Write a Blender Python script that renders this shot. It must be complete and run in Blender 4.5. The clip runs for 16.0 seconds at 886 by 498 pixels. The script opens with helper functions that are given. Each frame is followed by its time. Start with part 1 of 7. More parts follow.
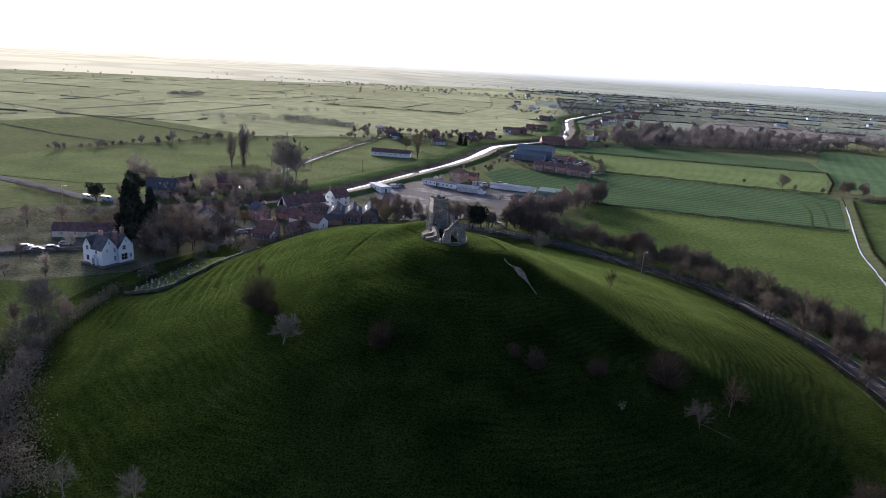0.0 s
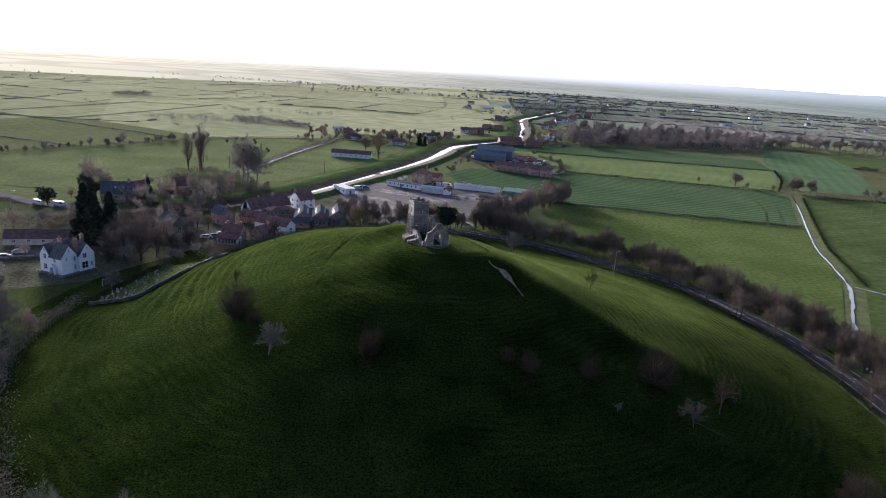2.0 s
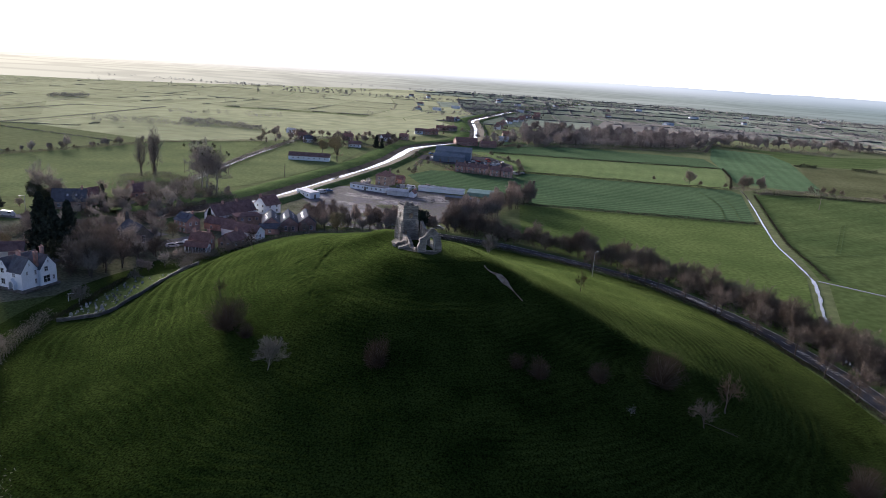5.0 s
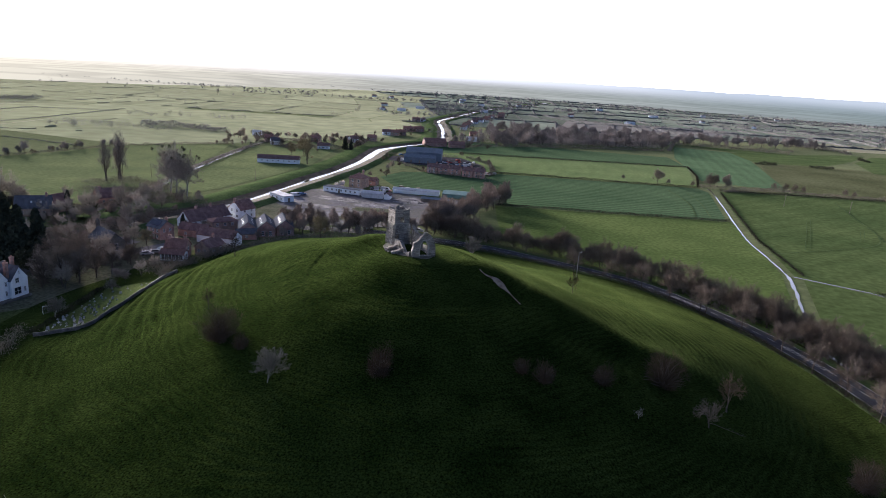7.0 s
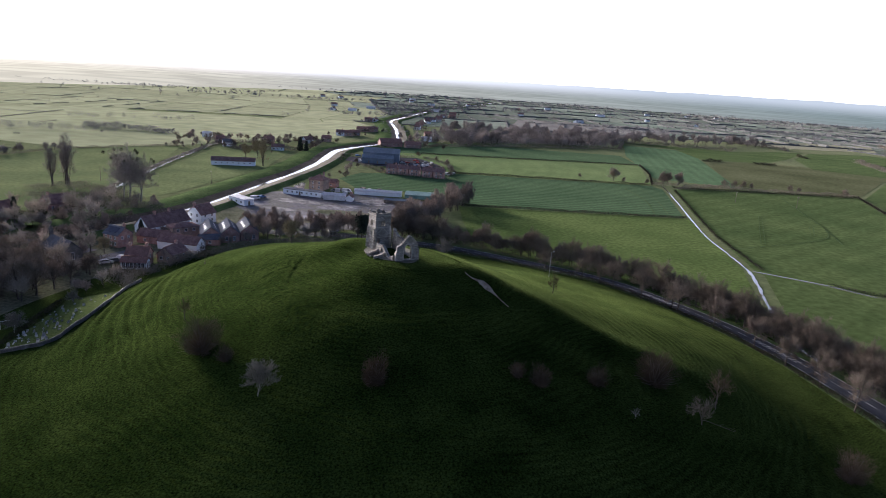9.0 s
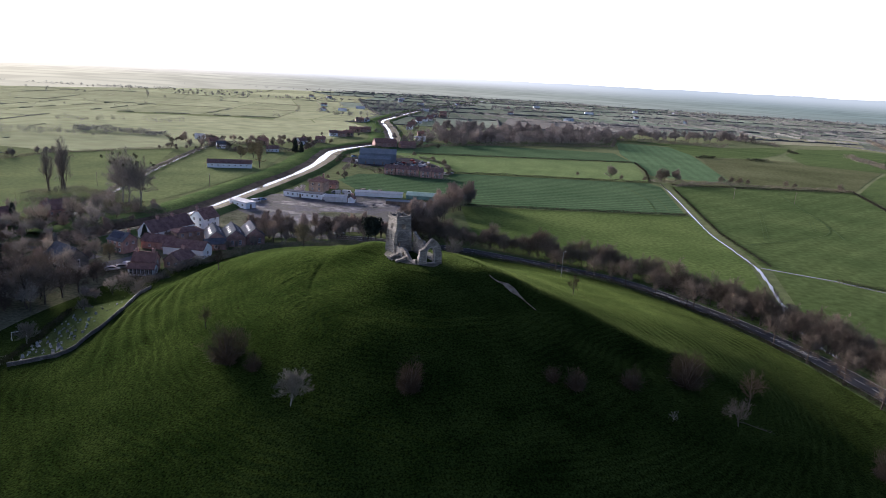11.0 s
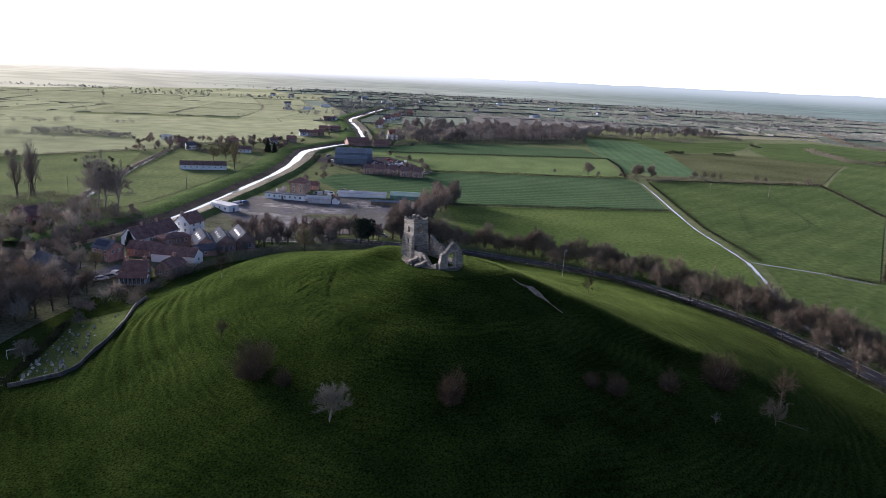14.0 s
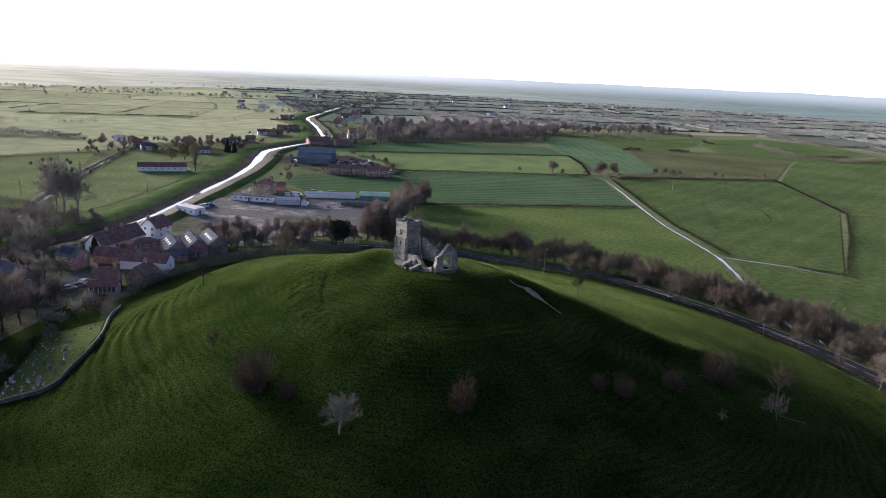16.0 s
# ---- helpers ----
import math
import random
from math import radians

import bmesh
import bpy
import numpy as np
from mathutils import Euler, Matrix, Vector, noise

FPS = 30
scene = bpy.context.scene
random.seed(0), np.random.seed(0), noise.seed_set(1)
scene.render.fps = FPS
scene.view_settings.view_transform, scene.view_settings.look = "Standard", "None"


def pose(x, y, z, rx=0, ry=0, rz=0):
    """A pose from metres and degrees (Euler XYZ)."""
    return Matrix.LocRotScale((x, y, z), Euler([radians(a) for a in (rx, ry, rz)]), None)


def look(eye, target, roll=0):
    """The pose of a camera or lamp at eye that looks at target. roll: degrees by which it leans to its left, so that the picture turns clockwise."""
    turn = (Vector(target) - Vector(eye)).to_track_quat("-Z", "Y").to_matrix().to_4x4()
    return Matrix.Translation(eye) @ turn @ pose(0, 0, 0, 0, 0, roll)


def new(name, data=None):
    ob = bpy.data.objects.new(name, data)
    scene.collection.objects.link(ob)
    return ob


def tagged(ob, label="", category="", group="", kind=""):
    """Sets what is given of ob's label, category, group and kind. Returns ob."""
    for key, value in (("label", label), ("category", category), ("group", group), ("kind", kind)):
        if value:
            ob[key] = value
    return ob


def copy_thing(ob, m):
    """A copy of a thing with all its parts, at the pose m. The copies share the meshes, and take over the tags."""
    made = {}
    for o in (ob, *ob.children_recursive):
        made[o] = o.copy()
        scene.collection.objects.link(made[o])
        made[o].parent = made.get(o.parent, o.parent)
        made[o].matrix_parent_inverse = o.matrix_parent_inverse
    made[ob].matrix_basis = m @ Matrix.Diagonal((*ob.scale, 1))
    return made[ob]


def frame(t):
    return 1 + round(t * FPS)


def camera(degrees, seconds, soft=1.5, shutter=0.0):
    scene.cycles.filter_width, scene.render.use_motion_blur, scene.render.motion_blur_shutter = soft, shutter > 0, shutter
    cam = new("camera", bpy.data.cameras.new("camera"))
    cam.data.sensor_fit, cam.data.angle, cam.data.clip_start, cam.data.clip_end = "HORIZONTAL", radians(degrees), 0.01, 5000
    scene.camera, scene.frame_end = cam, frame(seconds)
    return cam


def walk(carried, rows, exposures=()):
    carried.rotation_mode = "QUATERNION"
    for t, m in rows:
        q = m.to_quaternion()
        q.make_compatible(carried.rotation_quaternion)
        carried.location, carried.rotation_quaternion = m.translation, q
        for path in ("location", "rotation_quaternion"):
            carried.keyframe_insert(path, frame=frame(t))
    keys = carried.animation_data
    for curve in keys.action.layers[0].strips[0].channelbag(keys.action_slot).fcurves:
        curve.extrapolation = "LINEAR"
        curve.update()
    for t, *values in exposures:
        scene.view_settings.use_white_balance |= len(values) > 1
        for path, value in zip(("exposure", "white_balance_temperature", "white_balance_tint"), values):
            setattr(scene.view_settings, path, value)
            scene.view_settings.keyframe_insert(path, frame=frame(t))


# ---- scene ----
cam = camera(67.24, 16.0, soft=0.7)
# seconds, eye, target, roll
PATH = [
    (0, (-4.33, -146.26, 63.07), (-4.62, -49.92, 36.27), 3.90),
    (0.5, (-6.02, -145.71, 62.99), (-4.81, -49.35, 36.29), 3.91),
    (1, (-7.73, -145.16, 62.85), (-4.69, -48.81, 36.25), 3.99),
    (1.5, (-9.40, -144.59, 62.79), (-4.42, -48.28, 36.31), 4.05),
    (2, (-11.11, -144.02, 62.71), (-4.29, -47.79, 36.39), 4.11),
    (2.5, (-12.78, -143.40, 62.62), (-4.38, -47.26, 36.44), 4.12),
    (3, (-14.44, -142.82, 62.66), (-4.68, -46.77, 36.59), 4.16),
    (3.5, (-16.18, -142.18, 62.61), (-5.04, -46.25, 36.63), 4.14),
    (4, (-17.89, -141.35, 62.46), (-5.43, -45.56, 36.58), 4.17),
    (6.5, (-25.64, -137.68, 62.06), (-7.12, -42.72, 36.74), 3.97),
    (7, (-27.32, -136.71, 62.06), (-7.11, -42.08, 36.80), 3.97),
    (7.5, (-28.97, -135.88, 62.04), (-6.73, -41.67, 36.92), 3.97),
    (8, (-30.69, -134.95, 62.09), (-6.25, -41.27, 37.05), 4.01),
    (8.5, (-32.31, -134.03, 61.97), (-6.12, -40.79, 37.06), 4.04),
    (9, (-33.97, -132.95, 61.86), (-6.43, -40.07, 37.03), 3.97),
    (11.5, (-42.21, -127.76, 61.70), (-12.56, -35.56, 36.82), 3.36),
    (12, (-43.99, -126.56, 61.66), (-13.75, -34.55, 36.76), 3.29),
    (12.5, (-45.64, -125.35, 61.55), (-14.72, -33.57, 36.64), 3.22),
    (13, (-47.43, -124.25, 61.66), (-15.46, -32.85, 36.70), 3.18),
    (13.5, (-49.22, -122.95, 61.60), (-15.89, -32.03, 36.65), 3.15),
    (14, (-50.86, -121.67, 61.52), (-16.21, -31.24, 36.59), 3.13),
    (14.5, (-52.57, -120.43, 61.52), (-16.39, -30.60, 36.59), 3.10),
    (15, (-54.21, -119.05, 61.45), (-16.50, -29.85, 36.52), 3.11),
    (15.5, (-55.78, -117.69, 61.40), (-16.44, -29.20, 36.48), 3.13),
    (16, (-57.38, -116.38, 61.41), (-16.55, -28.55, 36.53), 3.07),
]
STOPS, KELVIN, TINT = 1.36, 5720, 21
walk(cam, [(t, look(eye, target, roll)) for t, eye, target, roll in PATH], [(0.0, STOPS, KELVIN, TINT), (16.0, STOPS, KELVIN, TINT)])

# ---- light: a low hazy sun ahead of the camera ----
SUN_AZ, SUN_EL = 24.0, 8.8          # degrees left of +y, degrees above the horizon
world = bpy.data.worlds.new("world")
scene.world = world
world.use_nodes = True
wn = world.node_tree
sky = wn.nodes.new("ShaderNodeTexSky")
sky.sky_type = "NISHITA"
sky.sun_disc = False
sky.sun_elevation = radians(SUN_EL)
sky.sun_rotation = radians(-SUN_AZ)
sky.air_density, sky.dust_density, sky.ozone_density = 0.6, 2.0, 2.5
wn.links.new(sky.outputs[0], wn.nodes["Background"].inputs[0])
wn.nodes["Background"].inputs[1].default_value = 0.05
# thin bright cloud veil over the sunward half of the sky, thinning overhead
geo = wn.nodes.new("ShaderNodeTexCoord")
dot = wn.nodes.new("ShaderNodeVectorMath")
dot.operation = "DOT_PRODUCT"
dot.inputs[1].default_value = (-math.sin(radians(SUN_AZ)), math.cos(radians(SUN_AZ)), 0)
wn.links.new(geo.outputs["Generated"], dot.inputs[0])
side = wn.nodes.new("ShaderNodeMapRange")
side.interpolation_type = "SMOOTHSTEP"
side.inputs["From Min"].default_value, side.inputs["From Max"].default_value = -0.70, 0.20
side.inputs["To Min"].default_value, side.inputs["To Max"].default_value = 0.04, 1.0
wn.links.new(dot.outputs["Value"], side.inputs["Value"])
sepz = wn.nodes.new("ShaderNodeSeparateXYZ")
wn.links.new(geo.outputs["Generated"], sepz.inputs[0])
high = wn.nodes.new("ShaderNodeMapRange")
high.interpolation_type = "SMOOTHSTEP"
high.inputs["From Min"].default_value, high.inputs["From Max"].default_value = 0.06, 0.54
high.inputs["To Min"].default_value, high.inputs["To Max"].default_value = 1.0, 0.03
wn.links.new(sepz.outputs[2], high.inputs["Value"])
veil = wn.nodes.new("ShaderNodeMath")
veil.operation = "MULTIPLY"
wn.links.new(side.outputs[0], veil.inputs[0])
wn.links.new(high.outputs[0], veil.inputs[1])
cloud = wn.nodes.new("ShaderNodeBackground")
cloud.inputs[0].default_value = (0.95, 0.97, 1.0, 1)
power = wn.nodes.new("ShaderNodeMath")
power.operation = "MULTIPLY"
power.inputs[1].default_value = 0.80
wn.links.new(veil.outputs[0], power.inputs[0])
wn.links.new(power.outputs[0], cloud.inputs[1])
both = wn.nodes.new("ShaderNodeAddShader")
wn.links.new(wn.nodes["Background"].outputs[0], both.inputs[0])
wn.links.new(cloud.outputs[0], both.inputs[1])
wn.links.new(both.outputs[0], wn.nodes["World Output"].inputs[0])
sun = new("sun", bpy.data.lights.new("sun", "SUN"))
sun.data.energy, sun.data.angle, sun.data.color = 5.0, radians(16.0), (1.0, 0.87, 0.70)
_d = Vector((-math.sin(radians(SUN_AZ)) * math.cos(radians(SUN_EL)), math.cos(radians(SUN_AZ)) * math.cos(radians(SUN_EL)), math.sin(radians(SUN_EL))))
sun.matrix_world = look(_d * 300, (0, 0, 0))


# ---- materials ----
def mat(name, c1, c2, scale=1.0, rough=0.85, bump=0.0, bscale=None, spec=0.3, fine=0.25, fscale=None, metal=0.0, island=0.0, rand=0.0, stretch=None, coord="Object", rows=None, contour=0.0, sheen=None):
    m = bpy.data.materials.new(name)
    m.use_nodes = True
    nt, b = m.node_tree, m.node_tree.nodes["Principled BSDF"]
    lk = nt.links.new
    tc = nt.nodes.new("ShaderNodeTexCoord")
    src = tc.outputs[coord]
    if stretch:
        mp = nt.nodes.new("ShaderNodeMapping")
        mp.inputs["Scale"].default_value = stretch
        lk(src, mp.inputs["Vector"])
        src = mp.outputs[0]
    n1 = nt.nodes.new("ShaderNodeTexNoise")
    n1.inputs["Scale"].default_value, n1.inputs["Detail"].default_value = scale, 5
    lk(src, n1.inputs["Vector"])
    ramp = nt.nodes.new("ShaderNodeValToRGB")
    ramp.color_ramp.elements[0].position, ramp.color_ramp.elements[1].position = 0.33, 0.67
    ramp.color_ramp.elements[0].color, ramp.color_ramp.elements[1].color = (*c1, 1), (*c2, 1)
    lk(n1.outputs[0], ramp.inputs[0])
    n2 = nt.nodes.new("ShaderNodeTexNoise")
    n2.inputs["Scale"].default_value, n2.inputs["Detail"].default_value = fscale or scale * 9, 4
    lk(src, n2.inputs["Vector"])
    mr = nt.nodes.new("ShaderNodeMapRange")
    mr.inputs["From Min"].default_value, mr.inputs["From Max"].default_value = 0.3, 0.7
    mr.inputs["To Min"].default_value, mr.inputs["To Max"].default_value = 1 - fine, 1 + fine
    lk(n2.outputs[0], mr.inputs["Value"])
    val = mr.outputs[0]
    if island or rand:
        if island:
            info = nt.nodes.new("ShaderNodeNewGeometry").outputs["Random Per Island"]
        else:
            info = nt.nodes.new("ShaderNodeObjectInfo").outputs["Random"]
        amt = island or rand
        ir = nt.nodes.new("ShaderNodeMapRange")
        ir.inputs["To Min"].default_value, ir.inputs["To Max"].default_value = 1 - amt, 1 + amt
        lk(info, ir.inputs["Value"])
        mu = nt.nodes.new("ShaderNodeMath")
        mu.operation = "MULTIPLY"
        lk(val, mu.inputs[0]), lk(ir.outputs[0], mu.inputs[1])
        val = mu.outputs[0]
    if rows:
        turn, width, amount = rows
        rm = nt.nodes.new("ShaderNodeMapping")
        rm.inputs["Rotation"].default_value = (0, 0, radians(-turn))
        lk(tc.outputs[coord], rm.inputs["Vector"])
        wv = nt.nodes.new("ShaderNodeTexWave")
        wv.bands_direction = "Y"
        wv.inputs["Scale"].default_value = 0.314 / width
        wv.inputs["Distortion"].default_value = 1.5
        wv.inputs["Detail"].default_value = 2
        wv.inputs["Detail Scale"].default_value = 0.4
        lk(rm.outputs[0], wv.inputs["Vector"])
        wr = nt.nodes.new("ShaderNodeMapRange")
        wr.inputs["To Min"].default_value, wr.inputs["To Max"].default_value = 1 - amount, 1 + amount
        lk(wv.outputs[1], wr.inputs["Value"])
        wm = nt.nodes.new("ShaderNodeMath")
        wm.operation = "MULTIPLY"
        lk(val, wm.inputs[0]), lk(wr.outputs[0], wm.inputs[1])
        val = wm.outputs[0]
    if contour:
        # sheep tracks that follow the slope
        wv = nt.nodes.new("ShaderNodeTexWave")
        wv.bands_direction = "Z"
        wv.inputs["Scale"].default_value = 0.314 / contour
        wv.inputs["Distortion"].default_value = 9.0
        wv.inputs["Detail"].default_value = 4
        wv.inputs["Detail Scale"].default_value = 0.12
        lk(tc.outputs[coord], wv.inputs["Vector"])
        wr = nt.nodes.new("ShaderNodeMapRange")
        wr.inputs["To Min"].default_value, wr.inputs["To Max"].default_value = 0.74, 1.08
        lk(wv.outputs[1], wr.inputs["Value"])
        pn = nt.nodes.new("ShaderNodeTexNoise")
        pn.inputs["Scale"].default_value, pn.inputs["Detail"].default_value = 0.045, 3
        lk(tc.outputs[coord], pn.inputs["Vector"])
        pr = nt.nodes.new("ShaderNodeMapRange")
        pr.interpolation_type = "SMOOTHSTEP"
        pr.inputs["From Min"].default_value, pr.inputs["From Max"].default_value = 0.46, 0.64
        lk(pn.outputs[0], pr.inputs["Value"])
        pm = nt.nodes.new("ShaderNodeMix")
        lk(pr.outputs[0], pm.inputs[0]), lk(wr.outputs[0], pm.inputs[3])
        pm.inputs[2].default_value = 1.0
        wm = nt.nodes.new("ShaderNodeMath")
        wm.operation = "MULTIPLY"
        lk(val, wm.inputs[0]), lk(pm.outputs[0], wm.inputs[1])
        val = wm.outputs[0]
    mx = nt.nodes.new("ShaderNodeVectorMath")
    mx.operation = "SCALE"
    lk(ramp.outputs[0], mx.inputs[0]), lk(val, mx.inputs["Scale"])
    lk(mx.outputs[0], b.inputs["Base Color"])
    b.inputs["Roughness"].default_value = rough
    b.inputs["Metallic"].default_value = metal
    b.inputs["Specular IOR Level"].default_value = spec
    if sheen:
        b.inputs["Sheen Roughness"].default_value = sheen[4] if len(sheen) > 4 else 0.5
        sw = nt.nodes.new("ShaderNodeMath")
        sw.operation = "MULTIPLY"
        sw.inputs[1].default_value = sheen[0]
        lk(val, sw.inputs[0]), lk(sw.outputs[0], b.inputs["Sheen Weight"])
        b.inputs["Sheen Tint"].default_value = (*sheen[1:4], 1)
    if bump:
        n3 = nt.nodes.new("ShaderNodeTexNoise")
        n3.inputs["Scale"].default_value, n3.inputs["Detail"].default_value = bscale or scale * 6, 5
        lk(src, n3.inputs["Vector"])
        bp = nt.nodes.new("ShaderNodeBump")
        bp.inputs["Distance"].default_value = bump
        bp.inputs["Strength"].default_value = 0.8
        lk(n3.outputs[0], bp.inputs["Height"])
        lk(bp.outputs[0], b.inputs["Normal"])
    return m


def masonry(name, c1, c2, mortar, w=0.45, h=0.2, rough=0.9, bump=0.03):
    """Coursed blocks or bricks on upright faces, with stains at a larger scale."""
    m = bpy.data.materials.new(name)
    m.use_nodes = True
    nt, b = m.node_tree, m.node_tree.nodes["Principled BSDF"]
    lk = nt.links.new
    tc = nt.nodes.new("ShaderNodeTexCoord")
    sep = nt.nodes.new("ShaderNodeSeparateXYZ")
    lk(tc.outputs["Object"], sep.inputs[0])
    add = nt.nodes.new("ShaderNodeMath")
    lk(sep.outputs[0], add.inputs[0]), lk(sep.outputs[1], add.inputs[1])
    com = nt.nodes.new("ShaderNodeCombineXYZ")
    lk(add.outputs[0], com.inputs[0]), lk(sep.outputs[2], com.inputs[1])
    br = nt.nodes.new("ShaderNodeTexBrick")
    br.inputs["Color1"].default_value, br.inputs["Color2"].default_value, br.inputs["Mortar"].default_value = (*c1, 1), (*c2, 1), (*mortar, 1)
    br.inputs["Scale"].default_value = 1.0
    br.inputs["Mortar Size"].default_value = h * 0.09
    br.inputs["Brick Width"].default_value, br.inputs["Row Height"].default_value = w, h
    lk(com.outputs[0], br.inputs["Vector"])
    n = nt.nodes.new("ShaderNodeTexNoise")
    n.inputs["Scale"].default_value, n.inputs["Detail"].default_value = 0.55, 6
    lk(tc.outputs["Object"], n.inputs["Vector"])
    mr = nt.nodes.new("ShaderNodeMapRange")
    mr.inputs["From Min"].default_value, mr.inputs["From Max"].default_value = 0.3, 0.7
    mr.inputs["To Min"].default_value, mr.inputs["To Max"].default_value = 0.6, 1.3
    lk(n.outputs[0], mr.inputs["Value"])
    sc = nt.nodes.new("ShaderNodeVectorMath")
    sc.operation = "SCALE"
    lk(br.outputs[0], sc.inputs[0]), lk(mr.outputs[0], sc.inputs["Scale"])
    lk(sc.outputs[0], b.inputs["Base Color"])
    b.inputs["Roughness"].default_value = rough
    b.inputs["Specular IOR Level"].default_value = 0.2
    n2 = nt.nodes.new("ShaderNodeTexNoise")
    n2.inputs["Scale"].default_value, n2.inputs["Detail"].default_value = 5.0, 4
    lk(tc.outputs["Object"], n2.inputs["Vector"])
    bp = nt.nodes.new("ShaderNodeBump")
    bp.inputs["Distance"].default_value = bump
    lk(n2.outputs[0], bp.inputs["Height"])
    lk(bp.outputs[0], b.inputs["Normal"])
    return m


def glassy(name, colour, rough):
    m = bpy.data.materials.new(name)
    m.use_nodes = True
    b = m.node_tree.nodes["Principled BSDF"]
    b.inputs["Base Color"].default_value = (*colour, 1)
    b.inputs["Roughness"].default_value = rough
    b.inputs["Specular IOR Level"].default_value = 0.5
    return m


M = {}
# hill grass darker than real turf: shade on the slopes is put into its colour
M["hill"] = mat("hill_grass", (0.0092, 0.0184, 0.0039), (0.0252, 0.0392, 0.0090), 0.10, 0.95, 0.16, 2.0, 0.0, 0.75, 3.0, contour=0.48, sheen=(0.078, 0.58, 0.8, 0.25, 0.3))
M["moor"] = mat("moor_grass", (0.058, 0.086, 0.030), (0.095, 0.120, 0.046), 0.012, 1.0, 0.1, 0.6, 0.0, 0.22, 0.25, sheen=(0.05, 0.85, 0.85, 0.62))
M["lush"] = mat("lush_pasture", (0.046, 0.079, 0.017), (0.083, 0.119, 0.031), 0.03, 1.0, 0.10, 1.2, 0.0, 0.28, 0.6, sheen=(0.045, 0.66, 0.82, 0.42))
M["bright"] = mat("young_corn", (0.078, 0.124, 0.034), (0.118, 0.165, 0.052), 0.03, 1.0, 0.06, 1.0, 0.0, 0.2, 0.5, rows=(-11, 6.0, 0.15), sheen=(0.045, 0.7, 0.84, 0.58))
M["dark"] = mat("winter_corn", (0.029, 0.070, 0.032), (0.049, 0.097, 0.046), 0.03, 1.0, 0.06, 1.0, 0.0, 0.25, 0.6, rows=(-12, 5.5, 0.20), sheen=(0.035, 0.7, 0.82, 0.5))
M["meadow"] = mat("olive_meadow", (0.047, 0.075, 0.021), (0.082, 0.112, 0.035), 0.02, 1.0, 0.10, 1.2, 0.0, 0.25, 0.35, rows=(25, 12.0, 0.06), sheen=(0.025, 0.6, 0.82, 0.5))
M["wan"] = mat("dry_grass", (0.24, 0.235, 0.14), (0.31, 0.30, 0.19), 0.02, 1.0, 0.1, 0.9, 0.03, 0.2, 0.4)
M["strip"] = mat("striped_corn", (0.043, 0.094, 0.044), (0.065, 0.126, 0.062), 0.03, 1.0, 0.06, 1.0, 0.0, 0.2, 0.5, rows=(64, 9.0, 0.07), sheen=(0.04, 0.66, 0.82, 0.5))
M["pale"] = mat("rough_pasture", (0.094, 0.106, 0.050), (0.150, 0.158, 0.082), 0.02, 1.0, 0.1, 0.9, 0.0, 0.25, 0.4)
M["stubble"] = mat("brown_stubble", (0.165, 0.155, 0.135), (0.215, 0.205, 0.180), 0.02, 1.0, 0.1, 0.9, 0.03, 0.25, 0.4)
# far plots: haze of distance put into base colour and sheen, sun-warm in the west
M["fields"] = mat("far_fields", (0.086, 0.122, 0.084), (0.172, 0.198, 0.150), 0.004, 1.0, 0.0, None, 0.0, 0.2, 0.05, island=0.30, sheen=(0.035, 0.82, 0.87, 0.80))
M["westfields"] = mat("painted_haze_far_fields", (0.084, 0.112, 0.046), (0.130, 0.158, 0.069), 0.004, 1.0, 0.0, None, 0.0, 0.2, 0.05, island=0.14, sheen=(0.128, 0.86, 0.87, 0.64))
M["levee"] = mat("bank_grass", (0.054, 0.088, 0.034), (0.094, 0.130, 0.054), 0.08, 0.9, 0.1, 1.5, 0.0, 0.3, 1.0)
M["lawn"] = mat("lawn_grass", (0.036, 0.054, 0.018), (0.068, 0.086, 0.032), 0.06, 0.95, 0.15, 2.0, 0.0, 0.5, 2.5, sheen=(0.04, 0.6, 0.8, 0.3))
# wood twigs paler than real bark: distance haze is put into the colour
M["woodtwig"] = mat("wood_twigs", (0.250, 0.220, 0.198), (0.360, 0.325, 0.298), 0.5, 0.95, 0, None, 0.0, 0.2, 3.0, rand=0.35)
# darker copy of the village twigs, with the dim foreground put into the colour
M["roadtwig"] = mat("roadside_twigs", (0.132, 0.108, 0.085), (0.222, 0.186, 0.150), 0.5, 0.95, 0, None, 0.0, 0.2, 3.0, rand=0.3)
M["haymeadow"] = mat("west_meadow", (0.056, 0.092, 0.034), (0.104, 0.142, 0.056), 0.03, 1.0, 0.15, 1.2, 0.0, 0.22, 0.5, sheen=(0.06, 0.85, 0.86, 0.52))
M["laneasphalt"] = mat("pale_lane_asphalt", (0.14, 0.135, 0.14), (0.20, 0.195, 0.20), 0.15, 0.95, 0.01, 8.0, 0.0, 0.2, 3.0)
M["darkhedge"] = mat("dark_ditch_growth", (0.034, 0.034, 0.022), (0.072, 0.066, 0.046), 0.25, 0.95, 0, None, 0.0, 0.25, 2.0, island=0.25)
# western ditch growth, lightened so that haze over the moor sits in its colour
M["hazeditch"] = mat("haze_paled_ditch_growth", (0.20, 0.20, 0.125), (0.28, 0.275, 0.185), 0.03, 1.0, 0, None, 0.0, 0.25, 0.3, island=0.2)
M["mud"] = mat("river_mud", (0.060, 0.047, 0.036), (0.115, 0.092, 0.070), 0.12, 0.9, 0.1, 1.2, 0.05, 0.3, 1.2)
M["reed"] = mat("dry_reed", (0.058, 0.052, 0.031), (0.108, 0.092, 0.056), 0.3, 0.95, 0.1, 2.0, 0.1, 0.3, 3.0)
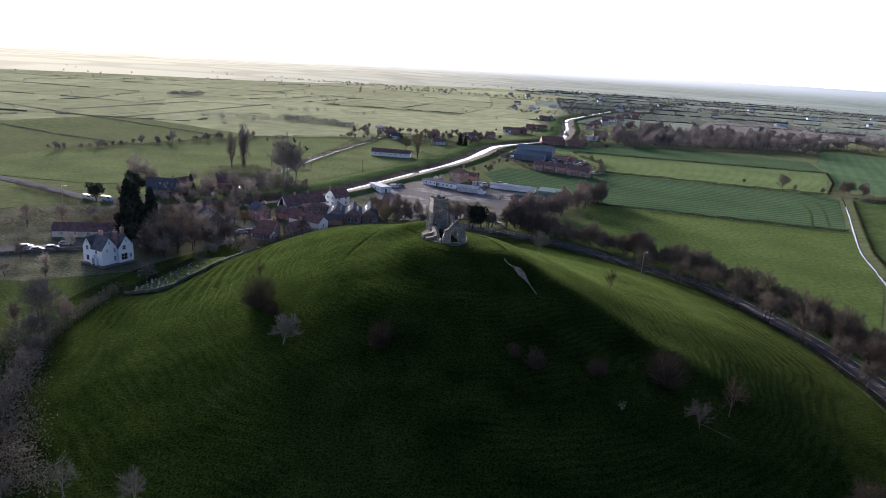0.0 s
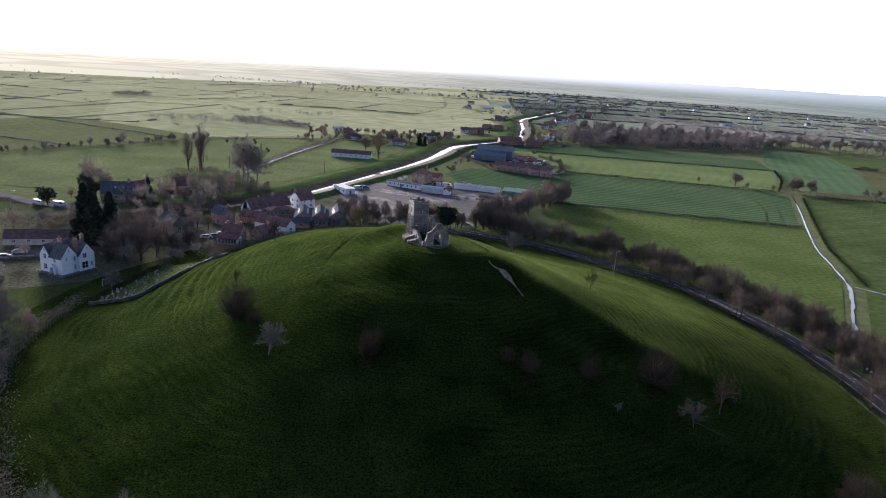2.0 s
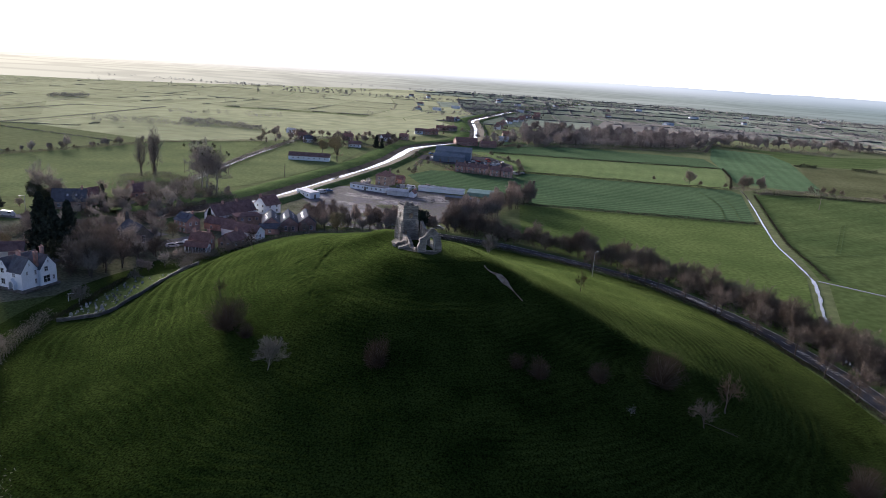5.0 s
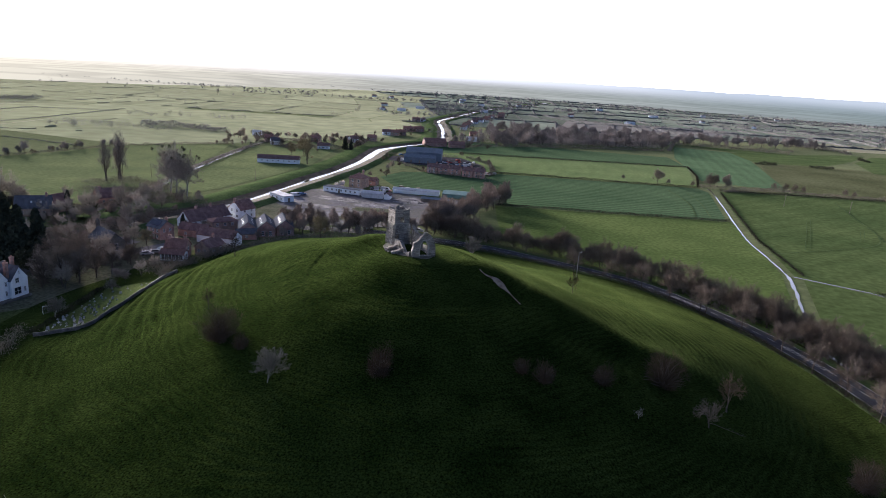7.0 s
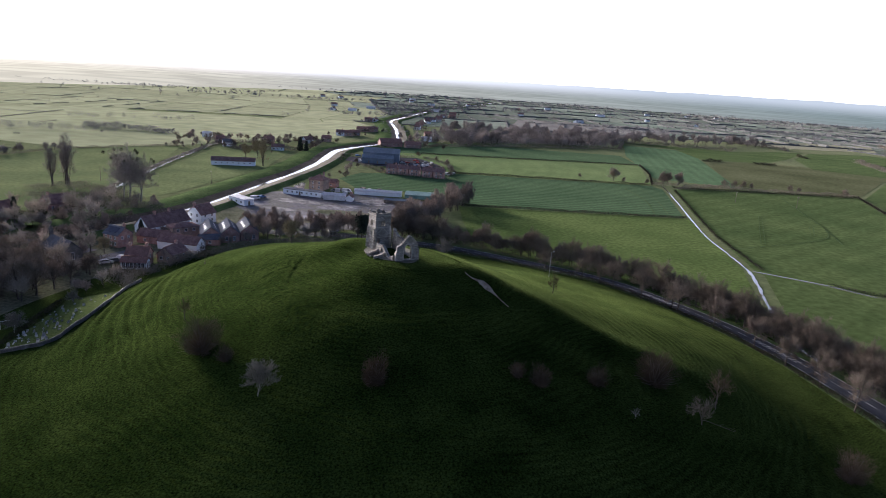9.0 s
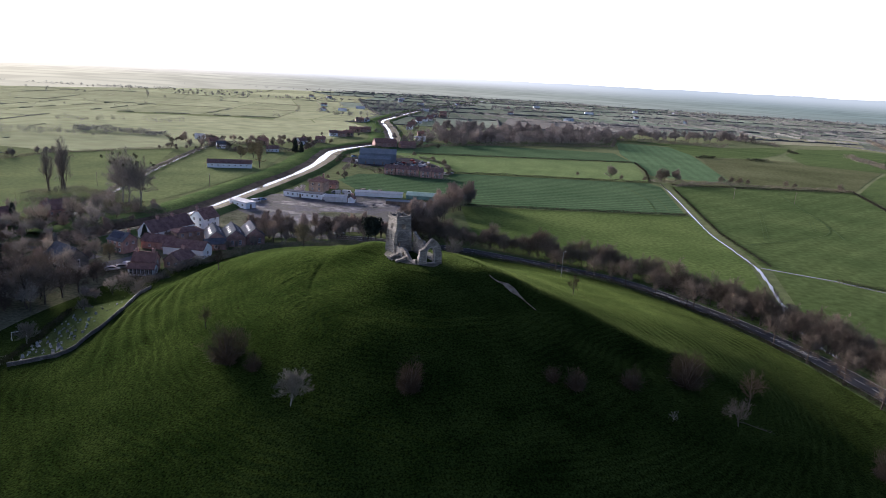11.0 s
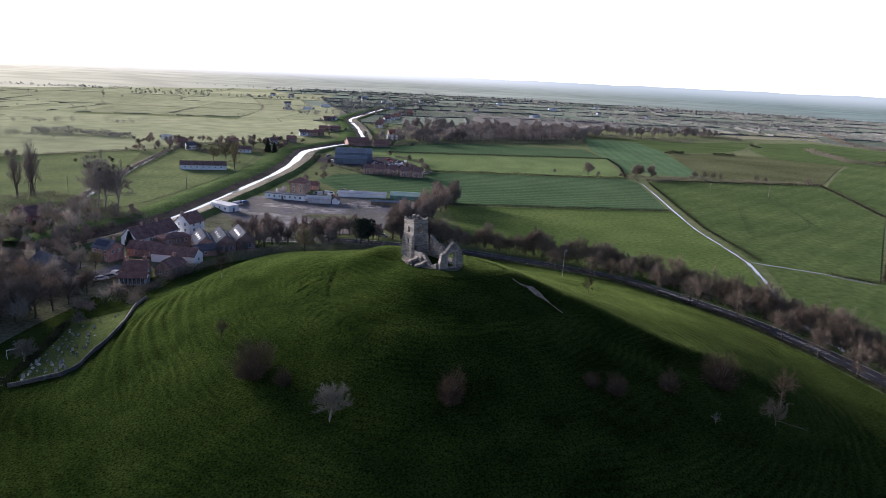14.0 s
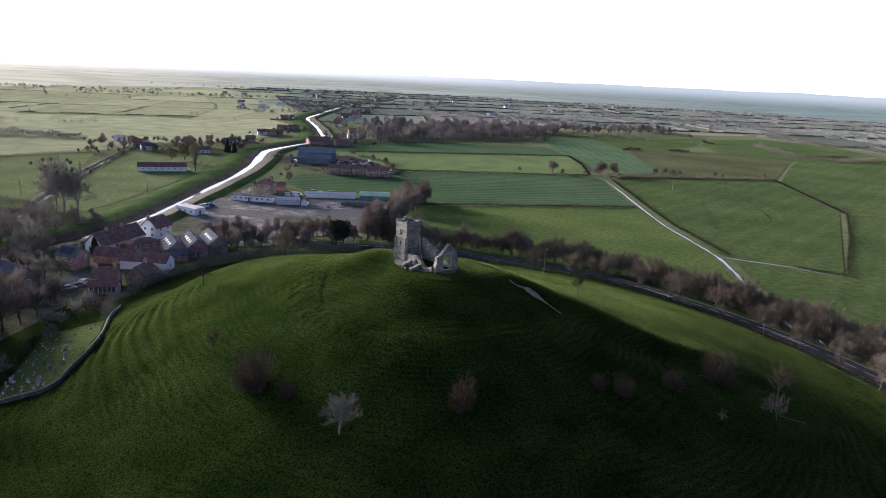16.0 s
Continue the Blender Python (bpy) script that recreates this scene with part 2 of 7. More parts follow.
M["track"] = mat("pale_track", (0.12, 0.112, 0.094), (0.185, 0.17, 0.146), 0.2, 0.95, 0.03, 3.0, 0.1, 0.2, 2.0)
M["asphalt"] = mat("asphalt", (0.042, 0.045, 0.055), (0.066, 0.070, 0.082), 0.15, 0.95, 0.01, 8.0, 0.05, 0.2, 3.0)
M["paint"] = mat("road_paint", (0.55, 0.55, 0.53), (0.75, 0.75, 0.72), 0.8, 0.7)
M["gravel"] = mat("yard_gravel", (0.046, 0.044, 0.050), (0.105, 0.098, 0.104), 0.06, 0.95, 0.05, 1.5, 0.0, 0.4, 0.5)
def patchy(name, stops, scale, fine=0.3):
    """Bare ground in several tones that run into one another in ragged patches."""
    m = mat(name, stops[0], stops[-1], scale, 0.95, 0.06, 1.5, 0.05, fine, 0.9)
    ramp = next(n for n in m.node_tree.nodes if n.type == "VALTORGB").color_ramp
    for k, c in enumerate(stops[1:-1]):
        ramp.elements.new(0.33 + 0.34 * (k + 1) / (len(stops) - 1)).color = (*c, 1)
    noise_node = next(n for n in m.node_tree.nodes if n.type == "TEX_NOISE")
    noise_node.inputs["Detail"].default_value, noise_node.inputs["Roughness"].default_value = 9, 0.62
    return m


M["yard"] = patchy("works_yard", [(0.086, 0.083, 0.098), (0.112, 0.107, 0.122), (0.104, 0.102, 0.090), (0.150, 0.143, 0.158), (0.31, 0.30, 0.31)], 0.045)
M["rubble"] = mat("pale_rubble", (0.10, 0.095, 0.095), (0.30, 0.285, 0.28), 0.25, 0.95, 0.1, 2.0, 0.05, 0.4, 1.5)
M["earth"] = mat("bare_earth", (0.17, 0.125, 0.088), (0.36, 0.30, 0.235), 0.9, 0.95, 0.05, 4.0, 0.2, 0.25, 3.0)
M["apron"] = mat("worn_gravel", (0.085, 0.085, 0.07), (0.16, 0.155, 0.13), 0.6, 0.95, 0.05, 4.0, 0.1, 0.3, 3.0)
M["stone"] = masonry("lias_stone", (0.205, 0.182, 0.155), (0.40, 0.365, 0.32), (0.13, 0.115, 0.10), 0.55, 0.24)
M["dressed"] = mat("dressed_stone", (0.30, 0.27, 0.23), (0.42, 0.38, 0.33), 1.2, 0.9, 0.02, 4.0)
M["wallstone"] = masonry("boundary_stone", (0.115, 0.110, 0.100), (0.20, 0.19, 0.175), (0.09, 0.086, 0.078), 0.5, 0.22)
M["brick"] = masonry("red_brick", (0.36, 0.20, 0.165), (0.47, 0.27, 0.22), (0.40, 0.34, 0.31), 0.24, 0.085, bump=0.005)
M["buff"] = masonry("buff_brick", (0.38, 0.26, 0.205), (0.48, 0.34, 0.265), (0.28, 0.24, 0.2), 0.24, 0.085, bump=0.005)
M["white"] = mat("white_render", (0.80, 0.82, 0.84), (0.88, 0.90, 0.92), 0.5, 0.85, 0.01, 4.0, 0.3, 0.05, 3.0)
M["cream"] = mat("cream_render", (0.55, 0.52, 0.46), (0.70, 0.66, 0.58), 0.5, 0.85, 0.01, 4.0, 0.3, 0.06, 3.0)
M["tile"] = mat("brown_roof_tile", (0.150, 0.098, 0.095), (0.255, 0.172, 0.160), 0.7, 0.95, 0.04, 5.0, 0.0, 0.3, 4.0)
M["redtile"] = mat("red_roof_tile", (0.205, 0.110, 0.090), (0.310, 0.175, 0.145), 0.7, 0.8, 0.04, 5.0, 0.25, 0.3, 4.0)
M["slate"] = mat("grey_slate", (0.098, 0.103, 0.120), (0.155, 0.162, 0.184), 0.7, 0.95, 0.02, 6.0, 0.0, 0.2, 5.0)
M["sheet"] = mat("blue_grey_sheet", (0.12, 0.16, 0.20), (0.17, 0.21, 0.26), 0.2, 0.75, 0.02, 2.0, 0.25, 0.12, 1.0)
M["whitesheet"] = mat("white_sheet", (0.52, 0.52, 0.53), (0.68, 0.68, 0.69), 0.3, 0.7, 0, None, 0.1, 0.12, 1.0)
M["teal"] = mat("teal_netting", (0.11, 0.22, 0.21), (0.17, 0.30, 0.28), 0.3, 0.7, 0, None, 0.3, 0.15, 2.0)
M["timber"] = mat("grey_timber", (0.14, 0.115, 0.09), (0.22, 0.19, 0.15), 0.8, 0.85, 0.02, 6.0)
M["frame"] = mat("white_joinery", (0.6, 0.6, 0.6), (0.75, 0.75, 0.75), 2.0, 0.5)
M["pane"] = glassy("window_glass", (0.025, 0.03, 0.035), 0.08)
M["solar"] = glassy("solar_panel", (0.012, 0.016, 0.04), 0.15)
M["darkvoid"] = mat("dark_interior", (0.015, 0.014, 0.013), (0.03, 0.028, 0.025), 1.0, 0.95)
M["metal"] = mat("galvanised", (0.32, 0.33, 0.34), (0.42, 0.43, 0.44), 2.0, 0.45, metal=0.7)
M["bark"] = mat("grey_bark", (0.080, 0.068, 0.058), (0.14, 0.12, 0.105), 1.5, 0.95, 0.02, 8.0, 0.0)
M["palebark"] = mat("pale_bark", (0.20, 0.19, 0.17), (0.32, 0.31, 0.28), 1.5, 0.95, 0.02, 8.0, 0.0)
M["twig"] = mat("brown_twigs", (0.340, 0.300, 0.250), (0.470, 0.425, 0.360), 0.5, 0.95, 0, None, 0.0, 0.2, 3.0, rand=0.3)
M["redtwig"] = mat("reddish_twigs", (0.255, 0.212, 0.178), (0.365, 0.308, 0.262), 0.5, 0.95, 0, None, 0.0, 0.2, 3.0, rand=0.25)
M["darktwig"] = mat("dark_thorn_twigs", (0.056, 0.042, 0.030), (0.098, 0.075, 0.056), 0.5, 0.95, 0, None, 0.0, 0.2, 3.0, rand=0.2)
M["paletwig"] = mat("pale_twigs", (0.14, 0.132, 0.116), (0.23, 0.22, 0.195), 0.5, 0.95, 0, None, 0.0, 0.2, 3.0)
M["yellowtwig"] = mat("willow_twigs", (0.20, 0.175, 0.105), (0.30, 0.265, 0.165), 0.5, 0.95, 0, None, 0.1, 0.2, 3.0, rand=0.2)
M["conifer"] = mat("conifer_needles", (0.034, 0.042, 0.032), (0.062, 0.072, 0.052), 0.6, 0.9, 0, None, 0.0, 0.25, 3.0)
M["ivy"] = mat("evergreen_leaves", (0.055, 0.058, 0.036), (0.095, 0.098, 0.060), 0.5, 0.85, 0, None, 0.0, 0.25, 3.0, rand=0.2)
M["blossom"] = mat("white_blossom", (0.45, 0.40, 0.39), (0.68, 0.62, 0.60), 0.6, 0.9, 0, None, 0.1, 0.15, 3.0)
M["hedge"] = mat("bare_hedge", (0.180, 0.154, 0.122), (0.300, 0.262, 0.208), 0.25, 0.95, 0, None, 0.0, 0.25, 2.0, island=0.25)
# distant growth: aerial haze is put into these pale grey base colours
M["farwood"] = mat("distant_wood", (0.165, 0.158, 0.156), (0.265, 0.255, 0.252), 0.03, 1.0, 0, None, 0.06, 0.2, 0.3, island=0.3)
M["farhedge"] = mat("distant_hedge", (0.084, 0.088, 0.082), (0.145, 0.146, 0.140), 0.03, 1.0, 0, None, 0.0, 0.25, 0.3)
M["brush"] = mat("garden_undergrowth", (0.092, 0.100, 0.062), (0.170, 0.168, 0.118), 0.12, 0.95, 0.2, 1.5, 0.0, 0.4, 1.2)
M["grave"] = mat("grave_stone", (0.20, 0.20, 0.195), (0.38, 0.38, 0.37), 1.5, 0.85, rand=0.4)
M["carwhite"] = mat("car_paint_white", (0.50, 0.50, 0.51), (0.58, 0.58, 0.59), 1.0, 0.5, spec=0.15, fine=0.03)
M["cargrey"] = mat("car_paint_grey", (0.16, 0.17, 0.18), (0.20, 0.21, 0.22), 1.0, 0.5, spec=0.2, fine=0.03)
M["carblue"] = mat("car_paint_blue", (0.06, 0.14, 0.30), (0.09, 0.18, 0.36), 1.0, 0.5, spec=0.2, fine=0.03)
M["carred"] = mat("car_paint_red", (0.30, 0.04, 0.03), (0.36, 0.06, 0.05), 1.0, 0.5, spec=0.2, fine=0.03)
M["rubber"] = mat("tyre_rubber", (0.02, 0.02, 0.02), (0.03, 0.03, 0.03), 2.0, 0.8)


def water(name, rough=0.06):
    m = glassy(name, (0.06, 0.055, 0.045), rough)
    nt = m.node_tree
    n = nt.nodes.new("ShaderNodeTexNoise")
    n.inputs["Scale"].default_value, n.inputs["Detail"].default_value = 0.8, 3
    tc = nt.nodes.new("ShaderNodeTexCoord")
    nt.links.new(tc.outputs["Object"], n.inputs["Vector"])
    bp = nt.nodes.new("ShaderNodeBump")
    bp.inputs["Distance"].default_value, bp.inputs["Strength"].default_value = 0.04, 0.6
    nt.links.new(n.outputs[0], bp.inputs["Height"])
    nt.links.new(bp.outputs[0], nt.nodes["Principled BSDF"].inputs["Normal"])
    return m


M["water"] = water("river_water")


# ---- mesh helpers ----
def mesh_ob(name, verts, faces, material, smooth=False):
    me = bpy.data.meshes.new(name)
    me.from_pydata([tuple(v) for v in verts], [], faces)
    me.materials.append(material)
    if smooth:
        me.polygons.foreach_set("use_smooth", [True] * len(me.polygons))
    me.update()
    return new(name, me)


def part(name, bm, material, parent, label=""):
    me = bpy.data.meshes.new(name)
    bmesh.ops.recalc_face_normals(bm, faces=bm.faces[:])
    bm.to_mesh(me)
    bm.free()
    me.materials.append(material)
    ob = new(name, me)
    ob.parent = parent
    if label:
        ob["label"] = label
    return ob


def empty(name, x, y, z, rz=0.0):
    ob = new(name)
    ob.matrix_basis = pose(x, y, z, 0, 0, rz)
    return ob


def bm_box(x0, y0, z0, x1, y1, z1, bm=None, bevel=0.0):
    bm = bm or bmesh.new()
    r = bmesh.ops.create_cube(bm, size=1.0, matrix=Matrix.Translation(((x0 + x1) / 2, (y0 + y1) / 2, (z0 + z1) / 2)) @ Matrix.Diagonal((x1 - x0, y1 - y0, z1 - z0, 1)))
    if bevel:
        es = list({e for v in r["verts"] for e in v.link_edges})
        bmesh.ops.bevel(bm, geom=es, offset=bevel, segments=1, affect="EDGES")
    return bm


def bm_prism(outline, depth, bm=None, m=None):
    """A flat outline in x, z pushed along y by depth."""
    bm = bm or bmesh.new()
    a = [bm.verts.new((x, 0, z)) for x, z in outline]
    b = [bm.verts.new((x, depth, z)) for x, z in outline]
    n = len(outline)
    bm.faces.new(a[::-1])
    bm.faces.new(b)
    for i in range(n):
        bm.faces.new((a[i], a[(i + 1) % n], b[(i + 1) % n], b[i]))
    if m is not None:
        bmesh.ops.transform(bm, matrix=m, verts=a + b)
    return bm


def bm_cyl(r1, r2, h, seg=8, m=None, bm=None):
    bm = bm or bmesh.new()
    bmesh.ops.create_cone(bm, cap_ends=True, segments=seg, radius1=r1, radius2=r2, depth=h, matrix=(m or Matrix()) @ Matrix.Translation((0, 0, h / 2)))
    return bm


def smooth_line(pts, step):
    """Points at even steps along a rounded line through pts."""
    p = np.array(pts, float)
    ext = np.vstack([2 * p[0] - p[1], p, 2 * p[-1] - p[-2]])
    out = []
    for i in range(len(p) - 1):
        a, b, c, d = ext[i:i + 4]
        n = max(2, int(np.linalg.norm(c - b) / step))
        for k in range(n):
            s = k / n
            out.append(0.5 * (2 * b + (c - a) * s + (2 * a - 5 * b + 4 * c - d) * s * s + (3 * b - a - 3 * c + d) * s ** 3))
    out.append(p[-1])
    return np.array(out)


def normals(line):
    t = np.gradient(line, axis=0)
    t /= np.linalg.norm(t, axis=1)[:, None]
    return np.stack([-t[:, 1], t[:, 0]], 1)     # to the left of the way


def ribbon(name, line, offs, heights, material, on_ground=True, smooth=True, wob=0.0, wide=None):
    """A strip along a line: offsets to its left with a height over the ground each."""
    nrm = normals(line)
    rng = np.random.RandomState(len(line))
    verts, faces, k = [], [], len(offs)
    for i, (p, n) in enumerate(zip(line, nrm)):
        for o, h in zip(offs, heights):
            q = p + n * (o + wob * rng.randn() + (math.copysign(wide[i], o) if wide is not None else 0.0))
            verts.append((q[0], q[1], (ground_z(q[0], q[1]) if on_ground else 0.0) + h))
    for i in range(len(line) - 1):
        for j in range(k - 1):
            a = i * k + j
            faces.append((a, a + k, a + k + 1, a + 1))
    return mesh_ob(name, verts, faces, material, smooth)


# ---- the ground: flat moor with the mump ----
HC = (-1.0, 3.0)
PROF_R = [0, 7, 11, 15, 19, 22, 27, 32, 38, 46, 55, 64, 74, 84, 92, 100, 130]
PROF_Z = [24.0, 23.7, 23.1, 21.9, 20.3, 19.4, 18.2, 16.5, 14.1, 11.2, 8.4, 5.9, 3.3, 1.3, 0.4, 0.0, 0.0]
PROFILE = [float(np.mean([np.interp(abs(k / 4 + d), PROF_R, PROF_Z) for d in np.linspace(-2, 2, 9)])) for k in range(540)]
# broad swells: height, radius and its spread, bearing and its spread in degrees
SWELLS = [(5.3, 45.7, 23, 127, 33.5), (2.3, 19.4, 6.1, 122, 32.4), (1.7, 58, 16, -55, 42), (-1.6, 36, 16, 22, 42), (3.5, 65, 10, 112, 36)]


def hill_z(x, y):
    dx, dy = x - HC[0], y - HC[1]
    r = math.hypot(dx, dy)
    if r >= 103:
        return 0.0
    i = r * 4
    k = int(i)
    z = PROFILE[k] + (PROFILE[k + 1] - PROFILE[k]) * (i - k)
    th = math.degrees(math.atan2(dy, dx))
    for h, rc, rs, tc, ts in SWELLS:
        d = (th - tc + 180) % 360 - 180
        z += h * math.exp(-((r - rc) / rs) ** 2 - (d / ts) ** 2) * min(1.0, (103 - r) / 20)
    return z


def ground_z(x, y):
    z = hill_z(x, y)
    if z <= 0.05:
        return z
    dx, dy = x - HC[0], y - HC[1]
    r, th = math.hypot(dx, dy), math.degrees(math.atan2(dy, dx))
    # a spur that runs down to the south-east with a sharp shoulder
    ax, ay, bx, by = 9.0, -3.5, 44.0, -29.0
    ux, uy = bx - ax, by - ay
    ll = math.hypot(ux, uy)
    t = ((x - ax) * ux + (y - ay) * uy) / ll
    s = ((x - ax) * uy - (y - ay) * ux) / ll
    if -6 < t < ll + 22 and abs(s) < 16:
        fade = max(0.0, min(1.0, (t + 6) / 12)) * max(0.0, min(1.0, (ll + 22 - t) / 26))
        z += fade * (1.25 * math.exp(-(s / (4.0 if s > 0 else 7.0)) ** 2) - 0.35 * math.exp(-((s - 8.5) / 4.5) ** 2))
    # the worn ring path round the summit, with trodden hummocks below it
    west = math.exp(-(((th + 195 + 180) % 360 - 180) / 62) ** 2)
    z -= 0.17 * west * math.exp(-((r - 25.5 - 1.2 * math.sin(th * 0.07)) / 0.55) ** 2)
    hum = west * math.exp(-((r - 30) / 4.0) ** 2)
    if hum > 0.02:
        z += 0.12 * hum * noise.noise((x * 0.55, y * 0.55, 2)) + 0.16 * hum * noise.noise((x * 1.2, y * 1.2, 5))
    if 0.4 < z < 23.4:
        # sheep-worn terraces along the slope and soft lumps
        lift = min(1.0, (23.4 - z) / 2) * min(1.0, z / 2.5)
        patch = 0.55 + 0.9 * noise.noise((x * 0.03, y * 0.03, 7))
        foot = max(0.0, math.cos(math.radians(th - 163))) ** 10 * math.exp(-((r - 62) / 12) ** 2)
        wobble = 1.1 * noise.noise((x * 0.045, y * 0.045, 0)) + 0.28 * noise.noise((x * 0.16, y * 0.16, 1))
        z += lift * max(0.12, patch) * 0.070 * math.sin((z + wobble) * 13.0)
        z += lift * foot * 0.24 * math.sin((z + 0.5 * wobble) * 7.5)
        z += 0.30 * noise.noise((x * 0.06, y * 0.06, 3)) * min(1.0, z / 4)
    return z


def build_ground():
    radii = list(np.arange(0.5, 104, 0.36)) + list(np.geomspace(105, 4950, 46))
    seg = 560
    verts = [(HC[0], HC[1], ground_z(*HC))]
    for r in radii:
        for k in range(seg):
            a = 2 * math.pi * k / seg
            x, y = HC[0] + r * math.cos(a), HC[1] + r * math.sin(a)
            verts.append((x, y, ground_z(x, y)))
    faces = [(0, 1 + k, 1 + (k + 1) % seg) for k in range(seg)]
    mats = [0] * seg
    for i in range(len(radii) - 1):
        for k in range(seg):
            a, b = 1 + i * seg, 1 + (i + 1) * seg
            faces.append((a + k, b + k, b + (k + 1) % seg, a + (k + 1) % seg))
            mats.append(0 if radii[i] < 101 else 1)
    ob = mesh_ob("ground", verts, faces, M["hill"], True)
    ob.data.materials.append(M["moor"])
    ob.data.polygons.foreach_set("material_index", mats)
    return tagged(ob, "grassy round hill rising from a flat moor", "ground", kind="structure")


build_ground()


FIELD_STEP = [0]


def field(name, poly, material, label, z=0.06):
    bm = bmesh.new()
    z += 0.006 * FIELD_STEP[0]
    FIELD_STEP[0] += 1
    f = bm.faces.new([bm.verts.new((x, y, z)) for x, y in poly])
    bmesh.ops.recalc_face_normals(bm, faces=[f])
    if f.normal.z < 0:
        f.normal_flip()
    bmesh.ops.triangulate(bm, faces=bm.faces[:])
    me = bpy.data.meshes.new(name)
    bm.to_mesh(me)
    bm.free()
    me.materials.append(material)
    return tagged(new(name, me), label, "field", kind="structure")


field("field_1", [(66, 181), (182, 156), (142, 66), (119, 30), (103, 3), (99, 8), (93, 38), (84, 60), (71, 78), (56, 94), (50, 110), (58, 150)], M["lush"], "grazed green pasture beside the road")
field("field_2", [(16, 262), (33, 287), (105, 292), (228, 262), (227, 247), (181, 158), (67, 184), (62, 216), (22, 223)], M["dark"], "dark green winter corn field")
field("field_3", [(84, 294), (105, 297), (230, 266), (287, 373), (80, 403)], M["bright"], "bright green young corn strip")
field("field_4", [(80, 406), (288, 377), (310, 447), (177, 489), (95, 500)], M["dark"], "dark green winter corn field")
field("field_5", [(254, 299), (316, 445), (381, 560), (440, 520), (297, 260)], M["strip"], "striped green corn field beyond the ditch")
field("field_6", [(238, 253), (371, 229), (296, 124), (172, 33), (146, 64), (187, 155)], M["meadow"], "flat green pasture beyond the ditch")
field("field_7", [(147, 61), (169, 30), (296, 118), (420, 60), (300, -60), (150, -60), (108, -8), (112, 8), (124, 26)], M["meadow"], "green pasture beside the wet ditch")
field("field_8", [(-102, 162), (-95, 200), (-79, 304), (-58, 400), (-6, 388), (-14, 350), (-25, 300), (-46, 252), (-70, 205)], M["haymeadow"], "green meadow below the river bank")
field("field_9", [(-238, 232), (-197, 288), (-152, 358), (-84, 395), (-88, 320), (-104, 200), (-112, 168), (-170, 150), (-250, 160)], M["haymeadow"], "broad green meadow with a shrubby far edge")
field("field_10", [(302, 258), (330, 320), (395, 432), (462, 424), (560, 361), (470, 300), (380, 235)], M["pale"], "rough olive pasture")
field("field_13", [(397, 438), (429, 528), (502, 519), (540, 478), (464, 428)], M["meadow"], "dark green pasture between hedges")
field("field_14", [(613, 668), (652, 750), (924, 723), (814, 612), (674, 615)], M["wan"], "pale dry grass field")
field("field_15", [(486, 388), (545, 476), (638, 552), (739, 563), (765, 480), (704, 361), (577, 279)], M["meadow"], "wet green pasture with a grey flood stain")
field("field_16", [(445, 522), (408, 594), (515, 535), (600, 560), (632, 556), (545, 482)], M["meadow"], "green pasture between hedgerows")
field("field_18", [(374, 226), (302, 121), (424, 64), (560, 100), (640, 250), (562, 356), (470, 296)], M["meadow"], "flat green pasture beyond a hedge")
field("field_19", [(-262, 428), (-150, 364), (-84, 402), (-58, 428), (8, 472), (56, 520), (84, 600), (70, 690), (-40, 735), (-200, 745), (-360, 690)], M["westfields"], "broad green moorland pasture with painted haze")
field("field_11", [(-240, 130), (-196, 120), (-168, 98), (-190, 60), (-260, 70)], M["haymeadow"], "small green paddock beside the road")
field("field_12", [(-115, 20), (-92, 34), (-88, 16), (-90, -14), (-120, -30), (-160, -20), (-150, 15)], M["lawn"], "mown lawn behind the white house")
field("village_green", [(-250, 60), (-190, 58), (-168, 96), (-150, 108), (-112, 118), (-92, 132), (-70, 128), (-52, 146), (-42, 178), (-26, 130), (-40, 112), (-62, 92), (-78, 66), (-88, 44), (-100, 20), (-106, -10), (-92, -62), (-70, -90), (-130, -150), (-260, -80)], M["brush"], "rough grass and gardens between the village houses", 0.03)
field("field_17", [(300, 722), (440, 662), (640, 830), (700, 905), (420, 985)], M["stubble"], "grey-brown stubble field beyond the wood")
field("yard", [(-46, 186), (-33, 153), (-22, 130), (14, 128), (34, 150), (52, 172), (58, 188), (20, 208), (-2, 217), (-26, 212)], M["yard"], "empty gravelled works yard with wet patches", 0.08)
field("farmyard", [(30, 345), (42, 325), (60, 318), (84, 300), (98, 330), (90, 372), (60, 372), (36, 366)], M["gravel"], "concrete farm yard round the big shed", 0.08)


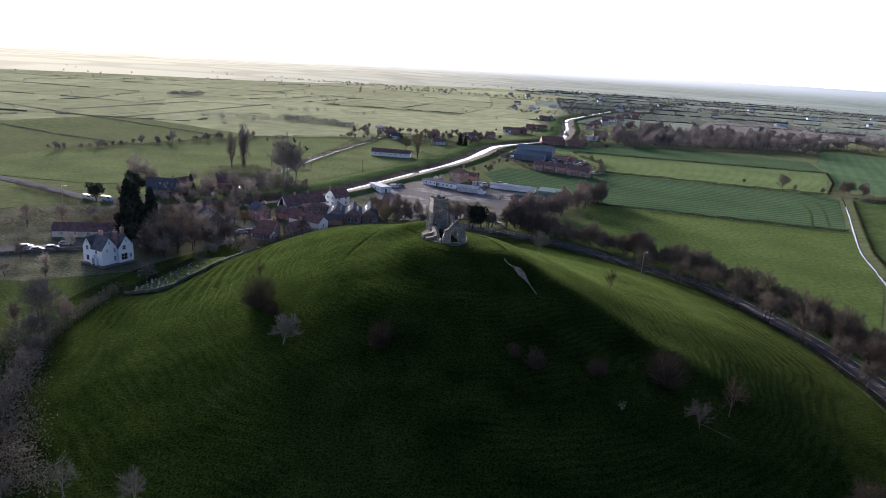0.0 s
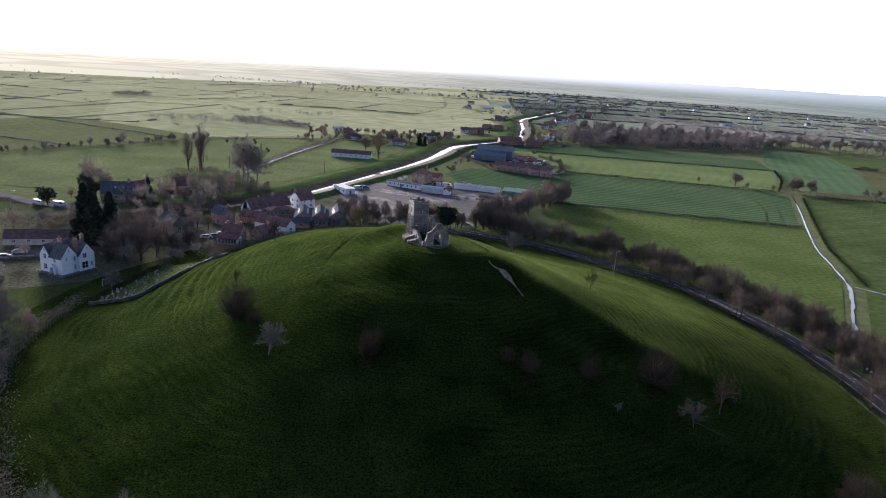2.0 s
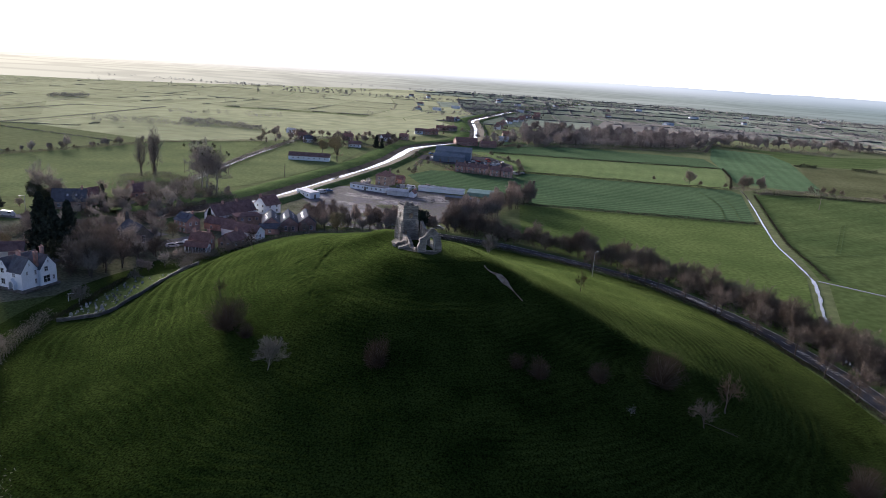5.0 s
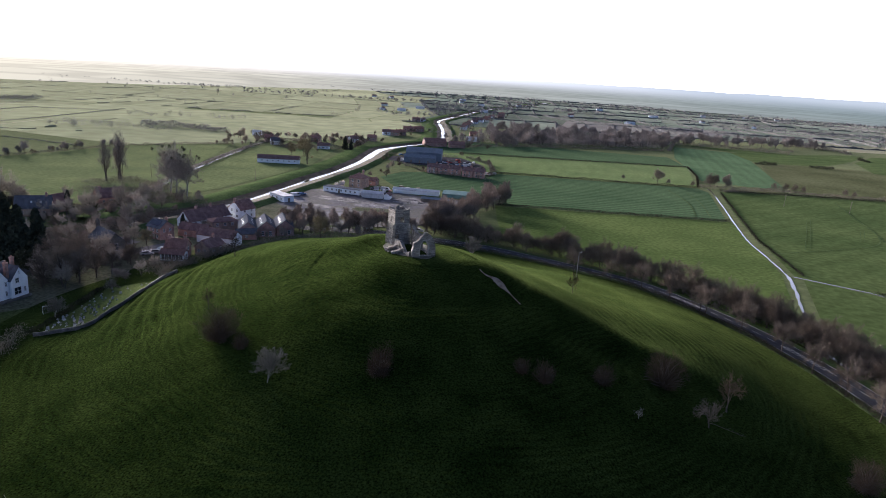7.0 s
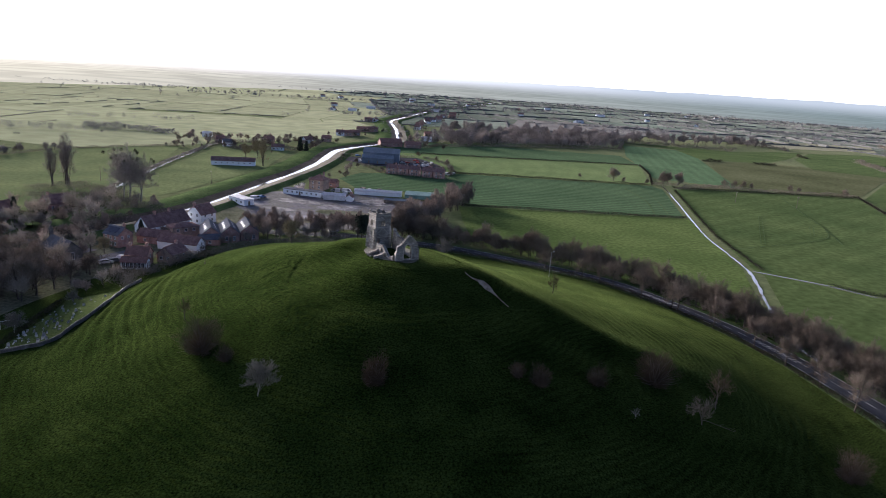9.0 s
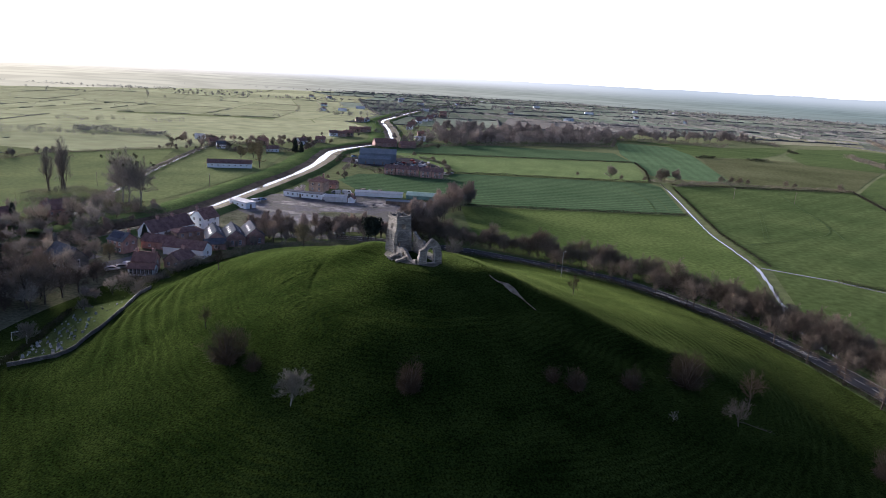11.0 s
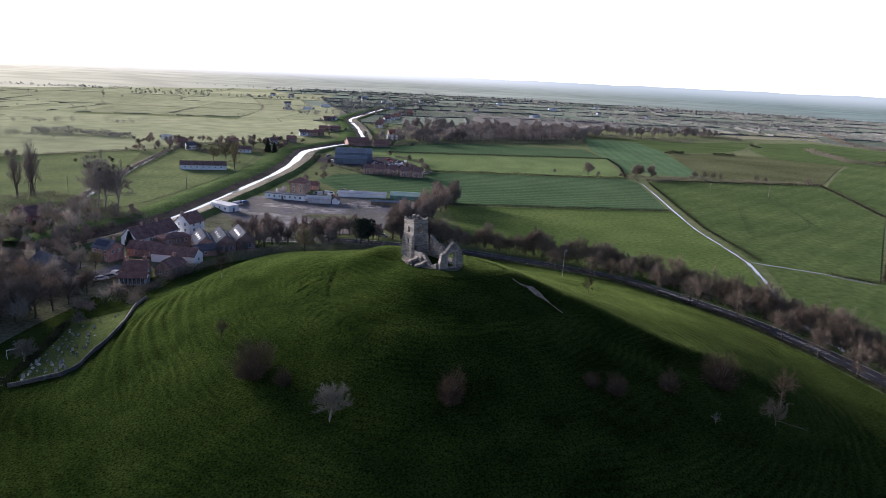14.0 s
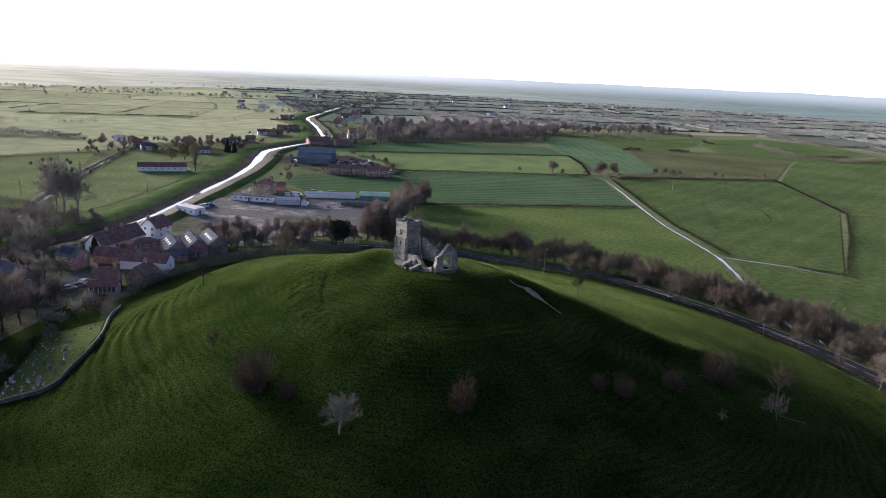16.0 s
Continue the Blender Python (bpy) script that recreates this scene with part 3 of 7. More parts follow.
# far fields, a jittered net of plots
def far_fields():
    rng = np.random.RandomState(5)
    nx, ny = 44, 25
    gx = np.linspace(-2700, 3100, nx)
    gy = -260 + 4600 * (np.linspace(0, 1, ny) ** 1.25)
    P = np.zeros((nx, ny, 2))
    for i in range(nx):
        for j in range(ny):
            P[i, j] = (gx[i] + rng.uniform(-38, 38) + 0.18 * gy[j], gy[j] + rng.uniform(-26, 26) - 0.10 * gx[i])
    verts, faces, edges = [], [], []
    near = [(-250, 130, -80, 420), (-120, 640, -70, 575)]
    for i in range(nx - 1):
        for j in range(ny - 1):
            q = np.array([P[i, j], P[i + 1, j], P[i + 1, j + 1], P[i, j + 1]])
            c = q.mean(0)
            if any(q[:, 0].max() > a and q[:, 0].min() < b and q[:, 1].max() > e and q[:, 1].min() < f for a, b, e, f in near):
                continue
            if np.hypot(*c) > 4700:
                continue
            # split some plots lengthwise
            cuts = rng.choice([1, 2, 2, 3])
            for s in range(cuts):
                a, b = s / cuts, (s + 1) / cuts
                r = [q[0] + (q[1] - q[0]) * a, q[0] + (q[1] - q[0]) * b, q[3] + (q[2] - q[3]) * b, q[3] + (q[2] - q[3]) * a]
                cc = np.mean(r, 0)
                r = [p + (cc - p) / np.linalg.norm(cc - p) * 2.4 for p in r]
                k = len(verts)
                verts += [(p[0], p[1], 0.05) for p in r]
                faces.append((k, k + 1, k + 2, k + 3))
                edges.append((r[0], r[3]))
            edges.append((q[0], q[1]))
    # west plots get the colour with sunward haze painted in, east plots the greyed one
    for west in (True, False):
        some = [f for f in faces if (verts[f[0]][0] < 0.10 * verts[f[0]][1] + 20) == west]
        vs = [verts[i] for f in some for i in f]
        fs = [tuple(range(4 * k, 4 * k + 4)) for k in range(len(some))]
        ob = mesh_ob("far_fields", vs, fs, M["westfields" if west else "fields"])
        tagged(ob, "patchwork of flat green fields with painted sun haze" if west else "patchwork of flat green fields greyed by painted haze", "fields", kind="stuff")
    return edges


FAR_EDGES = far_fields()


# far hills and plain closing the horizon, a glowing ring with haze painted in
def far_ridge():
    m = bpy.data.materials.new("glowing_haze_backdrop")
    m.use_nodes = True
    nt = m.node_tree
    b = nt.nodes["Principled BSDF"]
    b.inputs["Base Color"].default_value = (0.02, 0.02, 0.02, 1)
    b.inputs["Roughness"].default_value = 1.0
    b.inputs["Specular IOR Level"].default_value = 0.0
    lk = nt.links.new
    tc = nt.nodes.new("ShaderNodeTexCoord")
    sep = nt.nodes.new("ShaderNodeSeparateXYZ")
    lk(tc.outputs["Object"], sep.inputs[0])
    mr = nt.nodes.new("ShaderNodeMapRange")       # emission painted brighter towards the sun
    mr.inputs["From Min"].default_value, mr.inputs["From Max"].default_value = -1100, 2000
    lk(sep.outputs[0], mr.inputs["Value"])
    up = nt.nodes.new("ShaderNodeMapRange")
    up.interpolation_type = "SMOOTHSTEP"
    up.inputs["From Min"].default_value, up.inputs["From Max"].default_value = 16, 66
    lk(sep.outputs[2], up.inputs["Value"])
    # low and top: haze put into the emission colour, paler with height
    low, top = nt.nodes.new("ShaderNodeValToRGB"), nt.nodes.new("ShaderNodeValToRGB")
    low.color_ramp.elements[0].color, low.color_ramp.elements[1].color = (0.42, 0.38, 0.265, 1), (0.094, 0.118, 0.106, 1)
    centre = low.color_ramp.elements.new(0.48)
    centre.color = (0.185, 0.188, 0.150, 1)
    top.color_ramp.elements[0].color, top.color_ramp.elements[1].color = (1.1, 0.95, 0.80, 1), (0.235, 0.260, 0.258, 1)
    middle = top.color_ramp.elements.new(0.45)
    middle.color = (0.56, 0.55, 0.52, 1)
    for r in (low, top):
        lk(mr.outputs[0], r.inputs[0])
    # flat country laid out on the plain beyond: plots and the hedges between them
    fall = nt.nodes.new("ShaderNodeMath")
    fall.operation = "SUBTRACT"
    fall.inputs[0].default_value = 63.0
    lk(sep.outputs[2], fall.inputs[1])
    spread = nt.nodes.new("ShaderNodeMath")
    spread.operation = "DIVIDE"
    spread.inputs[0].default_value = 63.0
    lk(fall.outputs[0], spread.inputs[1])
    away = nt.nodes.new("ShaderNodeVectorMath")
    away.operation = "SUBTRACT"
    away.inputs[1].default_value = (-30, -130, 0)
    lk(tc.outputs["Object"], away.inputs[0])
    plan = nt.nodes.new("ShaderNodeVectorMath")
    plan.operation = "MULTIPLY"
    lk(away.outputs[0], plan.inputs[0])
    both3 = nt.nodes.new("ShaderNodeCombineXYZ")
    lk(spread.outputs[0], both3.inputs[0]), lk(spread.outputs[0], both3.inputs[1])
    lk(both3.outputs[0], plan.inputs[1])
    net = nt.nodes.new("ShaderNodeTexVoronoi")
    net.voronoi_dimensions, net.feature, net.distance = "2D", "F1", "CHEBYCHEV"
    edge = nt.nodes.new("ShaderNodeTexVoronoi")
    edge.voronoi_dimensions, edge.feature = "2D", "DISTANCE_TO_EDGE"
    for v in (net, edge):
        v.inputs["Scale"].default_value = 1 / 420
        v.inputs["Randomness"].default_value = 0.8
        lk(plan.outputs[0], v.inputs["Vector"])
    line = nt.nodes.new("ShaderNodeMapRange")
    line.interpolation_type = "SMOOTHSTEP"
    line.inputs["From Min"].default_value, line.inputs["From Max"].default_value = 0.06, 0.20
    line.inputs["To Min"].default_value, line.inputs["To Max"].default_value = 0.86, 1.03
    lk(edge.outputs["Distance"], line.inputs["Value"])
    plot = nt.nodes.new("ShaderNodeSeparateXYZ")
    lk(net.outputs["Color"], plot.inputs[0])
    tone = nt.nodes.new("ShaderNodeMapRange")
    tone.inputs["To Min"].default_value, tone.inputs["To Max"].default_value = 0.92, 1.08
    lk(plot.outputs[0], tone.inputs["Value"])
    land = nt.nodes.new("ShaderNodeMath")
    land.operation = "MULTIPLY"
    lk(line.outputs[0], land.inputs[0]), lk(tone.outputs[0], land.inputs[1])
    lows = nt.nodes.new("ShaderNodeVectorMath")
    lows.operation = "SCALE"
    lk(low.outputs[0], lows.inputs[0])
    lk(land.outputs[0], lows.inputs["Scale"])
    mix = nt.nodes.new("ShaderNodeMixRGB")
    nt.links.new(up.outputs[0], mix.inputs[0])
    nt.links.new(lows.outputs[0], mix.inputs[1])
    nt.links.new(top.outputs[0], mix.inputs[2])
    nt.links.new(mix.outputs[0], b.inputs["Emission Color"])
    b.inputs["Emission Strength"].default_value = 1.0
    verts, faces, n = [], [], 720
    for k in range(n):
        a = 2 * math.pi * k / n
        deg = math.degrees(math.atan2(math.cos(a), math.sin(a)))   # from +y towards +x
        h = 60.0 + 1.2 * noise.noise((math.cos(a) * 30, math.sin(a) * 30, 0))
        h += 19 * max(0.0, 1 - ((deg - 62) / 46) ** 2) * (0.9 + 0.4 * noise.noise((math.cos(a) * 22, math.sin(a) * 22, 4)))
        h += 4 * max(0.0, 1 - ((deg + 48) / 26) ** 2)
        f = min(1.0, max(0.0, (deg + 22) / 44)) if deg > -150 else 0.0
        r0 = 1350 + 900 * f * f * (3 - 2 * f)
        verts += [(r0 * math.cos(a), r0 * math.sin(a), -1), ((r0 + 3800) / 2 * math.cos(a), (r0 + 3800) / 2 * math.sin(a), h * 0.5), (3800 * math.cos(a), 3800 * math.sin(a), h)]
    for k in range(n):
        a, b2 = 3 * k, 3 * ((k + 1) % n)
        faces += [(a, b2, b2 + 1, a + 1), (a + 1, b2 + 1, b2 + 2, a + 2)]
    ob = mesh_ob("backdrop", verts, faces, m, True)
    tagged(ob, "glowing backdrop of low blue hills with painted haze", "hills", kind="structure")


far_ridge()

# ---- river, ditches, lanes ----
RIVER = smooth_line([(-98, 119), (-88, 132), (-77, 143), (-67, 155), (-54, 177), (-40, 208), (-23, 246), (-5, 287), (11, 332), (22, 372), (34, 408), (62, 446), (90, 478),
                     (104, 515), (114, 565), (126, 629), (135, 690), (149, 773), (180, 850), (220, 945), (338, 1204), (445, 1385), (666, 1788)], 4.0)
SWELL = np.interp(RIVER[:, 1], [149, 185, 230, 300, 350, 395, 440, 520, 900, 1800], [0.0, 0.1, 0.35, 0.8, 1.7, 2.1, 1.2, 1.0, 1.0, 1.5]) + 0.25 * np.sin(RIVER[:, 1] * 0.11)
tagged(ribbon("river", RIVER, (-1.0, -0.4, 0.3, 0.7), (0.14,) * 4, M["water"], False, wob=0.14, wide=SWELL), "river reflecting the pale evening sky", "river", kind="structure")
tagged(ribbon("river_bed_bank", RIVER, (0.4, 2.2, 4.2, 5.6), (0.1, 0.35, 0.9, 1.25), M["mud"], False, wob=0.12, wide=SWELL), "brown muddy river bank", "river bank", kind="structure")
tagged(ribbon("river_levee", RIVER, (5.5, 9.5, 13, 17, 22), (1.25, 1.7, 1.85, 1.2, 0.0), M["levee"], False, wob=0.1, wide=SWELL), "grassy flood bank along the river", "flood bank", kind="structure")
tagged(ribbon("reed_bank", RIVER, (-0.7, -3.2, -5.8, -7.4), (0.1, 0.85, 1.15, 1.3), M["reed"], False, wob=0.15, wide=SWELL), "bank of dry yellow reeds", "river bank", kind="structure")
tagged(ribbon("bank_path", RIVER, (-7.4, -7.75, -8.0), (1.32, 1.36, 1.32), M["track"], False, wide=SWELL), "pale path on the river bank", "path", kind="structure")
tagged(ribbon("river_levee_east", RIVER, (-7.95, -10.2, -13.0), (1.3, 1.0, 0.0), M["levee"], False, wob=0.1, wide=SWELL), "grassy flood bank along the river", "flood bank", kind="structure")

DITCH = smooth_line([(236, 262), (229, 246), (206, 200), (183, 155), (165, 119), (154, 91), (143, 64), (132, 46), (121, 29), (105, 3), (101, -12)], 3.0)
LOWER = [p for p in DITCH if p[1] < 66]
tagged(ribbon("ditch_5", np.array(LOWER), (-0.55, 0, 0.5), (0.10,) * 3, M["water"], False, wob=0.16), "water-filled ditch with ragged edges", "ditch", kind="structure")
tagged(ribbon("ditch_1", np.array([p for p in DITCH if p[1] > 62]), (-0.3, 0, 0.3), (0.10,) * 3, M["water"], False, wob=0.12), "narrow water-filled ditch", "ditch", kind="structure")
DITCH_2 = np.array([(145, 64), (153, 55), (161, 46), (168, 32)], float)
tagged(ribbon("ditch_2", DITCH_2, (-0.3, 0, 0.3), (0.10,) * 3, M["water"], False), "narrow water-filled ditch", "ditch", kind="structure")
def wheel_marks(name, pts, width, label):
    return tagged(ribbon(name, smooth_line(pts, 3.0), (-width, width), (0.22, 0.22), M["levee"], False, wob=0.08), label, "wheel marks", kind="structure")


wheel_marks("track_loop", [(162, 95.5), (167.8, 96.8), (182.3, 100.1), (197.4, 103.5), (222.1, 110.5), (235.4, 119.4), (248.8, 135.3)], 0.28, "dark curved wheel track in the pasture")
wheel_marks("track_diagonal", [(300, 222), (268.3, 168.6), (248.8, 135.3), (226, 102)], 0.4, "dark grassy line across the pasture")
for pts in ([(233.5, 165.4), (181.7, 102.9)], [(235.9, 165.6), (184.1, 103.0)], [(245.9, 142.5), (224.2, 118.8)], [(248.3, 142.6), (226.5, 118.9)]):
    wheel_marks("wheel_rut", pts, 0.13, "straight pair of wheel ruts in the pasture")
wheel_marks("corn_headland", [(200, 250), (188, 206), (170, 168)], 0.3, "darker headland across the winter corn")
wheel_marks("corn_headland", [(210, 246), (196, 206), (178, 168)], 0.2, "darker headland across the winter corn")
DITCH_3 = smooth_line([(-107, 140), (-101, 186), (-84, 304), (-63, 405), (-48, 436)], 5.0)
tagged(ribbon("ditch_3", DITCH_3, (-0.6, 0, 0.6), (0.10,) * 3, M["water"], False, wob=0.2), "water-filled ditch beside a lane", "ditch", kind="structure")
tagged(ribbon("lane", DITCH_3, (2.5, 3.6, 5.0), (0.10,) * 3, M["track"], False), "pale lane beside the ditch", "lane", kind="structure")
DITCH_4 = smooth_line([(229, 266), (180, 277), (110, 295), (84, 293)], 5.0)

ROAD = smooth_line([(86, -120), (91, -60), (94, -21), (94, -9), (92, 11), (87, 31), (79, 54), (66, 70), (51, 86), (37, 99), (16, 111), (2, 118), (-14, 122), (-28, 124)], 3.0)
tagged(ribbon("road", ROAD, (-3.5, -1.7, 0, 1.7, 3.5), (0.22, 0.26, 0.28, 0.26, 0.22), M["asphalt"]), "two-lane asphalt road curving round the hill foot", "road", kind="structure")
tagged(ribbon("road_verge_inner", ROAD, (3.5, 4.6, 6.2), (0.22, 0.24, 0.05), M["levee"], wob=0.1), "rough grass verge", "verge", kind="structure")
tagged(ribbon("road_verge_outer", ROAD, (-3.5, -4.4, -6.2), (0.22, 0.24, 0.05), M["levee"], wob=0.1), "rough grass verge", "verge", kind="structure")
tagged(ribbon("road_edge_line_inner", ROAD, (3.1, 3.25), (0.245,) * 2, M["paint"]), "white painted edge line", "road marking", kind="structure")
tagged(ribbon("road_edge_line_outer", ROAD, (-3.25, -3.1), (0.245,) * 2, M["paint"]), "white painted edge line", "road marking", kind="structure")
ROAD_3 = smooth_line([(-72, 96), (-78, 90), (-84, 83), (-104, 66), (-135, 47), (-180, 26), (-260, 0)], 4.0)
tagged(ribbon("village_road", ROAD_3, (-2.8, 0, 2.8), (0.18, 0.24, 0.18), M["laneasphalt"]), "grey village road between the gardens", "road", kind="structure")
ROAD_2 = smooth_line([(-300, 178), (-240, 162), (-192, 142), (-157, 123), (-140, 118), (-118, 114), (-100, 108), (-84, 96)], 4.0)
tagged(ribbon("road_west", ROAD_2, (-3, 0, 3), (0.2, 0.25, 0.2), M["laneasphalt"]), "grey village road crossing the moor", "road", kind="structure")



# ---- trees ----
def tube(verts, faces, a, b, ra, rb, n):
    d = b - a
    up = np.array((0, 0, 1.0)) if abs(d[2]) < 0.9 * np.linalg.norm(d) else np.array((1.0, 0, 0))
    x = np.cross(d, up)
    x /= np.linalg.norm(x) + 1e-9
    y = np.cross(d, x)
    y /= np.linalg.norm(y) + 1e-9
    k = len(verts)
    for p, r in ((a, ra), (b, rb)):
        for i in range(n):
            t = 2 * math.pi * i / n
            verts.append(p + r * (math.cos(t) * x + math.sin(t) * y))
    for i in range(n):
        j = (i + 1) % n
        faces.append((k + i, k + j, k + n + j, k + n + i))


def bare_tree(name, seed, h, bole, spread, limbs, twigs, bark, twigmat, label, category="tree", upright=0.55, fine=0.035, tl=0.9, multi=1, group="", low=0.34):
    """A leafless tree about the origin: tapered stem, limbs that fan out to a dome, side branches and fine twigs."""
    rng = np.random.RandomState(seed)
    tv, tf, cv, cf = [], [], [], []
    wide = h * 0.46 * spread
    r0 = h * 0.022 / math.sqrt(multi)

    def sliver(a, b, w):
        """A thin flat shoot from a to a point at b, slightly bent."""
        e = b - a
        n = rng.randn(3)
        n -= e * (n @ e) / (e @ e + 1e-9)
        n *= w / (np.linalg.norm(n) + 1e-9)
        m = (a + b) / 2 + rng.randn(3) * 0.05 * np.linalg.norm(e)
        i = len(cv)
        cv.extend((a - n, a + n, m + n * 0.8, m - n * 0.8, b))
        cf.extend(((i, i + 1, i + 2, i + 3), (i + 3, i + 2, i + 4)))

    mains = limbs * 3
    per = max(3, int(round(twigs / (mains * 4.0))))
    for st in range(multi):
        base = np.array((0, 0, -0.25)) + (0 if multi == 1 else 1) * np.array((*rng.uniform(-0.4, 0.4, 2), 0))
        top = np.array((rng.randn() * 0.05 * h, rng.randn() * 0.05 * h, h * 0.72))
        stem = [base + (top - base) * k / 5 + (rng.randn(3) * (0.012 * h, 0.012 * h, 0) if k else 0) for k in range(6)]
        for k in range(5):
            tube(tv, tf, stem[k], stem[k + 1], r0 * (1 - 0.17 * k), r0 * (1 - 0.17 * (k + 1)), 6)
        for k in range(mains // multi):
            f = bole + (0.85 - bole) * rng.uniform(0, 1) ** 1.2
            i = min(int(f * 5 / 0.86), 4)
            start = stem[i] + (stem[i + 1] - stem[i]) * min(1.0, max(0.0, f * 5 / 0.86 - i))
            az = 2.399 * k + rng.uniform(-0.4, 0.4)
            el = math.asin(min(0.98, max(-0.1, rng.uniform(0.0, 1.0) ** (0.8 / (0.4 + upright)))))
            end = np.array((math.cos(az) * math.cos(el) * wide, math.sin(az) * math.cos(el) * wide, h * (low + (1 - low) * math.sin(el))))
            end *= (rng.uniform(0.82, 1.06),) * 3
            ctrl = start + (end - start) * 0.45 + np.array((0, 0, 0.10 * h * (1 - upright * 0.5))) * rng.uniform(-0.2, 1.0) + rng.randn(3) * 0.03 * h
            path = [start * (1 - t) ** 2 + 2 * ctrl * t * (1 - t) + end * t * t + (rng.randn(3) * 0.012 * h if 0 < t < 1 else 0) for t in np.linspace(0, 1, 5)]
            ra = r0 * 0.27 * (1 - 0.5 * f)
            for j in range(4):
                tube(tv, tf, path[j], path[j + 1], max(0.011, ra * (1 - j / 4.2)), max(0.009, ra * (1 - (j + 1) / 4.2)), 4 if j < 2 else 3)
            ln = np.linalg.norm(end - start)
            for t in np.linspace(0.28, 1.0, per):
                j = min(int(t * 4), 3)
                p = path[j] + (path[j + 1] - path[j]) * (t * 4 - j)
                d = path[j + 1] - path[j]
                d /= np.linalg.norm(d) + 1e-9
                a = rng.randn(3)
                a -= d * (a @ d)
                a /= np.linalg.norm(a)
                e = d * rng.uniform(0.6, 1.0) + a * rng.uniform(0.4, 0.9) + np.array((0, 0, 0.25 * upright))
                e /= np.linalg.norm(e)
                sl = max(tl * 0.8, ln * 0.40 * (1.2 - t)) * rng.uniform(0.7, 1.2)
                q = p + e * sl
                sliver(p, q, fine * 0.75)
                for _ in range(5):
                    s = rng.uniform(0.25, 1.0)
                    o = p + (q - p) * s
                    b = e * rng.uniform(0.5, 1.0) + rng.randn(3) * 0.45 + np.array((0, 0, 0.2 * upright))
                    sliver(o, o + b / np.linalg.norm(b) * tl * rng.uniform(0.45, 0.9), fine * 0.42)
    ob = new(name)
    t = mesh_ob("trunk", tv, tf, bark, True)
    c = mesh_ob("crown", cv, cf, twigmat)
    t.parent = c.parent = ob
    return tagged(ob, label, category, group)


def bush(name, seed, h, w, twigs, bark, twigmat, label, category="bush"):
    """A leafless thorn bush: several stems and a lobed dome of short twigs down to the grass."""
    rng = np.random.RandomState(seed)
    tv, tf = [], []

    def reach(d):
        return 0.82 + 0.44 * noise.noise((d[0] * 1.7 + seed, d[1] * 1.7, d[2] * 1.7)) + 0.26 * noise.noise((d[0] * 4, d[1] * 4 + seed, d[2] * 4))

    for k in range(44):
        d = rng.randn(3)
        d[2] = abs(d[2]) + 0.25
        d /= np.linalg.norm(d)
        base = np.array((*rng.uniform(-0.25, 0.25, 2), -0.25))
        end = d * (w, w, h) * reach(d) * 0.92
        mid = base + (end - base) * 0.5 + np.array((0, 0, 0.10 * h)) + rng.randn(3) * 0.05 * h
        tube(tv, tf, base, mid, h * 0.014, h * 0.008, 5)
        tube(tv, tf, mid, end, h * 0.008, 0.008, 3)
    d = rng.randn(twigs, 3)
    d[:, 2] = np.abs(d[:, 2]) * 1.05 - 0.12
    d /= np.linalg.norm(d, axis=1)[:, None]
    rad = np.array([reach(v) for v in d]) * rng.uniform(0, 1, twigs) ** 0.5
    a = d * (w, w, h) * rad[:, None]
    a[:, :2] *= (0.5 + 0.5 * np.clip(a[:, 2] / h * 2.6, 0, 1))[:, None]
    a[:, 2] = np.maximum(a[:, 2], 0.05)
    e = d * 0.55 + rng.randn(twigs, 3) * 0.5 + (0, 0, 0.25)
    e *= (rng.uniform(0.3, 1.1, twigs) / np.linalg.norm(e, axis=1))[:, None]
    n = np.cross(e, rng.randn(twigs, 3))
    n *= 0.016 / np.linalg.norm(n, axis=1)[:, None]
    cv = np.stack((a - n, a + n, a + e), 1).reshape(-1, 3)
    cf = [(3 * i, 3 * i + 1, 3 * i + 2) for i in range(twigs)]
    ob = new(name)
    t = mesh_ob("trunk", tv, tf, bark, True)
    c = mesh_ob("crown", cv, cf, twigmat)
    t.parent = c.parent = ob
    return tagged(ob, label, category)


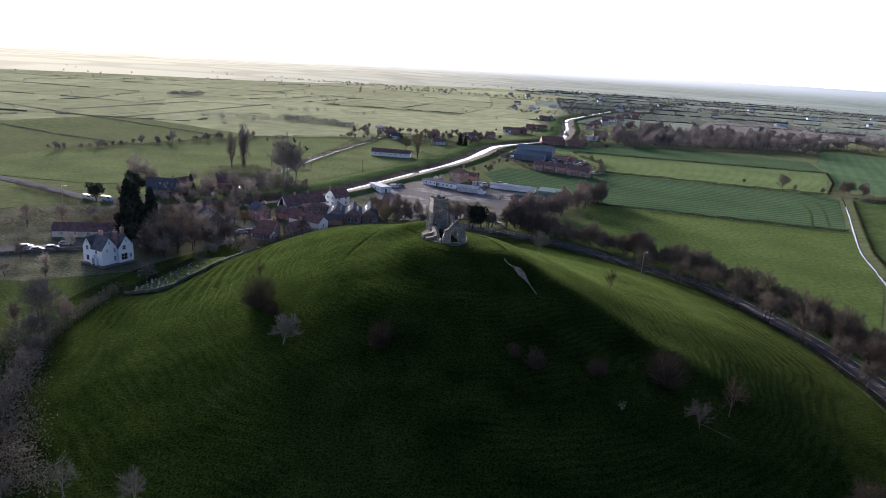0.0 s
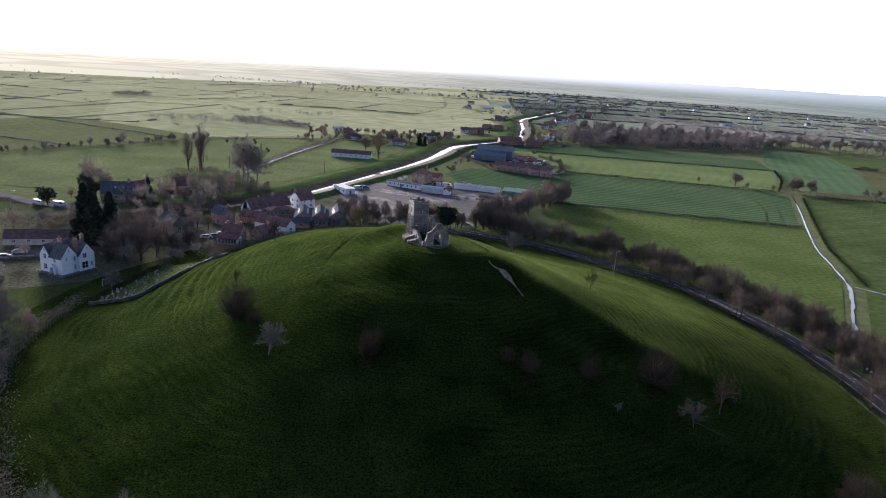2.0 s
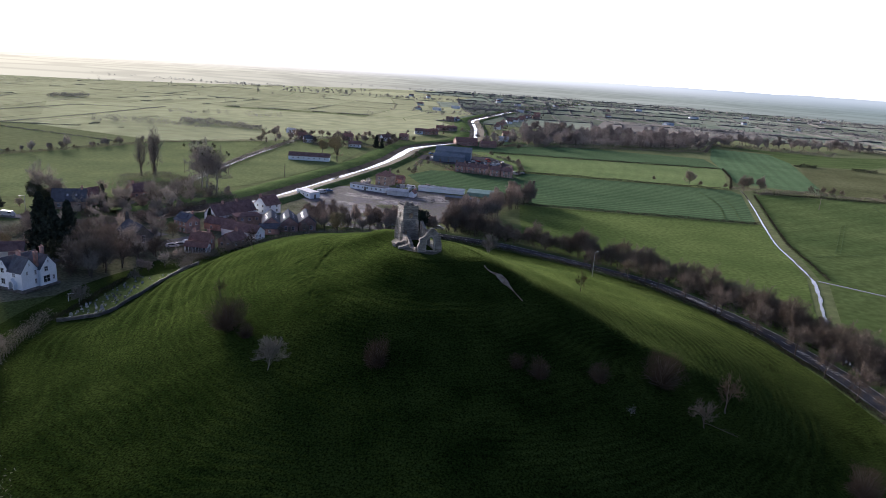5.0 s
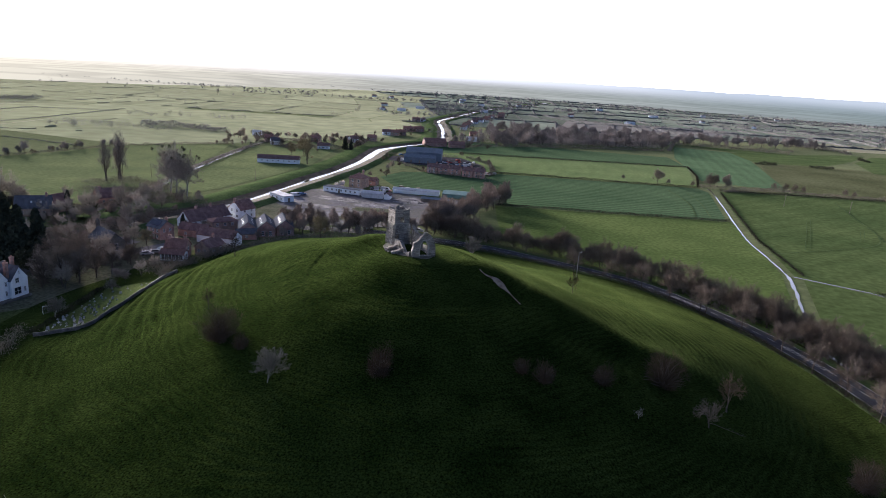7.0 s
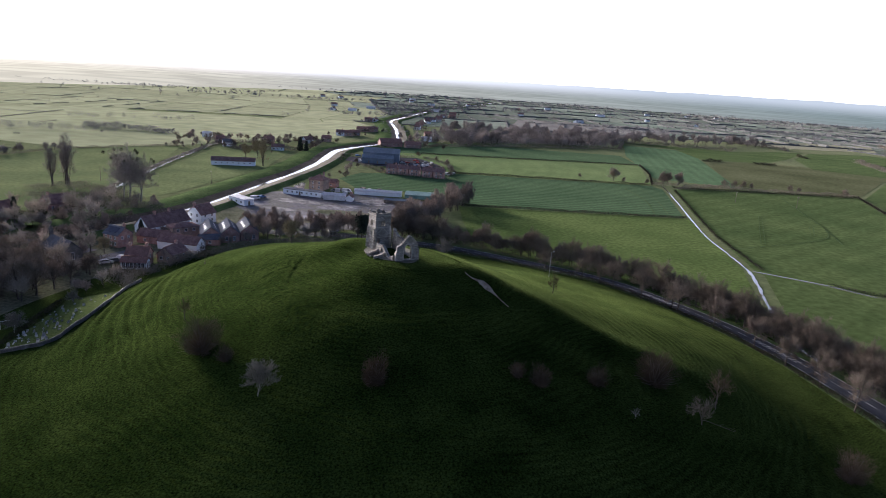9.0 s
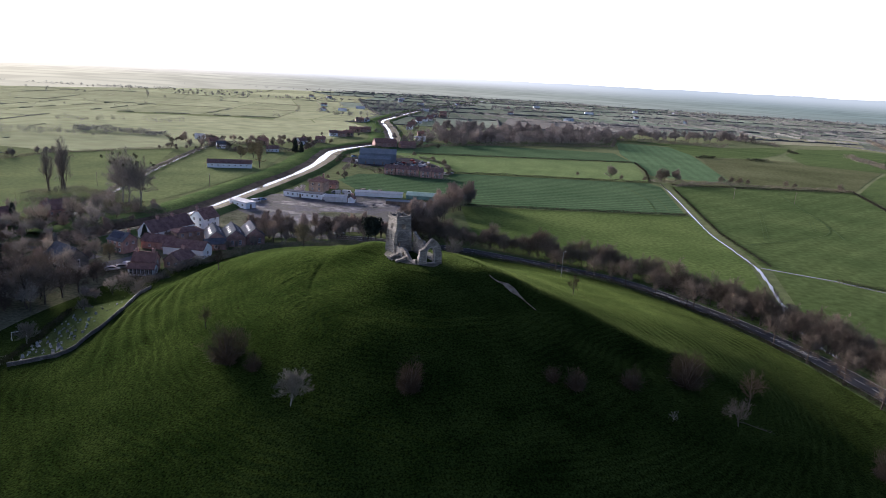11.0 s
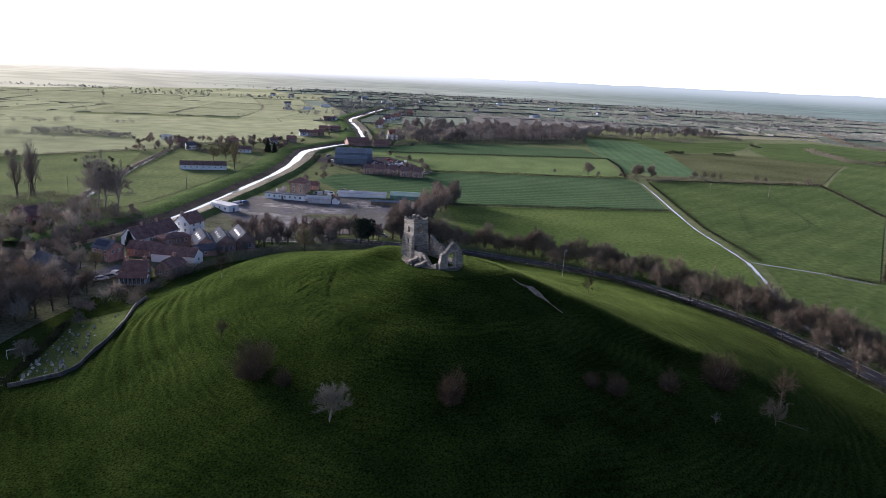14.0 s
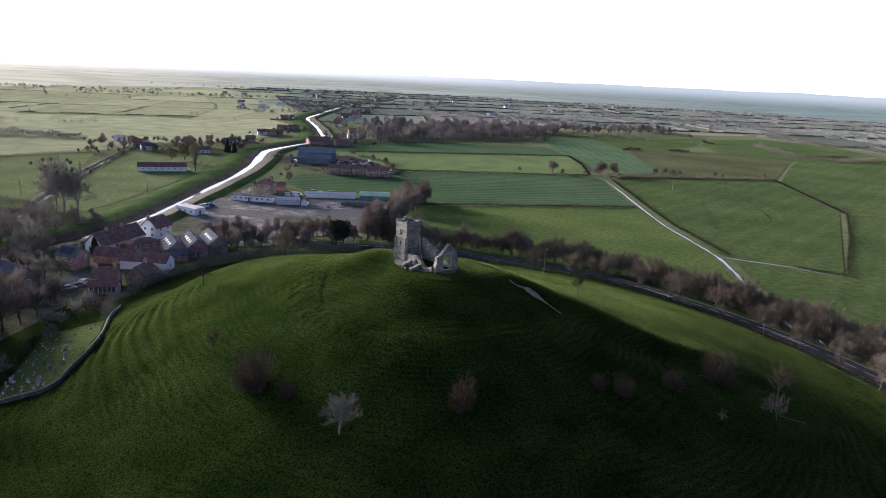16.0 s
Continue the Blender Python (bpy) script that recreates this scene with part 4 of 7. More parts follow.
def leafy(name, seed, h, w, shape, count, size, bark, leaf, label, category="tree", lobes=7):
    """An evergreen or blossoming tree: stem, limbs and many small leaf sprays gathered in uneven lobes."""
    rng = np.random.RandomState(seed)
    tv, tf, cv, cf = [], [], [], []
    tube(tv, tf, np.array((0, 0, -0.2)), np.array((0.05 * h * rng.randn() * 0.3, 0, h * 0.5)), h * 0.03, h * 0.018, 6)
    cents = []
    for k in range(lobes):
        if shape == "cone":
            z = h * (0.12 + 0.86 * k / lobes)
            rad = w * (1 - z / h) * 0.9 + 0.15
            a = rng.uniform(0, 6.28)
            cents.append((np.array((math.cos(a) * rad * 0.25, math.sin(a) * rad * 0.25, z)), np.array((rad, rad, h / lobes * 0.9))))
        else:
            a, rr, z = rng.uniform(0, 6.28), w * rng.uniform(0.15, 0.7), h * rng.uniform(0.35, 0.85)
            s = w * rng.uniform(0.35, 0.6)
            cents.append((np.array((math.cos(a) * rr, math.sin(a) * rr, z)), np.array((s, s, s * 0.8))))
    for c, s in cents:
        tube(tv, tf, np.array((0, 0, min(c[2], h * 0.5) * 0.8)), c, h * 0.012, 0.02, 4)
    for k in range(count):
        c, s = cents[rng.randint(len(cents))]
        v = rng.randn(3)
        v /= np.linalg.norm(v)
        p = c + v * s * rng.uniform(0.45, 1.08)
        if p[2] < 0.1:
            continue
        a, b = rng.randn(3), rng.randn(3)
        a *= size * rng.uniform(0.5, 1.2) / np.linalg.norm(a)
        b *= size * rng.uniform(0.3, 0.8) / np.linalg.norm(b)
        i = len(cv)
        cv += [p - a, p + b, p + a, p - b]
        cf.append((i, i + 1, i + 2, i + 3))
    ob = new(name)
    t = mesh_ob("trunk", tv, tf, bark, True)
    c = mesh_ob("crown", cv, cf, leaf)
    t.parent = c.parent = ob
    return tagged(ob, label, category)


def plant(ob, x, y, s=1.0, rz=None, z=None, label="", group=""):
    rz = random.uniform(0, 360) if rz is None else rz
    z = ground_z(x, y) if z is None else z
    c = copy_thing(ob, pose(x, y, z, 0, 0, rz) @ Matrix.Diagonal((s, s, s * random.uniform(0.92, 1.08), 1)))
    if label or group:
        tagged(c, label, group=group)
    return c


def first(ob, x, y, s=1.0, rz=0.0, z=None):
    """Sets the model tree itself into the ground."""
    ob.matrix_basis = pose(x, y, ground_z(x, y) if z is None else z, 0, 0, rz) @ Matrix.Diagonal((s, s, s, 1))
    return ob


random.seed(3)
# single trees and thorns on the hill
pale = bare_tree("pale_tree", 11, 4.6, 0.10, 1.15, 11, 3200, M["palebark"], M["paletwig"], "small pale leafless tree on the hillside", upright=0.6, fine=0.028, tl=0.55, multi=2, low=0.26)
first(pale, -32.9, -31.6, 1.25)
thorn = bush("thorn_bush", 12, 4.4, 2.9, 4600, M["bark"], M["darktwig"], "dense reddish-brown leafless thorn bush on the slope")
first(thorn, -15.0, -35.0, 1.2)
thorn_b = bush("thorn_bush", 13, 3.7, 2.5, 3000, M["bark"], M["darktwig"], "rounded grey-brown thorn bush on the slope")
first(thorn_b, 12.9, -38.2, 1.05)
plant(thorn_b, 9.4, -36.4, 0.75, label="small grey-brown thorn bush beside a larger one")
plant(thorn_b, 24.0, -37.8, 1.0)
big = bush("hawthorn_tree", 14, 7.0, 4.6, 8600, M["bark"], M["darktwig"], "large rounded leafless hawthorn on the slope", "tree")
first(big, 37.2, -35.6, 1.1)
plant(big, -42.8, -15.0, 1.08, label="dark leafless hawthorn on the slope")
plant(thorn_b, -38.6, -20.4, 0.8, label="grey thorn bush beside a hawthorn")
fallen = bare_tree("split_tree", 15, 4.8, 0.10, 1.2, 7, 1300, M["bark"], M["roadtwig"], "grey leafless tree with a fallen limb", upright=0.5, fine=0.03, tl=0.8, multi=2)
first(fallen, 39.7, -46.2, 0.95)
lv, lf = [], []
limb = [np.array(p) for p in ((0.1, 0.0, 0.7), (1.3, -0.5, 0.55), (2.7, -1.3, 0.15), (4.4, -2.2, -0.35), (5.6, -2.6, -0.75))]
for k in range(4):
    tube(lv, lf, limb[k], limb[k + 1], 0.07 - 0.015 * k, 0.055 - 0.015 * k, 5)
rl = np.random.RandomState(3)
for k in range(26):
    p = limb[2] + (limb[4] - limb[2]) * rl.rand()
    tube(lv, lf, p, p + np.array((rl.uniform(0.1, 0.8), rl.uniform(-0.7, 0.4), rl.uniform(-0.1, 0.5))), 0.018, 0.008, 3)
fl = mesh_ob("fallen_limb", lv, lf, M["bark"], True)
fl.parent = fallen
fl["label"] = "fallen limb lying on the grass"
young = bare_tree("sapling", 16, 4.2, 0.35, 0.7, 6, 700, M["bark"], M["darktwig"], "young leafless tree alone on the slope", upright=0.8, fine=0.025, tl=0.6)
first(young, 36.2, 7.4, 1.15)
plant(young, -45.5, 39.0, 1.25, label="young leafless tree above the churchyard")
plant(young, -47.0, 1.5, 0.9, label="thin leafless sapling on the slope")
plant(young, 47.5, -40.5, 1.5, label="thin leafless tree low on the slope")
plant(big, 63.0, -57.0, 0.85)
# a bare stick of a sapling
stick = bare_tree("dead_sapling", 17, 1.9, 0.3, 1.0, 4, 12, M["palebark"], M["paletwig"], "bleached dead sapling on the slope", fine=0.02, tl=0.5)
first(stick, 26.6, -46.6)

# roadside trees, taller, leafless
road_a = bare_tree("roadside_tree", 21, 9.0, 0.20, 0.75, 8, 3000, M["bark"], M["roadtwig"], "tall leafless roadside tree", upright=0.9, fine=0.033, tl=1.1)
first(road_a, 84.5, 27.0, 1.0)
road_b = bare_tree("roadside_tree", 22, 8.5, 0.22, 0.85, 7, 2800, M["bark"], M["roadtwig"], "leafless brown roadside tree", upright=0.75, fine=0.033, tl=1.1)
first(road_b, 74.5, 52.0, 0.9)
road_c = bare_tree("roadside_tree", 23, 7.0, 0.12, 0.9, 9, 3000, M["bark"], M["roadtwig"], "bushy leafless tree behind the road", upright=0.7, fine=0.033, tl=1.1, multi=2)
first(road_c, 99.0, 20.0, 1.0)
ROADSIDE = [road_a, road_b, road_c]
nr = normals(ROAD)
seg_i = [i for i, p in enumerate(ROAD) if -40 < p[1] < 112 and p[0] > 14]
for k, i in enumerate(seg_i):
    p, n = ROAD[i], nr[i]
    # hill side of the road: spaced trees
    if k % 4 == 1 and p[1] < 75:
        q = p + n * random.uniform(5.2, 6.5)
        plant(ROADSIDE[k % 2], q[0], q[1], random.uniform(1.0, 1.3), group="trees along the road")
    # field side: a thick belt
    for _ in range(3 if p[1] < 20 else 2):
        q = p - n * random.uniform(6.0, 11.5 if p[1] > 45 else 9)
        plant(ROADSIDE[random.choice((0, 1, 2, 2))], q[0], q[1], random.uniform(0.7, 1.3), group="tree belt behind the road")
# the dense thicket behind the ruin
thicket = bare_tree("thicket_tree", 24, 8.0, 0.10, 0.6, 9, 3600, M["bark"], M["redtwig"], "dense reddish leafless thicket tree", upright=1.0, fine=0.036, tl=1.0, multi=2)
first(thicket, 40.0, 150.0, 1.0)
for k in range(46):
    s = random.random()
    q = np.array((22, 124)) * (1 - s) + np.array((72, 196)) * s + np.array((0.8, -0.6)) * random.uniform(-4, 6)
    plant(thicket if k % 3 else road_c, q[0], q[1], random.uniform(0.85, 1.35), group="thicket behind the ruin")
for k in range(64):
    q = (random.uniform(-40, 34), random.uniform(112.5, 132))
    plant(random.choice((thicket, thicket, road_b)), q[0], q[1], random.uniform(0.65, 1.1), group="trees behind the hilltop")

# poplars, a mistletoe tree, willows
poplar = bare_tree("poplar", 31, 16.5, 0.04, 0.34, 12, 1900, M["bark"], M["woodtwig"], "tall narrow leafless poplar", upright=2.2, fine=0.05, tl=1.2, low=0.05)
first(poplar, -124.5, 217.0, 1.28)
plant(poplar, -118.6, 221.0, 1.2)
plant(poplar, -120.5, 223.0, 1.0)
barn_poplar = bare_tree("poplar", 34, 17.5, 0.06, 0.46, 12, 3000, M["bark"], M["yellowtwig"], "tall yellowish leafless poplar beside the white barn", upright=1.9, fine=0.05, tl=1.3, low=0.08)
first(barn_poplar, -27.0, 304.0, 1.05)
mistle = bare_tree("mistletoe_tree", 32, 13.0, 0.22, 0.8, 10, 2400, M["palebark"], M["woodtwig"], "leafless tree with dark balls of mistletoe", upright=0.9, fine=0.05, tl=1.4)
rngm = np.random.RandomState(8)
for k in range(11):
    mv, mf = [], []
    a, rr = rngm.uniform(0, 6.28), rngm.uniform(0.8, 4.2)
    c = np.array((math.cos(a) * rr, math.sin(a) * rr, rngm.uniform(6.0, 12.5)))
    for _ in range(46):
        v = rngm.randn(3)
        v *= 0.36 / np.linalg.norm(v)
        w = rngm.randn(3) * 0.12
        i = len(mv)
        mv += [c + v - w, c + v + w, c + v * 0.4]
        mf.append((i, i + 1, i + 2))
    ms = mesh_ob("mistletoe", mv, mf, M["ivy"])
    ms.parent = mistle
    ms["label"] = "dark green mistletoe ball"
first(mistle, -86.0, 183.0, 1.6)
plant(mistle, -89.0, 187.0, 1.1)
plant(mistle, -81.0, 181.0, 0.95)
willow = bare_tree("willow", 33, 7.5, 0.18, 0.9, 8, 3600, M["bark"], M["yellowtwig"], "yellowish leafless willow beside the barn", upright=0.8, fine=0.04, tl=1.1)
first(willow, -38.0, 345.0, 1.25)
plant(willow, -30.0, 352.0, 1.2)
plant(pale, 28.6, 77.0, 1.25, label="pale spreading leafless tree beside the road")
plant(willow, -23.0, 57.5, 0.72, label="yellowish young tree on the back of the hill")
plant(willow, -79.5, 94.0, 0.6, label="yellow-green shrub in a garden")
plant(willow, -124.0, 74.0, 0.55, label="yellowish bushy garden tree")

# evergreens
fir = leafy("conifer", 41, 9.0, 2.6, "cone", 2600, 0.42, M["bark"], M["conifer"], "dark green conifer standing among houses", "conifer", 10)
first(fir, -107.0, 80.0, 1.2)
for x, y, s in ((-108.0, 69.0, 1.85), (-112.4, 72.8, 1.7), (-104.5, 71.5, 1.6), (-120.0, 147.0, 0.8), (2.0, 392.0, 1.0), (6.0, 386.0, 0.8), (-71.5, 116.0, 0.55), (-72.0, 119.0, 0.6)):
    plant(fir, x, y, s)
oak = leafy("evergreen_oak", 42, 10.0, 4.6, "round", 4200, 0.42, M["bark"], M["ivy"], "broad evergreen tree beside the houses", "tree", 12)
first(oak, -97.0, 63.0, 0.95)
plant(oak, -118.0, 140.0, 0.55)
plant(oak, -111.0, 146.0, 0.6)
plant(oak, -105.0, 150.0, 0.5)
plant(oak, -102.0, 60.0, 1.0, label="dark evergreen tree beside the white house")
cherry = leafy("blossom_tree", 43, 4.6, 2.6, "round", 2400, 0.2, M["bark"], M["blossom"], "white-blossomed tree beside the yard", "tree", 9)
first(cherry, -10.5, 213.0, 1.05)
plant(pale, -84.5, 24.5, 0.85, label="pale flowering bush beside the churchyard")
plant(pale, -77.0, 43.0, 0.6, label="pale flowering bush beside the churchyard")
pine = leafy("pine", 45, 7.0, 2.6, "round", 2200, 0.36, M["bark"], M["conifer"], "dark ragged pine behind the hill", "tree", 11)
first(pine, 6.2, 112.5, 1.45)
plant(pine, 9.4, 114.0, 0.9)
cedar = leafy("cedar", 44, 7.5, 4.2, "round", 1500, 0.4, M["bark"], M["conifer"], "flat-topped dark cedar at the road", "tree", 6)
first(cedar, -147.0, 117.0, 1.0)

# village trees: leafless, many
vil = bare_tree("village_tree", 51, 9.5, 0.18, 0.85, 8, 3200, M["bark"], M["twig"], "leafless brown village tree", upright=0.8, fine=0.033, tl=1.1)
first(vil, -94.0, 56.0, 1.0)
vil_b = bare_tree("village_tree", 52, 7.0, 0.14, 0.9, 9, 3200, M["bark"], M["redtwig"], "bushy leafless village tree", upright=0.7, fine=0.033, tl=1.0)
first(vil_b, -86.0, 62.0, 1.0)
plant(vil, -139.0, 138.0, 1.75, label="broad brown leafless tree beside the slate house")
plant(oak, -140.0, 137.0, 1.1, label="tall dense olive-brown tree beside the slate house")
plant(vil_b, -136.0, 141.0, 1.5, label="broad brown leafless tree beside the slate house")
for x, y, s in ((-91, 50, 1.5), (-94, 56, 1.6), (-88, 53, 1.45), (-85, 58, 1.25), (-82, 62, 0.95), (-96, 51, 1.2), (-90, 60, 1.5)):
    plant(road_a if s > 1.3 else road_b, x, y, s, rz=53 * x % 360, label="tall leafless tree beside the white house", group="village trees")
for x, y, s in ((-90, 48, 0.8), (-97, 52, 0.75), (-83, 67, 0.8), (-76, 52, 0.55), (-73, 58, 0.5), (-71, 65, 0.5),
                (-100, 79, 1.0), (-108, 82, 0.9), (-112, 92, 0.85), (-104, 96, 0.8), (-95, 100, 0.7), (-118, 100, 0.8), (-92, 112, 0.6), (-88, 92, 0.55), (-126, 96, 0.75), (-132, 108, 0.7),
                (-113, 116, 0.6), (-121, 122, 0.55), (-103, 124, 0.5), (-96, 132, 0.6), (-88, 140, 0.55), (-80, 148, 0.5), (-110, 132, 0.7), (-116, 152, 0.7), (-126, 154, 0.6), (-100, 158, 0.6),
                (-95, 166, 0.7), (-92, 176, 0.75), (-98, 180, 0.7), (-104, 162, 0.6), (-134, 146, 0.8), (-128, 142, 0.7), (-145, 132, 0.6), (-152, 128, 0.5), (-82, 175, 0.6), (-76, 182, 0.5),
                (-118, 78, 0.8), (-128, 80, 0.7), (-138, 78, 0.8), (-146, 70, 0.7), (-155, 84, 0.6), (-120, 50, 0.6), (-128, 38, 0.7), (-116, 30, 0.6), (-122, 22, 0.6), (-112, 24, 0.5),
                (-63, 108, 0.45), (-58, 76, 0.4), (-53, 86, 0.4), (-30, 118, 0.5), (-24, 121, 0.55), (-15, 119, 0.5), (-5, 124, 0.6)):
    plant(random.choice((vil, vil_b)), x, y, s * random.uniform(0.9, 1.1), group="village trees")
for k in range(14):
    q = (random.uniform(-108, -74), random.uniform(48, 80))
    if q[0] > -72 and q[1] > 70:
        continue
    plant(random.choice((vil, vil_b, road_c)), q[0], q[1], random.uniform(0.45, 0.95), group="village trees")
for k in range(34):
    q = (random.uniform(-132, -84), random.uniform(90, 140))
    plant(random.choice((vil, vil_b, road_c)), q[0], q[1], random.uniform(0.4, 0.7), group="village trees")
rv = random.Random(31)
for k in range(22):
    q = (rv.uniform(-138, -62), rv.uniform(84, 165))
    if q[0] > -80 and q[1] > 100 or q[1] < 175 + 0.9 * (q[0] + 40) - 60:
        continue
    plant(rv.choice((vil, vil_b)), q[0], q[1], rv.uniform(0.5, 0.95), rz=rv.uniform(0, 360), group="village trees")
for x, y, s in ((-92, 140, 1.1), (-100, 146, 1.2), (-86, 150, 0.9), (-94, 158, 1.0), (-80, 160, 0.8), (-74, 168, 0.7), (-108, 138, 1.1), (-116, 132, 1.0), (-70, 112, 0.7), (-64, 116, 0.6), (-54, 98, 0.5), (-44, 104, 0.5), (-36, 108, 0.6), (-24, 112, 0.65), (-14, 114, 0.7), (-8, 112, 0.6), (-88, 76, 1.0), (-80, 72, 0.8)):
    plant(vil if s > 0.8 else vil_b, x, y, s, rz=37 * x % 360, group="village trees")
# bank of trees on the near west side
for x, y, s in ((-88, -8, 0.75), (-92, -14, 0.7), (-86, -22, 0.55), (-84, -30, 0.6), (-88, -38, 0.65), (-83, -46, 0.6), (-78, -54, 0.55), (-86, -52, 0.7), (-76, -62, 0.6), (-70, -64, 0.55), (-94, -26, 0.7), (-96, -42, 0.75), (-68, -70, 0.7), (-80, -68, 0.8), (-100, -8, 0.6), (-98, 2, 0.55)):
    plant(random.choice((vil_b, road_c, thicket)), x, y, s, group="trees on the west boundary")
pollard = bare_tree("pollard_willow", 54, 6.5, 0.10, 1.0, 10, 1800, M["bark"], M["paletwig"], "pollarded willow with long pale shoots", upright=0.9, fine=0.03, tl=1.3, multi=2, low=0.3)
first(pollard, -94.0, -7.0, 1.35)
plant(pollard, -97.5, -3.0, 1.0)
ash = bare_tree("pale_ash", 53, 8.0, 0.12, 0.8, 8, 1500, M["palebark"], M["paletwig"], "pale leafless tree at the hill foot", upright=0.9, fine=0.025, tl=0.9, multi=2)
first(ash, -88.0, -14.5, 0.8)
plant(ash, -55.5, -66.5, 1.0)
plant(ash, -44.5, -68.5, 1.0)
plant(ash, -63.0, -68.5, 0.9)
plant(ash, -91.0, -6.0, 0.9)

# along the ditches, in the farm and by the river
wood = bare_tree("wood_tree", 61, 8.5, 0.15, 0.85, 8, 2600, M["bark"], M["woodtwig"], "leafless tree in a brown wood", upright=0.8, fine=0.05, tl=1.2)
first(wood, 150.0, 548.0, 1.1)
farm_t = bare_tree("farm_tree", 62, 8.0, 0.16, 0.9, 8, 2800, M["bark"], M["roadtwig"], "leafless tree beside a field", upright=0.75, fine=0.045, tl=1.1)
first(farm_t, 20.0, 262.0, 0.7)
for x, y, s in ((240, 266, 1.7), (247, 272, 1.6), (252, 266, 1.5), (244, 274, 1.4), (256, 272, 1.2), (228, 268, 0.7), (207, 277, 1.5), (214, 275, 0.7), (188, 290, 0.6), (286, 262, 1.0), (293, 260, 1.1), (299, 258, 1.0), (306, 258, 0.8), (330, 248, 0.9), (336, 246, 0.8), (362, 232, 1.1), (300, 275, 0.4),
                (28, 300, 0.7), (24, 290, 0.6), (34, 310, 0.6), (18, 276, 0.5), (10, 262, 0.55), (4, 252, 0.5), (-2, 245, 0.5), (12, 244, 0.5), (8, 236, 0.45), (52, 300, 0.4), (58, 302, 0.45), (70, 296, 0.45), (86, 296, 0.6),
                (-26, 380, 0.6), (-34, 384, 0.6), (-42, 388, 0.55), (-48, 400, 0.5), (-58, 412, 0.6), (-66, 420, 0.6), (-10, 402, 0.5), (10, 398, 0.55), (-70, 400, 0.4), (-76, 396, 0.5), (-82, 388, 0.45), (-20, 372, 0.4)):
    plant(random.choice((farm_t, farm_t, vil_b)), x, y, s, group="field and farm trees")
for x, y, s in ((48, 296, 0.6), (66, 288, 0.55), (90, 280, 0.7), (96, 300, 0.8), (102, 330, 0.9), (100, 352, 0.8), (36, 330, 0.7), (30, 350, 0.8), (26, 336, 0.7), (92, 378, 0.9), (74, 382, 0.8), (112, 440, 0.9), (120, 462, 1.0), (72, 430, 0.8), (130, 440, 0.9)):
    plant(farm_t, x, y, s, rz=41 * x % 360, group="field and farm trees")
for k in range(80):
    q = (random.uniform(-95, 24), random.uniform(392, 480))
    if q[0] > -14 and q[1] < 402:
        continue
    plant(random.choice((farm_t, farm_t, vil_b)), q[0], q[1], random.uniform(0.5, 1.05), group="field and farm trees")
# the brown wood beyond the farm
wood_b = bare_tree("wood_tree", 63, 9.5, 0.12, 0.8, 9, 3000, M["bark"], M["woodtwig"], "rounded leafless tree in a brown wood", upright=0.9, fine=0.05, tl=1.2, multi=2)
first(wood_b, 190.0, 520.0, 1.1)
for k in range(230):
    u, v = random.random(), random.random() ** 1.3
    a = np.array((150, 500)) * (1 - u) + np.array((345, 512)) * u
    c = np.array((185, 665)) * (1 - u) + np.array((455, 700)) * u
    q = a + (c - a) * v
    plant(random.choice((wood, wood_b)), q[0], q[1], random.uniform(0.7, 1.35), group="wood beyond the farm")
for k in range(84):
    q = (random.uniform(330, 640), random.uniform(570, 630))
    q = (q[0], q[1] + 0.15 * (q[0] - 330))
    plant(random.choice((wood, wood_b)), q[0], q[1], random.uniform(0.75, 1.3), group="hedgerow trees on the moor")
for k in range(26):
    q = (random.uniform(104, 170), random.uniform(455, 520))
    plant(random.choice((wood, thicket, wood)), q[0], q[1], random.uniform(0.6, 1.0), group="wood beyond the farm")
# hedge-row shrubs on the far edge of the western meadow
for k in range(46):
    s = random.random()
    q = np.array((-236, 236)) * (1 - s) + np.array((-150, 362)) * s
    if random.random() < 0.95:
        plant(random.choice((wood_b, wood_b, road_c)), q[0] + random.uniform(-4, 4), q[1] + random.uniform(-4, 4), random.choice((0.3, 0.35, 0.45, 0.5, 0.7)) * random.uniform(0.85, 1.15), group="meadow edge trees")


# ---- hedges and distant growth, too many to count ----
def scrub(name, lines, width, height, per_m, size, material, label, seed=1, kind="stuff"):
    rng = np.random.RandomState(seed)
    verts, faces = [], []
    for line in lines:
        line = np.array(line, float)
        seglen = np.linalg.norm(np.diff(line, axis=0), axis=1)
        total = seglen.sum()
        cum = np.r_[0, np.cumsum(seglen)]
        for _ in range(int(total * per_m)):
            d = rng.uniform(0, total)
            i = min(np.searchsorted(cum, d, "right") - 1, len(seglen) - 1)
            p = line[i] + (line[i + 1] - line[i]) * (d - cum[i]) / seglen[i]
            bulge = 0.65 + 0.5 * noise.noise((p[0] * 0.15, p[1] * 0.15, seed))
            z = rng.uniform(0, 1) ** 0.8 * height * bulge * 1.3
            off = rng.randn(2) * width * 0.4 * (1.1 - 0.5 * z / height)
            q = np.array((p[0] + off[0], p[1] + off[1], hill_z(p[0], p[1]) + z))
            a, b = rng.randn(3), rng.randn(3)
            a *= size * rng.uniform(0.5, 1.3) / np.linalg.norm(a)
            b *= size * rng.uniform(0.3, 0.9) / np.linalg.norm(b)
            k = len(verts)
            verts += [q - a, q + b, q + a]
            faces.append((k, k + 1, k + 2))
    return tagged(mesh_ob(name, verts, faces, material), label, "hedge", kind=kind)


